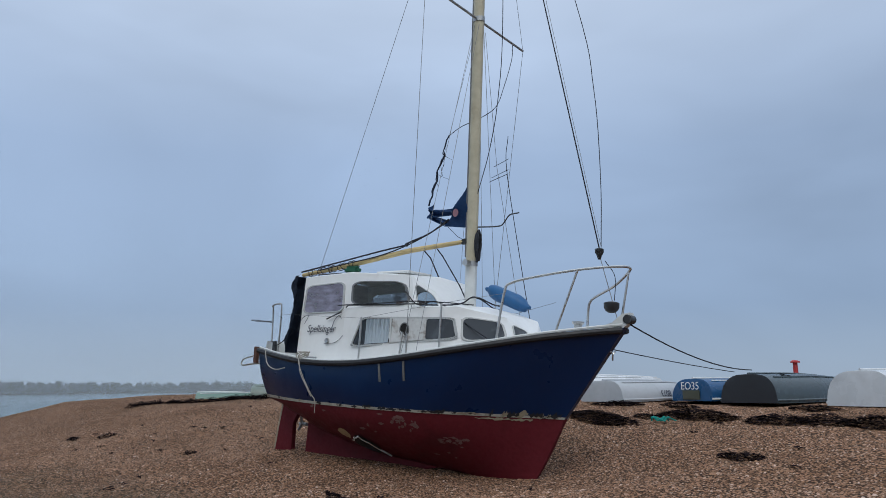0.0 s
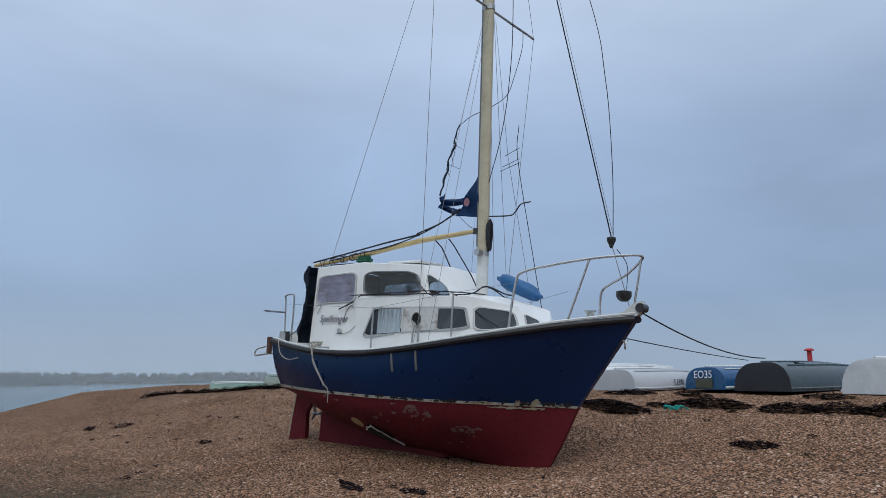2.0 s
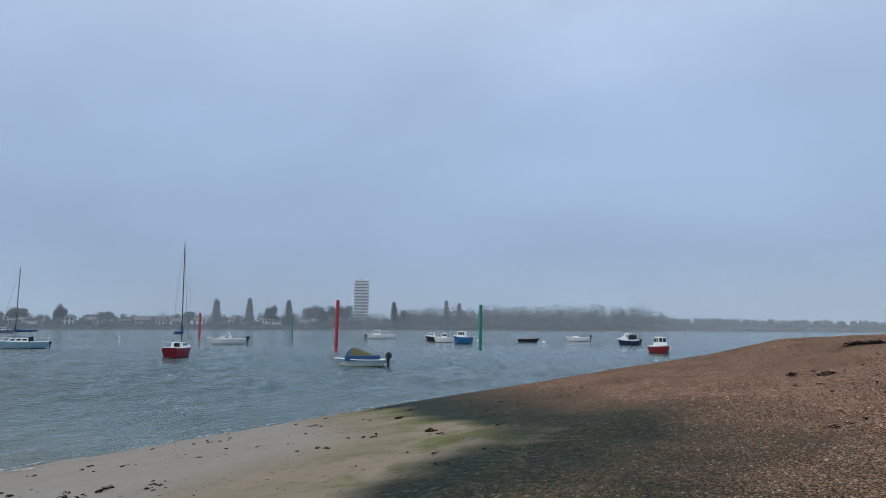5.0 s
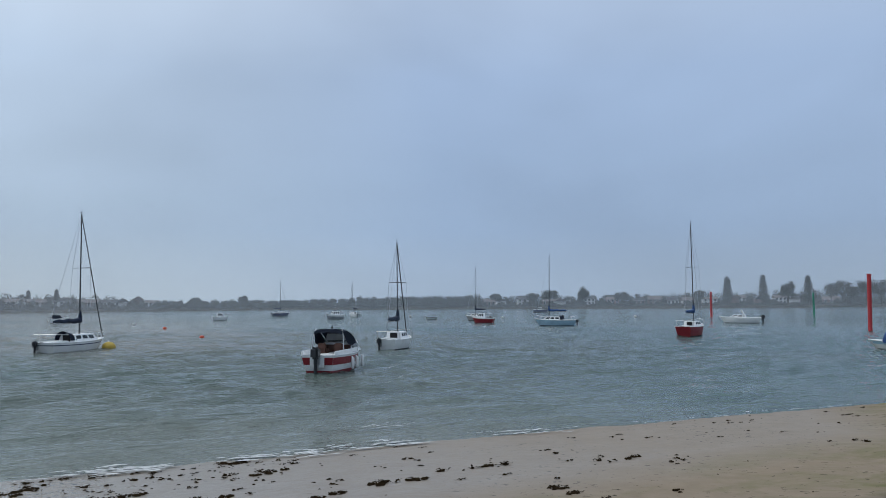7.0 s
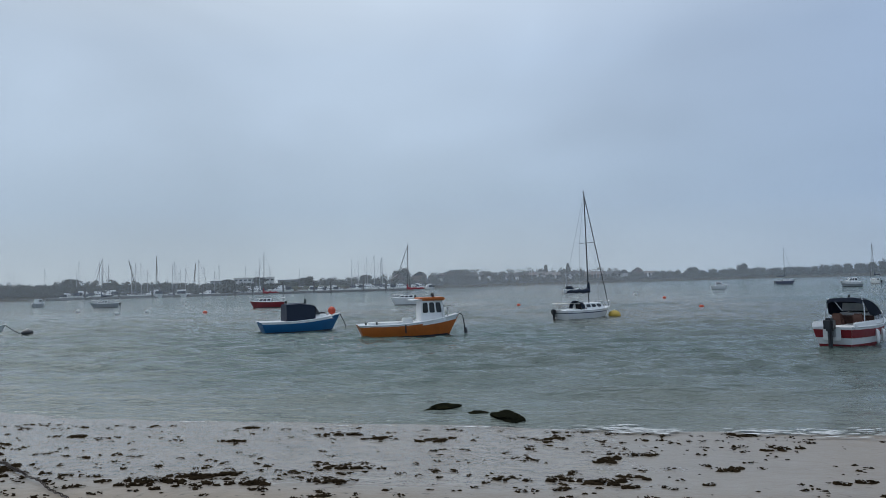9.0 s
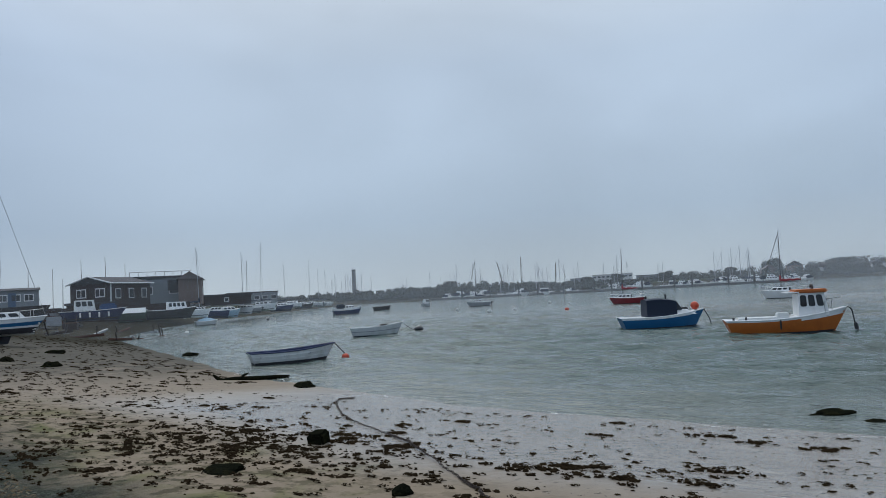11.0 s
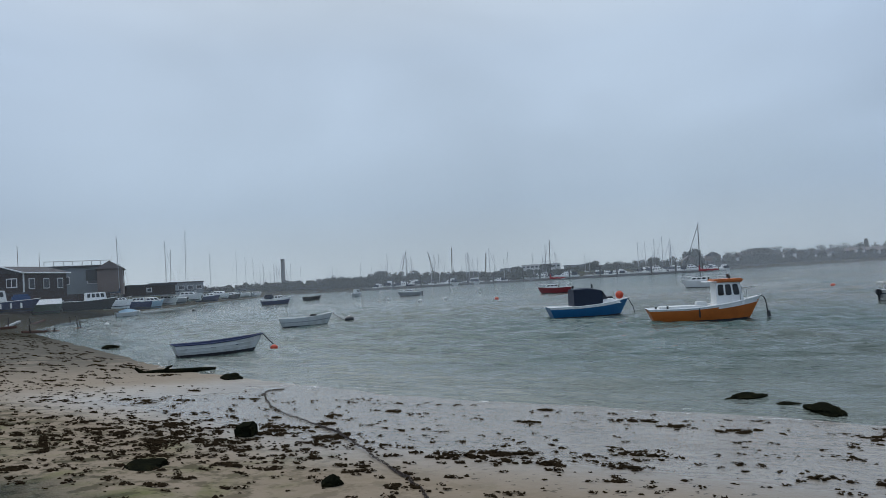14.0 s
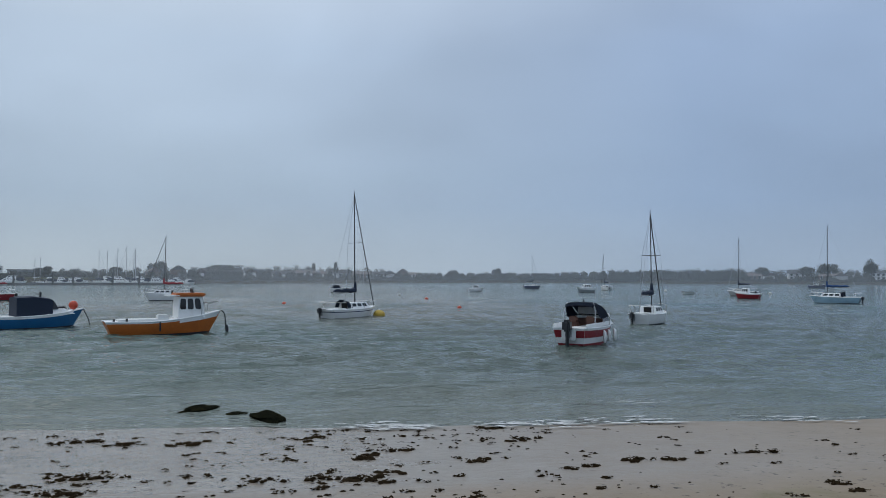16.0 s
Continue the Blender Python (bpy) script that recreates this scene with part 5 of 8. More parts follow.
def outboard(ob, x, z, scale=1.0, y=0.0, tilt=0.0):
    s = scale
    e = part("outboard", box(0.34 * s, 0.28 * s, 0.40 * s, (x - 0.16 * s, y, z + 0.12 * s), 0.07 * s), CHARCOAL, ob, "black outboard motor")
    part("leg", box(0.14 * s, 0.10 * s, 0.70 * s, (x - 0.14 * s, y, z - 0.38 * s), 0.03 * s), CHARCOAL, e)
    part("bracket", box(0.12 * s, 0.24 * s, 0.26 * s, (x, y, z - 0.14 * s), 0.02), ALLOY, e)


def bow_rail(ob, L, B, F, rise, u0=0.72, h=0.42):
    pts = [hull_point(L, B, F, rise, 0.2, u, 0, s) * 1 for u, s in ((u0, -1), (0.86, -1), (0.96, -1), (0.96, 1), (0.86, 1), (u0, 1))]
    up = [p + Vector((0, 0, h)) for p in pts]
    part("bow_rail", tube([pts[0]] + up + [pts[-1]], 0.018, 5), STEEL, ob)
    for p, q in ((pts[1], up[1]), (pts[4], up[4])):
        part("rail_leg", tube([p, q], 0.016, 5), STEEL, ob)


def buoy(name, bearing, dist, r, material, label, squash=0.8):
    x, y = polar(bearing, dist)
    ob = thing(name, pose(x, y, 0), label, "buoy", "mooring buoys")
    rings = [[(r * math.sin(t) * math.cos(a), r * math.sin(t) * math.sin(a), r * squash * -math.cos(t) + r * 0.35) for a in (2 * math.pi * j / 14 for j in range(14))]
             for t in (math.pi * (k + 0.35) / 9.7 for k in range(10))]
    part("float", loft(rings), material, ob)
    part("ring", tube([(r * 0.22 * math.cos(a), 0, r * (0.35 + squash) + r * 0.16 * math.sin(a)) for a in (2 * math.pi * j / 10 for j in range(11))], r * 0.06, 5), STEEL, ob)
    return ob


def yacht_afloat(name, bearing, dist, turn, L, hull, label, top, mast_at=0.1, cover=NAVYCLOTH, B=None, F=0.75, stripe=None, trunk_glass=TINT, motor=True, furl=True, spray=True, mast_mat=None, z=0.0, heel=0.0, rake=0.12, group="moored boats", thick=0.055):
    B = B or L * 0.36
    ob = craft(name, bearing, dist, turn, L, B, F, hull, label, "sailing boat", 1.25, 0.3, stripe=stripe, z=z, heel=heel, group=group)
    cabin(ob, -L * 0.12, L * 0.30, B * 0.62, F, F + 0.46, WHITE, trunk_glass, 0.5, 0.12, 3, "coachroof", False)
    if spray:
        rows = [[(-L * 0.12 - 0.35 + 0.5 * t, B * 0.30 * math.cos(a), F + 0.1 + (0.56 + 0.05 * t) * math.sin(a) * (0.7 + 0.3 * (1 - t))) for a in (math.pi * k / 10 for k in range(11))] for t in (0, 0.4, 0.8, 1.0)]
        bm = loft(rows, cap=False, close=False)
        bmesh.ops.solidify(bm, geom=bm.faces[:], thickness=0.02)
        part("spray_hood", bm, NAVYCLOTH, ob)
        # Dark sheet across the hood, put there for the shade under it.
        bm = bmesh.new()
        bm.faces.new([bm.verts.new((-L * 0.12 + 0.05, B * 0.29 * math.cos(a), F + 0.1 + 0.36 * math.sin(a))) for a in (math.pi * k / 10 for k in range(11))])
        part("hood_opening", bm, HOLE_SHADE, ob)
    part("cockpit", box(L * 0.22, B * 0.5, 0.12, (-L * 0.30, 0, F + 0.04), 0.03), WHITE_OLD, ob)
    part("companionway", box(0.04, B * 0.28, 0.42, (-L * 0.13, 0, F + 0.2), 0.01), HOLE_SHADE, ob)
    rig(ob, L * mast_at, F + 0.40, top, L * 0.42, cover, (L * 0.485, F * 1.3), (-L * 0.48, F), B * 0.46, True, mast_mat, furl, rake=rake, thick=thick)
    bow_rail(ob, L, B, F, 1.25)
    part("pushpit", tube([(-L * 0.36, -B * 0.42, F), (-L * 0.37, -B * 0.42, F + 0.5), (-L * 0.48, -B * 0.36, F + 0.52), (-L * 0.48, B * 0.36, F + 0.52), (-L * 0.37, B * 0.42, F + 0.5), (-L * 0.36, B * 0.42, F)], 0.016, 5), STEEL, ob)
    if motor:
        outboard(ob, -L * 0.5, F * 0.75, 0.9, B * 0.2)
    return ob


def mooring_line(ob, a, b, drop=0.15, r=0.02):
    part("mooring_line", tube(sag(a, b, drop), r, 5), ROPE_DARK, ob)


# white sloop with the yellow buoy
b = yacht_afloat("sailing_boat", 88.4, 50.5, 48, 5.0, WHITE, "white sloop with furled genoa and navy sail cover", 8.55, 0.08, B=1.95, F=0.60, stripe=(0.14, 0.19, NAVYP))
buoy("mooring_buoy", 86.2, 51.6, 0.42, BUOY_YELLOW, "large yellow mooring buoy at the white sloop's bow")
# red and white motor cruiser, stern on
b = craft("motor_cruiser", 70.0, 31.6, 70, 4.9, 2.0, 0.80, WHITE, "white motor cruiser with red band and black canopy", rise=1.2, stripe=(0.08, 0.33, REDP), draft=0.3)
for s in (-1, 1):
    part("boot_band", loft([[hull_point(4.9, 2.045, 0.80, 1.2, 0.3, i / 16, v, s) for v in (0.53, 0.66)] for i in range(17)], cap=False, close=False), REDP, b, "dark red boot band")
part("boot_band", loft([[hull_point(4.9, 2.0, 0.80, 1.2, 0.3, 0, v, s) - Vector((0.014, 0, 0)) for v in (0.53, 0.66)] for s in (-1, 1)], cap=False, close=False), REDP, b)
cabin(b, 0.15, 1.95, 1.55, 0.85, 1.32, WHITE, TINT, 0.9, 0.1, 2)
part("cockpit", box(2.2, 1.5, 0.06, (-1.1, 0, 0.66), 0.02), RUSTWOOD, b)
for s in (-1, 1):
    part("coaming", box(2.3, 0.12, 0.26, (-1.15, s * 0.80, 0.90), 0.04), WHITE, b)
    part("seat", box(0.42, 0.46, 0.42, (-0.55, s * 0.42, 0.92), 0.08), RUSTWOOD, b, "dark red helm seat")
    part("seat_back", box(0.12, 0.42, 0.30, (-0.78, s * 0.42, 1.18), 0.05), RUSTWOOD, b)
    part("canopy_frame", tube([(-1.15, s * 0.80, 0.98), (-1.02, s * 0.76, 1.60), (-0.95, s * 0.66, 1.98)], 0.022, 6), STEEL, b)
part("cockpit_lining", box(0.05, 1.45, 0.5, (0.12, 0, 0.95), 0.01), RUSTWOOD, b, "dark red cockpit lining")
rows = [[(x, w * a, z - 0.10 * abs(a) ** 4 + 0.010 * math.sin(k * 2.1 + x * 3)) for k, a in enumerate((-1 + 0.2 * j for j in range(11)))]
        for x, z, w in ((-1.12, 1.84, 0.70), (-1.02, 1.99, 0.72), (-0.5, 2.00, 0.74), (0.0, 1.88, 0.76), (0.5, 1.64, 0.78), (0.95, 1.36, 0.76))]
bm = loft(rows, cap=False, close=False)
for s in (-1, 1):
    loft([[(-1.02, 0.72 * s, 1.88), (-0.62, 0.82 * s, 1.30)], [(-0.45, 0.74 * s, 1.89), (-0.30, 0.83 * s, 1.22)], [(0.0, 0.76 * s, 1.76), (0.15, 0.83 * s, 1.20)], [(0.5, 0.80 * s, 1.50), (0.60, 0.82 * s, 1.26)], [(0.95, 0.75 * s, 1.24), (0.95, 0.76 * s, 1.20)]], cap=False, close=False, bm=bm)
bmesh.ops.solidify(bm, geom=bm.faces[:], thickness=0.02)
part("canopy", bm, NAVYCLOTH, b, "black canvas canopy")
# Opaque pale grey stands in for daylight seen through this clear panel.
part("canopy_light", loft([[(0.12, -0.55, 1.40), (0.12, 0.55, 1.40)], [(0.10, -0.50, 1.74), (0.10, 0.50, 1.74)]], cap=False, close=False), mat("painted_daylight_vinyl", (0.42, 0.44, 0.45), 0.25, grain=0.3, scale=6), b, "vinyl window with the daylight through it painted pale grey")
part("lamp", tube([(-0.5, 0, 2.0), (-0.5, 0, 2.12)], 0.05, 8), CHARCOAL, b)
outboard(b, -2.45, 0.80, 1.35)
for x in (-0.5, 0.15, 1.0):
    part("fender", tube([(x, -1.00, 0.68), (x, -1.05, 0.58), (x, -1.05, 0.16), (x, -1.04, 0.08)], 0.085, 8, taper=(0.3, 1, 1, 0.4)), WHITE, b)
bow_rail(b, 4.9, 2.0, 0.8, 1.2, 0.6)
part("windscreen", loft([[(0.98, -0.66, 1.32), (0.98, 0.66, 1.32)], [(0.70, -0.60, 1.56), (0.70, 0.60, 1.56)]], cap=False, close=False), TINT, b)
part("transom_panel", box(0.05, 0.70, 0.56, (-2.46, 0, 0.56), 0.02), WHITE_OLD, b, "pale engine well panel")
b.matrix_basis = b.matrix_basis @ Matrix.Scale(0.87, 4)
# white day-sailer beyond it
yacht_afloat("sailing_boat", 65.3, 46.3, 70, 4.0, WHITE, "small white sloop with dark sail cover and outboard", 6.75, 0.05, B=1.7, F=0.60, thick=0.045, spray=False)
# red sloop, stern on
yacht_afloat("sailing_boat", 42.85, 65.1, 72, 4.6, REDP, "red sloop with blue sail cover", 9.6, 0.12, BLUECOVER, B=1.65, F=0.80, spray=False, motor=False, furl=False)
yacht_afloat("sailing_boat", 52.9, 94.3, 172, 5.3, LIGHTBLUE, "pale blue sloop with blue sail cover", 8.9, 0.15, BLUECOVER, B=1.9, F=0.7, furl=False)
# orange workboat
b = craft("workboat", 102.1, 37.6, 10, 5.35, 1.95, 0.62, ORANGE, "orange workboat with white wheelhouse and orange roof", rise=1.75, stripe=None, draft=0.3)
part("boot_top", loft([[hull_point(5.35, 1.97, 0.62, 1.75, 0.3, i / 16, v, -1) for v in (0.57, 0.66)] for i in range(17)], cap=False, close=False), BOTTOM, b)
part("side_deck", loft([[hull_point(5.35, 1.96, 0.62, 1.75, 0.3, i / 16, v, -1) + Vector((0, 0, 0.02)) for v in (0.0, 0.10)] for i in range(17)], cap=False, close=False), WHITE, b)
part("bow_flare", loft([[hull_point(5.35, 2.0, 0.62, 1.75, 0.3, 0.60 + 0.4 * i / 8, v, s) + Vector((0.01, 0, 0.02)) for v in (0.0, 0.17)] for s in (-1,) for i in range(9)], cap=False, close=False), WHITE, b)
wh = cabin(b, 0.50, 1.80, 1.40, 0.74, 1.84, WHITE, TINT, 0.1, 0.04, 3, "wheelhouse")
part("roof", box(1.38, 1.46, 0.17, (1.08, 0, 1.88), 0.06), ORANGE, wh, "orange wheelhouse roof")
part("roof_brim", box(0.5, 1.5, 0.06, (0.32, 0, 1.84), 0.02), WHITE, wh)
part("life_ring", tube([(1.25, 0.2 * math.cos(a), 2.05 + 0.13 * math.sin(a)) for a in (2 * math.pi * j / 14 for j in range(15))], 0.05, 6), CHARCOAL, wh)
part("hatch", box(2.2, 1.1, 0.14, (-1.0, 0, 0.68), 0.03), WHITE_OLD, b)
part("engine_box", box(0.5, 0.6, 0.3, (-0.1, 0, 0.78), 0.04), WHITE_OLD, b)
for x in (-2.3, -1.75):
    part("bollard", tube([(x, -0.55, 0.62), (x, -0.55, 0.80)], 0.05, 8), CHARCOAL, b)
bow_rail(b, 5.35, 1.95, 0.62, 1.75, 0.8, 0.5)
part("anchor_chain", tube(smooth_path([(2.55, -0.05, 1.12), (2.82, -0.05, 0.95), (2.92, -0.05, 0.35), (2.98, -0.05, 0.0)]), 0.028, 6), CHARCOAL, b)
part("fender", tube([(2.95, -0.05, 0.34), (2.98, -0.05, 0.05)], 0.10, 10, taper=(0.7, 1)), CHARCOAL, b)
part("tyre_strap", box(0.07, 0.06, 0.45, (-0.35, -0.97, 0.42), 0.02), CHARCOAL, b)
# blue boat with dark cuddy
b = craft("cuddy_boat", 110.5, 44.6, 14, 4.95, 1.9, 0.62, BRIGHTBLUE, "bright blue boat with white deck and dark canopy", rise=1.6, stripe=None, draft=0.3)
part("side_deck", loft([[hull_point(4.95, 1.93, 0.62, 1.6, 0.3, i / 16, v, -1) + Vector((0, 0, 0.02)) for v in (0.0, 0.13)] for i in range(17)], cap=False, close=False), WHITE, b)
part("canopy", loft([[(x, y, z) for x, y, z in ((x0, -w, 0.66), (x0, -w * 0.94, h), (x0, 0, h + 0.06), (x0, w * 0.94, h), (x0, w, 0.66))] for x0, w, h in ((-1.0, 0.80, 1.62), (-0.2, 0.80, 1.66), (0.55, 0.72, 1.56), (0.75, 0.68, 1.50))], close=False), NAVYCLOTH, b, "dark blue canvas canopy")
cabin(b, 0.70, 1.9, 1.3, 0.72, 1.02, WHITE, None, 1.0, 0.12)
part("windscreen", loft([[(0.76, -0.66, 1.0), (1.06, -0.58, 1.0), (0.80, -0.56, 1.48)], [(0.76, 0.66, 1.0), (1.06, 0.58, 1.0), (0.80, 0.56, 1.48)]]), TINT, b)
part("hatch", box(0.4, 0.5, 0.14, (1.3, 0, 1.05), 0.04), CHARCOAL, b)
part("float", loft([[(1.95 + 0.24 * math.sin(t) * math.cos(a), 0.24 * math.sin(t) * math.sin(a), 1.18 - 0.24 * math.cos(t)) for a in (2 * math.pi * j / 12 for j in range(12))] for t in (math.pi * (k + 0.3) / 8.6 for k in range(9))]), BUOY_RED, b, "orange buoy on the foredeck")
part("searchlight", tube([(0.3, 0, 1.66), (0.3, 0, 1.92)], 0.06, 8), CHARCOAL, b)
part("anchor_chain", tube([(2.45, 0, 0.98), (2.75, 0, 0.4), (2.85, 0, -0.05)], 0.025, 5), CHARCOAL, b)
# tender with olive tent
b = craft("tender", 29.5, 49.9, 174, 3.5, 1.6, 0.42, WHITE_OLD, "small white tender under an olive and blue tent cover", rise=1.3, stripe=(0.05, 0.25, LIGHTBLUE))
part("cover_skirt", loft([[(x, y * w, z) for y, z in ((-0.74, 0.40), (-0.66, 0.72), (0.66, 0.72), (0.74, 0.40))] for x, w in ((-1.3, 0.9), (-0.5, 1.02), (0.2, 1.06), (0.9, 1.0))]), BLUECOVER, b, "blue lower skirt of the cover")
part("front_flap", loft([[(0.56, -0.66, 0.5), (0.56, -0.4, 0.98), (0.56, 0, 1.23), (0.56, 0.4, 0.98), (0.56, 0.66, 0.5)], [(0.98, -0.6, 0.5), (0.86, -0.36, 0.9), (0.80, 0, 1.02), (0.86, 0.36, 0.9), (0.98, 0.6, 0.5)]]), BLUECOVER, b, "dark blue front flap of the cover")
part("tent_cover", loft([[(x, -0.66 * w, 0.42), (x, -0.4 * w, h * 0.75 + 0.2), (x, 0, h + 0.18), (x, 0.4 * w, h * 0.75 + 0.2), (x, 0.66 * w, 0.42)] for x, w, h in ((-1.25, 0.9, 0.45), (-0.5, 1.05, 0.72), (0.2, 1.1, 1.02), (0.55, 1.1, 1.05), (0.8, 1.0, 0.4))], close=False), OLIVE, b, "sagging olive canvas tent")
part("cover_skirt", loft([[(x, -0.72, 0.40), (x, -0.74, 0.62)] for x in (-1.3, 0.0, 0.95)], cap=False, close=False), BLUECOVER, b)
part("side_panel", loft([[(0.82, -0.70, 0.42), (0.84, 0, 1.05), (0.82, 0.7, 0.42)], [(0.95, -0.70, 0.42), (0.9, 0, 0.9), (0.95, 0.7, 0.42)]]), BLUECOVER, b)
outboard(b, -1.75, 0.55, 1.2)
# rowing boats
b = craft("rowing_boat", 138.9, 33.7, 12, 3.9, 1.35, 0.50, WHITE_OLD, "white clinker rowing boat with blue gunwale and thwarts", rise=1.45, open_boat=True, deck=NAVYP, stripe=(0.50, 0.62, BOTTOM))
mooring_line(b, (1.95, 0, 0.70), (2.55, -0.1, 0.02), 0.0, 0.025)
for v in (0.2, 0.36):
    part("plank_edge", tube([hull_point(3.9, 1.36, 0.5, 1.45, 0.25, i / 16, v, -1) for i in range(17)], 0.012, 5), WHITE_OLD, b)
buoy("mooring_buoy", 134.9, 34.0, 0.17, BUOY_RED, "small red pick-up buoy by the rowing boat")
b = craft("rowing_boat", 132.4, 52.2, 6, 3.75, 1.4, 0.55, WHITE_OLD, "weathered white open rowing boat", rise=1.5, open_boat=True, deck=WHITE_OLD, stripe=(0.26, 0.31, GREYP))
part("engine_lid", box(0.5, 0.3, 0.14, (0.5, 0, 0.72), 0.04), CHARCOAL, b)
mooring_line(b, (1.85, 0, 0.80), (3.0, -0.3, 0.1), 0.1)
buoy("mooring_buoy", 129.1, 55.3, 0.36, CHARCOAL, "black drum mooring buoy", 0.6)

# boats further out
b = craft("fishing_boat", 58.5, 110, 165, 3.4, 1.6, 0.7, REDP, "small red and white fishing boat", stripe=(0.0, 0.1, WHITE))
cabin(b, -0.2, 0.9, 1.1, 0.7, 1.5, WHITE, TINT, 0.2)
yacht_afloat("sailing_boat", 58.9, 128, 150, 5.0, GREYP, "distant sloop with bare mast", 9.4, 0.1, F=0.7, furl=False, spray=False)
b = craft("speedboat", 39.5, 110, 178, 5.4, 2.0, 0.72, WHITE, "white speedboat with targa arch and outboard", rise=1.25)
cabin(b, -0.4, 1.6, 1.5, 0.75, 1.15, WHITE, TINT, 1.1, 0.1, 2)
part("targa_arch", tube([(-0.7, -0.8, 0.8), (-0.2, -0.75, 1.75), (-0.2, 0.75, 1.75), (-0.7, 0.8, 0.8)], 0.09, 6), WHITE, b)
outboard(b, -2.7, 0.7, 1.4)
b = craft("cabin_cruiser", 70.1, 151, 200, 3.7, 1.9, 0.8, GREYP, "grey and white cabin cruiser far out", stripe=(0.0, 0.25, WHITE))
cabin(b, -0.9, 0.9, 1.4, 0.8, 1.6, WHITE, TINT, 0.4)
part("mast", tube([(0, 0, 1.6), (0, 0, 2.4)], 0.04, 5), CHARCOAL, b)
yacht_afloat("sailing_boat", 68.6, 179, 120, 4.5, WHITE, "distant white sloop with raked mast", 8.6, 0.1, F=0.7, spray=False, rake=-0.6)
b = craft("dinghy", 62.6, 138, 178, 2.3, 1.1, 0.4, WHITE_OLD, "small moored dinghy with dark gunwale", open_boat=True, deck=BLACKP)
b = craft("motor_boat", 54.0, 255, 0, 5.4, 2.0, 0.9, NAVYP, "distant dark motor boat")
cabin(b, -1, 0.6, 1.4, 0.9, 1.7, WHITE_OLD, TINT, 0.3)
b = craft("motor_boat", 78.6, 150, 5, 3.0, 1.4, 0.6, WHITE, "distant white motor boat")
cabin(b, -0.6, 0.7, 1.1, 0.6, 1.4, WHITE, TINT, 0.4)
yacht_afloat("sailing_boat", 74.2, 200, 10, 4.6, NAVYP, "distant dark-hulled sloop at a mooring", 9.2, 0.0, F=0.8, spray=False)
b = craft("motor_boat", 89.4, 142, 8, 3.1, 1.5, 0.7, WHITE, "white cabin boat with dark canopy")
cabin(b, -1.0, 0.6, 1.2, 0.7, 1.35, NAVYCLOTH, TINT, 0.5)
b = craft("cabin_cruiser", 27.9, 155, 178, 6.4, 2.2, 0.8, WHITE, "white cabin cruiser lying at a mooring")
cabin(b, 0.2, 1.9, 1.6, 0.8, 1.8, WHITE, TINT, 0.3)
outboard(b, 3.4, 0.6, 1.5)
b = craft("motor_boat", 23.9, 133, 160, 2.6, 1.3, 0.8, BLACKP, "dark motor boat with white cuddy")
cabin(b, -0.4, 0.8, 1.0, 0.8, 1.5, WHITE, TINT)
b = craft("motor_boat", 23.0, 123, 178, 3.4, 1.4, 0.7, WHITE, "white motor boat with cuddy")
cabin(b, -0.6, 0.6, 1.1, 0.7, 1.6, WHITE, TINT)
b = craft("fishing_boat", 21.5, 114, 160, 3.1, 1.5, 1.0, BRIGHTBLUE, "blue fishing boat with white wheelhouse", rise=1.3)
cabin(b, -0.5, 0.9, 1.1, 1.0, 1.95, WHITE, TINT, 0.1)
b = craft("rowing_boat", 16.4, 129.5, 2, 3.9, 1.3, 0.5, BLACKP, "dark open rowing boat at a mooring", open_boat=True, deck=BLACKP)
b = craft("speedboat", 12.65, 141, 178, 4.6, 1.7, 0.65, WHITE, "low white speedboat with tilted outboard")
cabin(b, -0.2, 1.2, 1.2, 0.65, 0.95, WHITE, None, 1.0)
outboard(b, -2.3, 0.8, 1.2)
b = craft("motor_cruiser", 8.85, 116, 155, 3.7, 1.7, 0.75, NAVYP, "dark blue and white motor cruiser", stripe=(0.0, 0.12, WHITE))
cabin(b, -0.2, 1.3, 1.3, 0.8, 1.75, WHITE, TINT, 0.5)
part("canopy", box(0.9, 1.2, 0.7, (-0.7, 0, 1.15), 0.15), NAVYCLOTH, b)
outboard(b, -1.85, 0.6, 1.1)
b = craft("fishing_boat", 6.55, 81, -62, 3.4, 1.7, 0.72, REDP, "red fishing boat with white wheelhouse facing the beach", rise=1.2, stripe=(0.0, 0.08, WHITE))
cabin(b, -0.4, 0.7, 1.2, 0.75, 1.7, WHITE, TINT, 0.15)
yacht_afloat("sailing_boat", 112.95, 98.8, 172, 4.6, REDP, "red sloop with bare mast", 7.1, 0.1, REDP, F=0.75, furl=False, spray=False)
yacht_afloat("sailing_boat", 102.0, 92, 165, 5.2, WHITE, "white sloop with red sail cover", 7.6, 0.05, REDP, F=0.8, furl=True, spray=False)
yacht_afloat("sailing_boat", 124.3, 134, 175, 4.5, GREYP, "grey sloop lying at a mooring", 8.2, 0.1, F=0.7, spray=False)
b = craft("motor_cruiser", 134.6, 127.6, 12, 5.2, 2.1, 0.95, NAVYP, "navy motor cruiser with white cabin and canopy", stripe=(0.0, 0.18, WHITE))
cabin(b, -0.4, 1.6, 1.6, 0.95, 1.5, WHITE, TINT, 0.7)
part("canopy", box(1.4, 1.5, 0.85, (-1.2, 0, 1.35), 0.2), NAVYCLOTH, b)
craft("rowing_boat", 131.9, 146, 5, 3.7, 1.4, 0.7, BLACKP, "dark open launch at a mooring", open_boat=True, deck=BLACKP)
b = craft("tender", 145.1, 112, 15, 3.3, 1.5, 0.55, WHITE_OLD, "white tender with pale blue cover", rise=1.3)
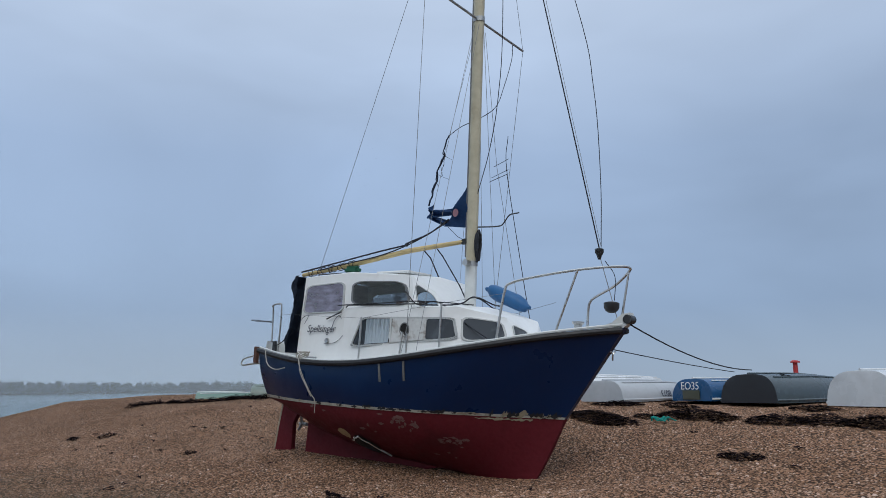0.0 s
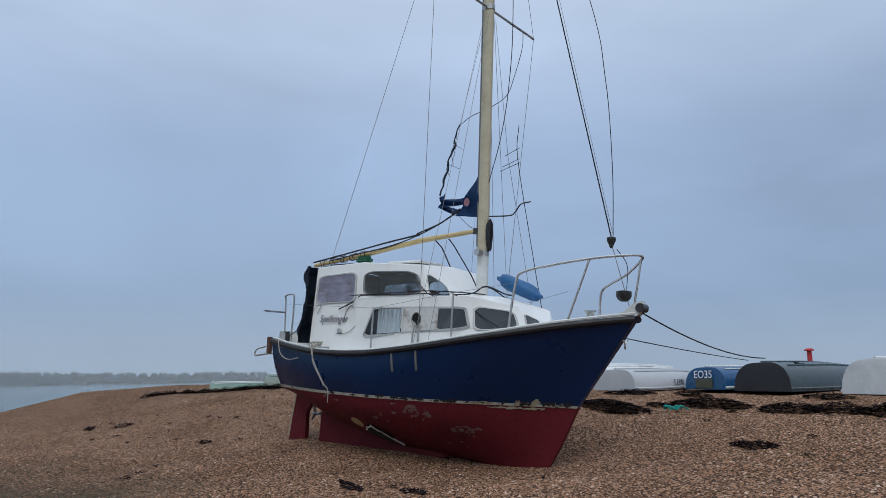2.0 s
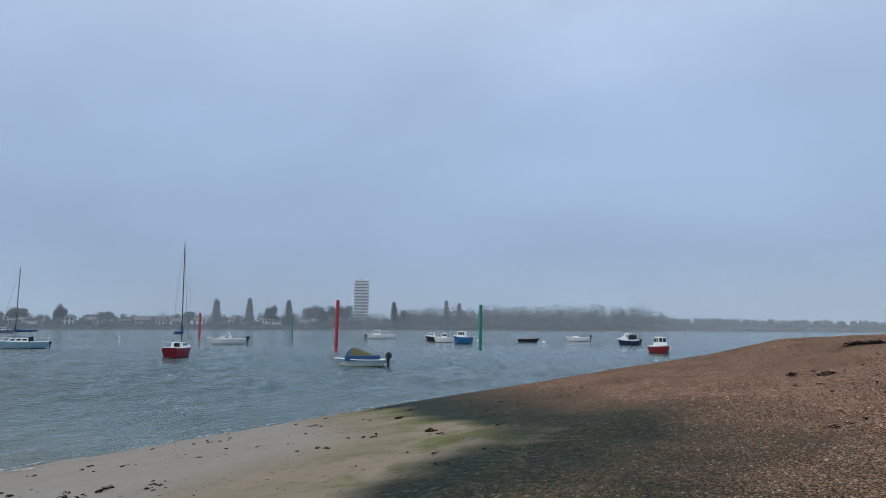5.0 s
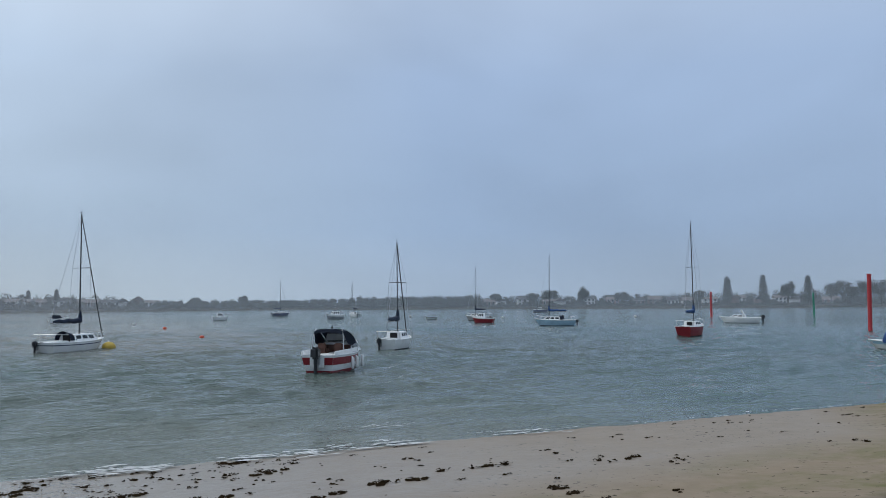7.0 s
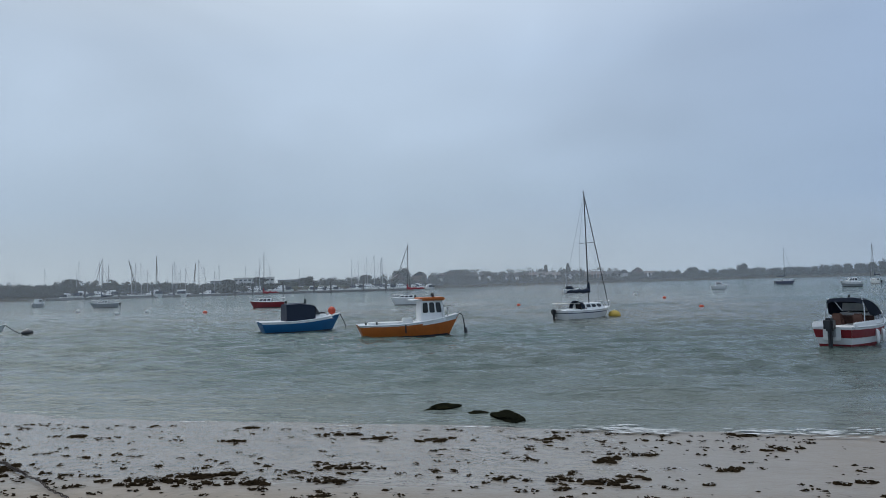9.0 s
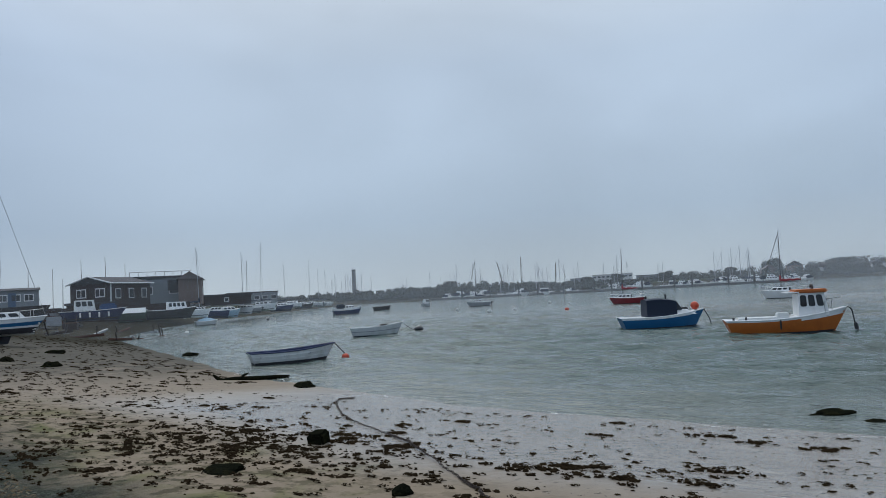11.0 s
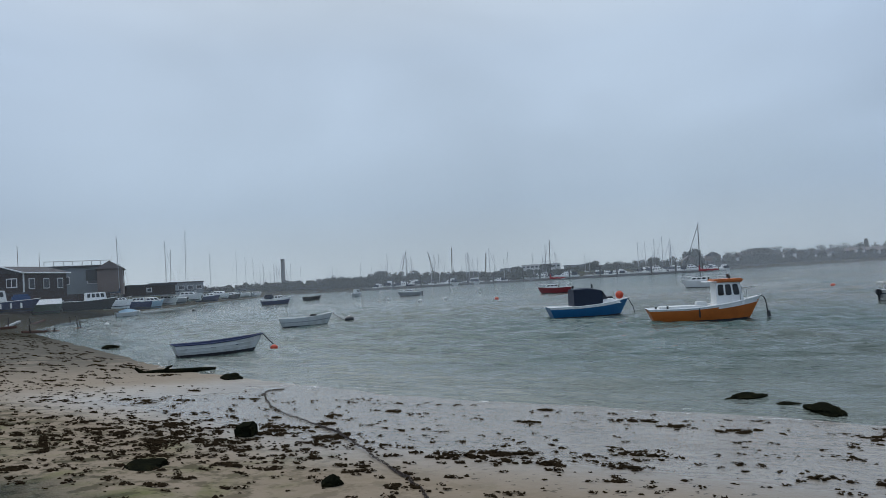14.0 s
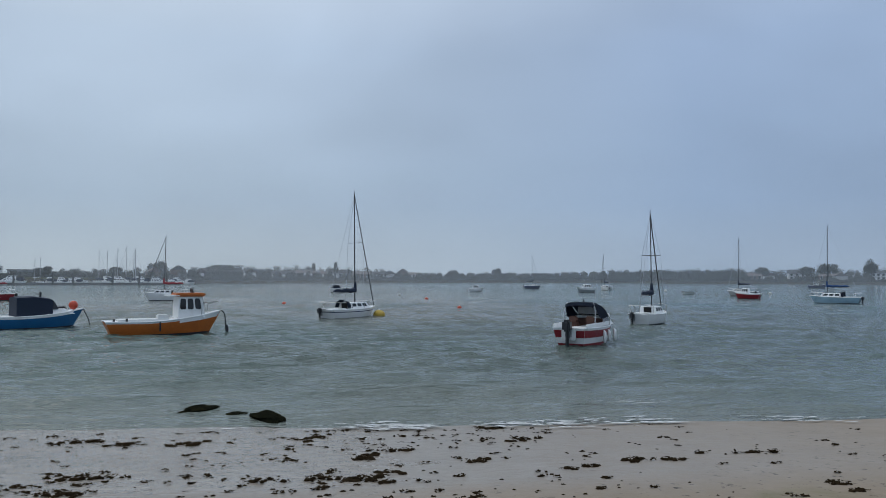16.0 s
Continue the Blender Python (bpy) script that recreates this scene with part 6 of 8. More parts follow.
part("cover", loft([[(x, -0.6 * w, 0.58), (x, 0, 0.58 + h), (x, 0.6 * w, 0.58)] for x, w, h in ((-1.2, 0.9, 0.25), (0, 1.1, 0.55), (1.2, 0.5, 0.25))], close=False), LIGHTBLUE, b, "pale blue canvas cover")
b = craft("motor_boat", 128.4, 161, 40, 2.4, 1.4, 0.7, GREYP, "grey cuddy boat at a mooring")
cabin(b, -0.6, 0.7, 1.1, 0.7, 1.6, WHITE_OLD, TINT)
random.seed(11)
for bearing, dist, r, m, label in ((79.9, 66, 0.2, BUOY_RED, "small red mooring buoy"), (93.5, 78, 0.2, BUOY_RED, "small red mooring buoy"), (82.5, 95, 0.22, BUOY_RED, "small red mooring buoy"),
                                   (117.5, 85, 0.25, BUOY_RED, "small red mooring buoy"), (84.6, 118, 0.25, BUOY_WHITE, "small white mooring buoy"), (121.5, 96, 0.28, BUOY_WHITE, "small white mooring buoy"),
                                   (118.8, 128, 0.3, BUOY_WHITE, "small white mooring buoy"), (126.0, 110, 0.28, BUOY_WHITE, "small white mooring buoy"), (123.5, 92, 0.3, BUOY_WHITE, "small white mooring buoy"),
                                   (146.5, 80, 0.25, BUOY_WHITE, "small white mooring buoy"), (15.2, 118, 0.35, BUOY_WHITE, "small white mooring buoy"), (57.0, 150, 0.3, BUOY_WHITE, "small white mooring buoy"),
                                   (64.2, 170, 0.35, BUOY_WHITE, "small white mooring buoy"), (99.5, 80, 0.25, CHARCOAL, "small dark mooring buoy"), (46.9, 160, 0.3, BUOY_WHITE, "small white mooring buoy"),
                                   (20.3, 130, 0.35, BUOY_WHITE, "small white mooring buoy"), (140.6, 120, 0.28, CHARCOAL, "small dark mooring buoy")):
    buoy("mooring_buoy", bearing, dist, r, m, label)


def channel_post(bearing, dist, top, r, material, label, lean=0.0):
    x, y = polar(bearing, dist)
    ob = thing("channel_post", pose(x, y, 0, 0, lean, bearing), label, "post", "channel posts")
    part("post", tube([(0, 0, -1), (0, 0, top)], r, 10), material, ob)
    part("cap", tube([(0, 0, top), (0, 0, top + 0.08)], r * 1.12, 10), material, ob)
    return ob


RED_POST = mat("red_post_paint", (0.43, 0.032, 0.035), 0.55, grain=0.3, scale=4, stain=0.3)
GREEN_POST = mat("green_post_paint", (0.015, 0.22, 0.13), 0.55, grain=0.3, scale=4, stain=0.3)
channel_post(31.35, 82.8, 5.45, 0.19, RED_POST, "tall red channel post leaning slightly", 1.2)
channel_post(20.15, 91.0, 5.3, 0.21, GREEN_POST, "tall green channel post in the water", 1.0)
channel_post(41.46, 154.6, 5.0, 0.22, RED_POST, "distant red channel post in the water")
channel_post(34.7, 186, 5.0, 0.22, GREEN_POST, "distant green channel post in the water")


# ---------------------------------------------------------------- upturned dinghies on the bank
def gz(x, y):
    return float(ground_z(np.array(x), np.array(y)))


def upturned(name, x, y, heading, L, B, D, material, label, lift=0.0, roll=0.0, runner=None, transom=None):
    ob = thing(name, pose(x, y, gz(x, y) + lift, roll, 0, heading), label, "dinghy", "upturned dinghies")

    def pt(u, v, s):
        w = (0.80 + 0.20 * math.sin(math.pi * min(1, u / 0.9))) if u < 0.45 else max(0.03, 1 - ((u - 0.45) / 0.55) ** 2.2)
        a = v * math.pi / 2
        full = math.cos(a) ** 0.62
        keel = D * (1 - 0.38 * max(0, u - 0.35) ** 1.7)
        return Vector((-L / 2 + L * u * (1 - 0.06 * v * u * u) + 0.05 * v * (1 - u), s * B / 2 * w * full, keel * math.sin(a) ** 0.85 + 0.12 * u ** 3 * (1 - v)))

    nu, nv = 16, 9
    bm = bmesh.new()
    for s in (-1, 1):
        loft([[pt(i / nu, j / nv, s) for j in range(nv + 1)] for i in range(nu + 1)], cap=False, close=False, bm=bm)
    loft([[pt(1, j / nv, s) for j in range(nv + 1)] for s in (-1, 1)], cap=False, close=False, bm=bm)
    bmesh.ops.remove_doubles(bm, verts=bm.verts, dist=0.002)
    part("shell", bm, material, ob)
    bm = loft([[pt(0, j / nv, s) for j in range(nv + 1)] for s in (-1, 1)], cap=False, close=False)
    tr = part("transom", bm, transom or material, ob)
    for s in (-1, 1):
        part("gunwale", tube([pt(i / nu, 0.04, s) for i in range(nu + 1)], 0.022, 6), runner or material, ob)
        part("runner", tube([pt(i / nu, 0.66, s) + Vector((0, 0, 0.008)) for i in range(1, nu - 2)], 0.014, 5), runner or material, ob)
    part("keel_strip", tube([pt(i / nu, 1.0, 1) + Vector((0, 0, 0.01)) for i in range(nu + 1)], 0.02, 6), runner or material, ob)
    return ob, tr


DGREY = paint("slate_grey", (0.055, 0.075, 0.085), 0.24)
DBLUE = paint("dinghy_blue", (0.012, 0.075, 0.19), 0.24)
DWHITE = paint("dinghy_white", (0.62, 0.64, 0.65), 0.24)
DGHOST = paint("dull_white", (0.42, 0.44, 0.46), 0.5)
LETTER = mat("white_lettering", (0.75, 0.76, 0.76), 0.6)
upturned("upturned_dinghy", 11.3, 13.2, -30, 3.0, 1.35, 0.46, DWHITE, "white upturned dinghy on the shingle bank")
o, tr = upturned("upturned_dinghy", 10.75, 11.25, 8, 2.5, 1.3, 0.40, DGHOST, "dull white upturned dinghy with a painted number")
words("painted_number", "8073", 0.17, Matrix.Translation((-0.12, -0.635, 0.20)) @ pose(0, 0, 0, 72, 0, 4) @ pose(0, 0, 0, 0, 0, 180), INK, o)
o, tr = upturned("upturned_dinghy", 11.88, 9.92, -2, 2.3, 1.25, 0.41, DBLUE, "blue upturned dinghy with white painted number", runner=WHITE_OLD)
words("painted_number", "EO35", 0.20, Matrix.Translation((-1.165, 0.02, 0.21)) @ pose(0, 0, 0, 87, 0, -90), LETTER, o)
part("repair_patch", box(0.02, 0.42, 0.17, (-1.16, 0.0, 0.11), 0.004), paint("khaki", (0.07, 0.075, 0.05)), o, "khaki repair patch")
# Black transom colour stands in for the shade in its recess.
o, tr = upturned("upturned_dinghy", 12.1, 8.75, 2, 2.75, 1.4, 0.49, DGREY, "slate grey upturned dinghy topped with dry weed", transom=BLACKP)
o, tr = upturned("upturned_dinghy", 12.15, 6.55, -6, 2.9, 1.45, 0.53, DWHITE, "large white upturned dinghy with mossy rim")
upturned("upturned_dinghy", 5.0, 22.6, -12, 1.9, 1.05, 0.28, paint("sea_green", (0.13, 0.22, 0.18)), "pale green upturned dinghy on the bank", lift=-0.13, runner=WHITE_OLD, transom=WHITE_OLD)
upturned("upturned_dinghy", 6.6, 22.2, -18, 2.0, 1.2, 0.34, paint("dull_green", (0.16, 0.20, 0.17)), "dull green upturned dinghy on the bank", transom=BLACKP)
upturned("upturned_dinghy", 7.9, 21.6, -18, 2.0, 1.2, 0.36, DGHOST, "grey upturned dinghy on the bank", transom=BLACKP)
upturned("upturned_dinghy", 12.3, 15.2, 20, 2.2, 1.0, 0.62, REDP, "red upturned kayak-like dinghy on the bank")
x, y = polar(-54.2, 30)
p = thing("red_pillar", pose(x, y, gz(x, y)), "red painted metal pillar on the shingle bank", "pillar")
part("shaft", tube([(0, 0, 0), (0, 0, 0.95)], 0.085, 12, taper=(1.15, 0.95)), RED_POST, p)
part("head", tube([(0, 0, 0.95), (0, 0, 0.99), (0, 0, 1.04)], 0.17, 12, taper=(1, 1, 0.5)), RED_POST, p)

# lines from the bow to the bank
bow_point = yacht.matrix_basis @ Vector((6.0, 0.02, 1.16))
l = thing("mooring_line", Matrix(), "dark mooring line from the bow to the dinghies", "rope")
part("rope", tube(sag(bow_point, (11.5, 9.2, 2.93), 0.13, 14), 0.010, 5), ROPE_DARK, l)
l = thing("mooring_line", Matrix(), "thin dark line stretched along the bank", "rope")
part("rope", tube(sag(yacht.matrix_basis @ Vector((5.5, 0.28, 0.9)), (11.4, 9.5, 2.90), 0.02, 12), 0.007, 5), ROPE_DARK, l)


# ---------------------------------------------------------------- weed, stones and pebbles
def fast_mesh(name, co, faces, material):
    me = bpy.data.meshes.new(name)
    me.vertices.add(len(co))
    me.vertices.foreach_set("co", np.asarray(co, np.float32).ravel())
    k = faces.shape[1]
    me.loops.add(faces.size)
    me.loops.foreach_set("vertex_index", faces.astype(np.int32).ravel())
    me.polygons.add(len(faces))
    me.polygons.foreach_set("loop_start", np.arange(0, faces.size, k, dtype=np.int32))
    me.polygons.foreach_set("use_smooth", np.ones(len(faces), bool))
    me.update()
    me.validate()
    me.materials.append(material)
    return me


WEED = mat("bladder_wrack", (0.020, 0.014, 0.008), 0.8, grain=0.4, scale=30, random_tint=0.5)
WEED.node_tree.nodes["Principled BSDF"].inputs["Specular IOR Level"].default_value = 0.0
WRACK = mat("dry_wrack", (0.018, 0.013, 0.014), 0.9, grain=0.5, scale=30, random_tint=0.6)
WRACK.node_tree.nodes["Principled BSDF"].inputs["Specular IOR Level"].default_value = 0.0


def ribbons(clumps, rng, per_area=140, width=0.022, heap=0.05):
    """Weed strands: clumps are rows of x, y, radius across shore, radius along shore, height."""
    cos, faces, base = [], [], 0
    for x, y, ra, rb, h in clumps:
        n = int(max(9, min(900, per_area * ra * rb * 4)))
        t = rng.uniform(0, 2 * np.pi, n)
        rr = np.sqrt(rng.uniform(0, 1, n))
        px, py = x + ra * rr * np.cos(t), y + rb * rr * np.sin(t)
        pz = np.maximum(ground_z(px, py) + lumps(px, py) * np.clip(beach_run(px, py) / 14, 0, 1), -0.05) + 0.004 + h * (1 - rr ** 1.5) * rng.uniform(0.3, 1, n)
        a = rng.uniform(0, 2 * np.pi, n) if rb < 0.12 else rng.normal(np.pi / 2, 1.1, n)
        L = rng.uniform(0.03, 0.13, n) * min(1.0, 0.25 + rb * 5) * (0.6 + min(1.0, rb * 1.6))
        w = width * rng.uniform(0.5, 1.8, n)
        bend = rng.normal(0, 0.6, n)
        for k in range(4):
            f = k / 3 - 0.5
            ang = a + bend * f
            cx, cy = px + np.cos(ang) * L * f, py + np.sin(ang) * L * f
            cz = pz + rng.uniform(0, 0.012, n) + heap * 0.12 * np.abs(f)
            ww = w * (1.0 if k in (1, 2) else 0.45)
            cos.append(np.stack([cx - np.sin(ang) * ww, cy + np.cos(ang) * ww, cz + rng.uniform(-0.006, 0.01, n)], -1))
            cos.append(np.stack([cx + np.sin(ang) * ww, cy - np.cos(ang) * ww, cz], -1))
        i = np.arange(n)
        for k in range(3):
            o = base + k * 2 * n
            faces.append(np.stack([o + i, o + n + i, o + 3 * n + i, o + 2 * n + i], -1))
        base += 8 * n
    return np.concatenate(cos), np.concatenate(faces)


rng = np.random.default_rng(21)
clumps = []
count = 0
while count < 3300:
    x, y = rng.uniform(-13.2, -3.4), rng.uniform(-44, 21)
    s = beach_run(x, y)
    if s < 0.25:
        continue
    field = math.sin(y * 0.31 + 1.1) * math.sin(x * 0.9 + y * 0.12) + 0.6 * math.sin(y * 0.83 + x * 1.7)
    dense = 0.22 + 0.35 * (field > 0.2) + 0.5 * (s > 4.6 and y < 1.5) * (0.4 + 0.6 * (field > -0.2))
    dense *= 0.15 if y > 6 else 0.4 if (y > 4 or y < -20) else 1
    if rng.uniform() > dense:
        continue
    count += 1
    size = rng.uniform()
    if size < 0.72:
        r = rng.uniform(0.010, 0.045)
        clumps.append((x, y, r, r * rng.uniform(1, 2.2), 0.008))
    else:
        big = size > 0.965
        for j in range(rng.integers(2, 5 if big else 4)):
            r = rng.uniform(0.06, 0.15) if big else rng.uniform(0.02, 0.065)
            clumps.append((x + rng.normal(0, 0.12), y + rng.normal(0, 0.13 if big else 0.05), r * 0.8, r * rng.uniform(0.7, 1.4), 0.02 if big else 0.010))
for k in range(650):
    x, y = rng.normal(-6.9, 1.3), rng.normal(-9.6, 2.3)
    r = rng.uniform(0.02, 0.07)
    clumps.append((x, y, r, r * rng.uniform(1.0, 2.0), 0.02))
for k in range(900):
    y = -20 - 40 * rng.uniform() ** 1.2
    s = rng.uniform(0.8, 13)
    r = rng.uniform(0.04, 0.16)
    clumps.append((float(waterline(y)) + s, y, r * 0.5, r * 1.6, 0.04))
for x, y, r in ((-7.7, -4.1, 0.42), (-7.75, -3.5, 0.36), (-8.0, -2.6, 0.36), (-7.8, -4.8, 0.3), (-9.0, -2.7, 0.2), (-8.5, -0.3, 0.3), (-8.4, 0.5, 0.26), (-10.5, 0.9, 0.22), (-13.0, -5.4, 0.3), (-12.3, -3.9, 0.35), (-8.25, -4.1, 0.4), (-9.2, 5.5, 0.3), (-8.4, 7.6, 0.5), (-11.3, 3.0, 0.3), (-8.9, 4.2, 0.25), (-6.0, -11.0, 0.6), (-6.6, -9.0, 0.5)):
    for j in range(6):
        q = rng.uniform(0.04, 0.12)
        clumps.append((x + rng.normal(0, r * 0.3), y + rng.normal(0, r), q * 0.6, q * rng.uniform(0.8, 2.0), 0.05))


def tufts(clumps, rng, density):
    """Low ragged cushions of weed heaped in each clump."""
    m = 9
    cos, faces, base = [], [], 0
    for x, y, ra, rb, h in clumps:
        n = int(np.clip(density * ra * rb * 4, 1, 26))
        t = rng.uniform(0, 2 * np.pi, n)
        rr = np.sqrt(rng.uniform(0, 1, n))
        px, py = x + ra * rr * np.cos(t), y + rb * rr * np.sin(t)
        pz = np.maximum(ground_z(px, py) + lumps(px, py) * np.clip(beach_run(px, py) / 14, 0, 1), -0.05)
        r = rng.uniform(0.25, 0.6, n) * min(ra, 0.06) + 0.007
        a = np.linspace(0, 2 * np.pi, m, endpoint=False)[None] + rng.uniform(0, 1, (n, 1))
        rad = r[:, None] * rng.uniform(0.3, 1.5, (n, m))
        rim = np.stack([px[:, None] + rad * np.cos(a) * 0.8, py[:, None] + rad * np.sin(a) * 1.25, np.repeat((pz + 0.002)[:, None], m, 1)], -1)
        mid = np.stack([px[:, None] + rad * np.cos(a) * 0.5, py[:, None] + rad * np.sin(a) * 0.75, (pz + h * 0.2)[:, None] + r[:, None] * rng.uniform(0.1, 0.7, (n, m))], -1)
        top = np.stack([px, py, pz + h * 0.2 + r * 0.3], -1)[:, None]
        cos.append(np.concatenate([rim, mid, top], 1).reshape(-1, 3))
        i = np.arange(m)
        j = (i + 1) % m
        tri = np.concatenate([np.stack([i, j, m + j], -1), np.stack([i, m + j, m + i], -1), np.stack([m + i, m + j, np.full(m, 2 * m)], -1)])
        faces.append((tri[None] + base + (np.arange(n) * (2 * m + 1))[:, None, None]).reshape(-1, 3))
        base += n * (2 * m + 1)
    return np.concatenate(cos), np.concatenate(faces)


co, faces = tufts(clumps, rng, 170)
tagged(new("seaweed", fast_mesh("seaweed", co, faces, WEED)), "scattered dark brown seaweed on wet sand", "seaweed", kind="stuff")
co, faces = ribbons([c for c in clumps if c[3] > 0.05], rng, 260, 0.009)
tagged(new("seaweed_strands", fast_mesh("seaweed_strands", co, faces, WEED)), "loose dark strands of seaweed on wet sand", "seaweed", kind="stuff")
heaps = [(8.1, 9.45, 0.35, 0.75, 0.12), (9.3, 10.4, 0.25, 0.6, 0.10), (9.05, 8.35, 0.32, 0.75, 0.13), (9.2, 7.0, 0.3, 0.5, 0.12), (9.35, 6.4, 0.28, 0.45, 0.13), (9.5, 5.75, 0.3, 0.45, 0.13), (9.7, 9.3, 0.2, 0.4, 0.08),
         (8.7, 9.0, 0.15, 0.35, 0.06), (10.3, 7.2, 0.2, 0.4, 0.07), (1.31, 16.93, 0.18, 0.2, 0.08), (0.71, 17.6, 0.12, 0.25, 0.04), (2.31, 13.2, 0.1, 0.2, 0.04), (7.3, 6.1, 0.2, 0.3, 0.04), (3.0, 8.0, 0.08, 0.3, 0.03), (3.4, 7.2, 0.08, 0.28, 0.03)]
for k in range(26):
    t = k / 25
    heaps.append((2.2 + 3.6 * t + rng.uniform(-0.2, 0.2), 21.6 - 0.6 * t + rng.uniform(-0.2, 0.2), 0.22, 0.25, 0.12))
for k in range(60):
    x, y = rng.uniform(0.5, 9.5), rng.uniform(4, 18)
    heaps.append((x, y, rng.uniform(0.02, 0.08), rng.uniform(0.03, 0.12), 0.02))
co, faces = ribbons(heaps, rng, 520, 0.014)
tagged(new("dry_wrack", fast_mesh("dry_wrack", co, faces, WRACK)), "dry dark wrack lines on brown shingle", "seaweed", kind="stuff")
co, faces = ribbons([(11.25, 8.78, 0.16, 0.30, 0.07), (11.3, 8.45, 0.10, 0.16, 0.05), (11.55, 8.9, 0.12, 0.12, 0.04)], rng, 900, 0.012)
co[:, 2] += 0.47
tagged(new("caught_weed", fast_mesh("caught_weed", co, faces, WRACK)), "dry weed caught over the slate grey dinghy", "seaweed", kind="stuff")


def boulder(name, x, y, z, sx, sy, sz, label, material, seed, category="rock", cut=0.0):
    ob_bm = bmesh.new()
    bmesh.ops.create_icosphere(ob_bm, subdivisions=4, radius=1)
    for v in ob_bm.verts:
        n = noise.noise(v.co * 1.3 + Vector((seed, 0, 0))) * 0.35 + noise.noise(v.co * 4 + Vector((0, seed, 0))) * 0.13 + noise.noise(v.co * 11) * 0.06
        v.co *= 1 + n
        v.co = Vector((v.co.x * sx, v.co.y * sy, max(v.co.z, -0.5) * sz))
    ob = link_mesh(name, ob_bm, material)
    ob.matrix_basis = pose(x, y, z, 0, 0, seed * 40)
    return tagged(ob, label, category)


WETROCK = mat("weedy_rock", (0.010, 0.011, 0.007), 0.7, grain=0.6, scale=14, bump=0.05, stain=0.6, stain_scale=7, stain_colour=(0.034, 0.030, 0.012))
WETROCK.node_tree.nodes["Principled BSDF"].inputs["Specular IOR Level"].default_value = 0.0
boulder("rock", -15.6, -2.64, -0.02, 0.22, 0.42, 0.11, "black weed-covered rock awash at the water's edge", WETROCK, 1)
boulder("rock", -14.5, -1.15, -0.02, 0.26, 0.50, 0.14, "black weed-covered rock awash at the water's edge", WETROCK, 3)
boulder("rock", -14.9, -1.8, -0.03, 0.2, 0.3, 0.08, "low black rock awash between larger rocks", WETROCK, 5)
boulder("weed_mound", -5.43, -7.62, 0.70, 0.24, 0.30, 0.075, "rounded mound of dark weed on sand", WETROCK, 7, "seaweed")
boulder("weed_mound", -15.7, -17.5, 0.03, 0.3, 0.5, 0.14, "low dark weed mound at the waterline", WETROCK, 8, "seaweed")
boulder("stone", -3.62, -9.92, 0.88, 0.12, 0.14, 0.09, "dark wet stone on shingle", WETROCK, 9)
boulder("stone", -5.78, -5.03, 0.68, 0.09, 0.11, 0.08, "dark wet stone on sand", WETROCK, 11)
for k in range(4):
    x, y = -18.0 + rng.uniform(-6, 6), -30 - 3 * k
    boulder("stone", x, y, max(0.02, gz(x, y)), 0.3, 0.5, 0.18, "dark weedy stone on the muddy foreshore", WETROCK, 12 + k)
b = box(0.34, 0.26, 0.22, (0, 0, 0.1), 0.04)
for v in b.verts:
    v.co += Vector((noise.noise(v.co * 9), noise.noise(v.co * 9 + Vector((5, 0, 0))), 0)) * 0.03
ob = link_mesh("stone_block", b, WETROCK)
ob.matrix_basis = pose(-7.91, -8.54, 0.46, 3, 4, 25)
tagged(ob, "small weedy stone block on the sand", "stone")
log = thing("driftwood_log", pose(-16.2, -21.2, 0.04, 0, 0, 146), "dark waterlogged driftwood log with a raised stump", "driftwood")
part("trunk", tube(smooth_path([(-0.8, 0, 0.05), (-0.3, 0.05, 0.08), (0.4, 0, 0.05), (1.1, 0.14, 0.01), (1.6, 0.05, -0.02)]), 0.075, 9, taper=None), WETROCK, log)
part("stump", tube([(-0.7, 0, 0.05), (-0.86, 0.02, 0.16), (-1.0, 0.0, 0.28)], 0.08, 8, taper=(1, 0.8, 0.5)), WETROCK, log)
part("stump", tube([(-0.1, 0, 0.08), (0.05, 0.04, 0.20), (0.18, 0.0, 0.24)], 0.06, 8, taper=(1, 0.8, 0.4)), WETROCK, log)
chain = thing("mooring_chain", Matrix(), "rusty dark mooring chain lying across wet sand", "chain")
path = smooth_path([(-13.9, -13.6, 0.1), (-13.1, -13.42, 0.14), (-11.4, -11.6, 0.24), (-10.4, -10.28, 0.31), (-9.39, -8.56, 0.38), (-9.0, -7.9, 0.41), (-8.74, -7.42, 0.43), (-8.5, -7.15, 0.44), (-7.88, -6.35, 0.5), (-6.74, -4.98, 0.6), (-6.34, -4.45, 0.64), (-5.6, -3.7, 0.7)], 16)
bm = bmesh.new()
link = []
for i in range(len(path) - 1):
    a, c = path[i], path[i + 1]
    n = max(1, int((c - a).length / 0.075))
    for k in range(n):
        link.append((a.lerp(c, k / n), c - a))
for i, (p, d) in enumerate(link):
    d = d.normalized()
    side = Vector((-d.y, d.x, 0)) if i % 2 else Vector((0, 0, 1))
    z = gz(p.x, p.y) + 0.022
    c = Vector((p.x + 0.012 * math.sin(i * 0.7), p.y + 0.012 * math.sin(i * 0.5), z))
    tube([c + d * 0.05 * math.cos(a) + side * 0.017 * math.sin(a) for a in (2 * math.pi * j / 8 for j in range(9))], 0.006, 4, bm)
part("chain_run", bm, mat("rusty_chain", (0.03, 0.018, 0.012), 0.8, grain=0.6, scale=40), chain)
bm = bmesh.new()
rr = random.Random(3)
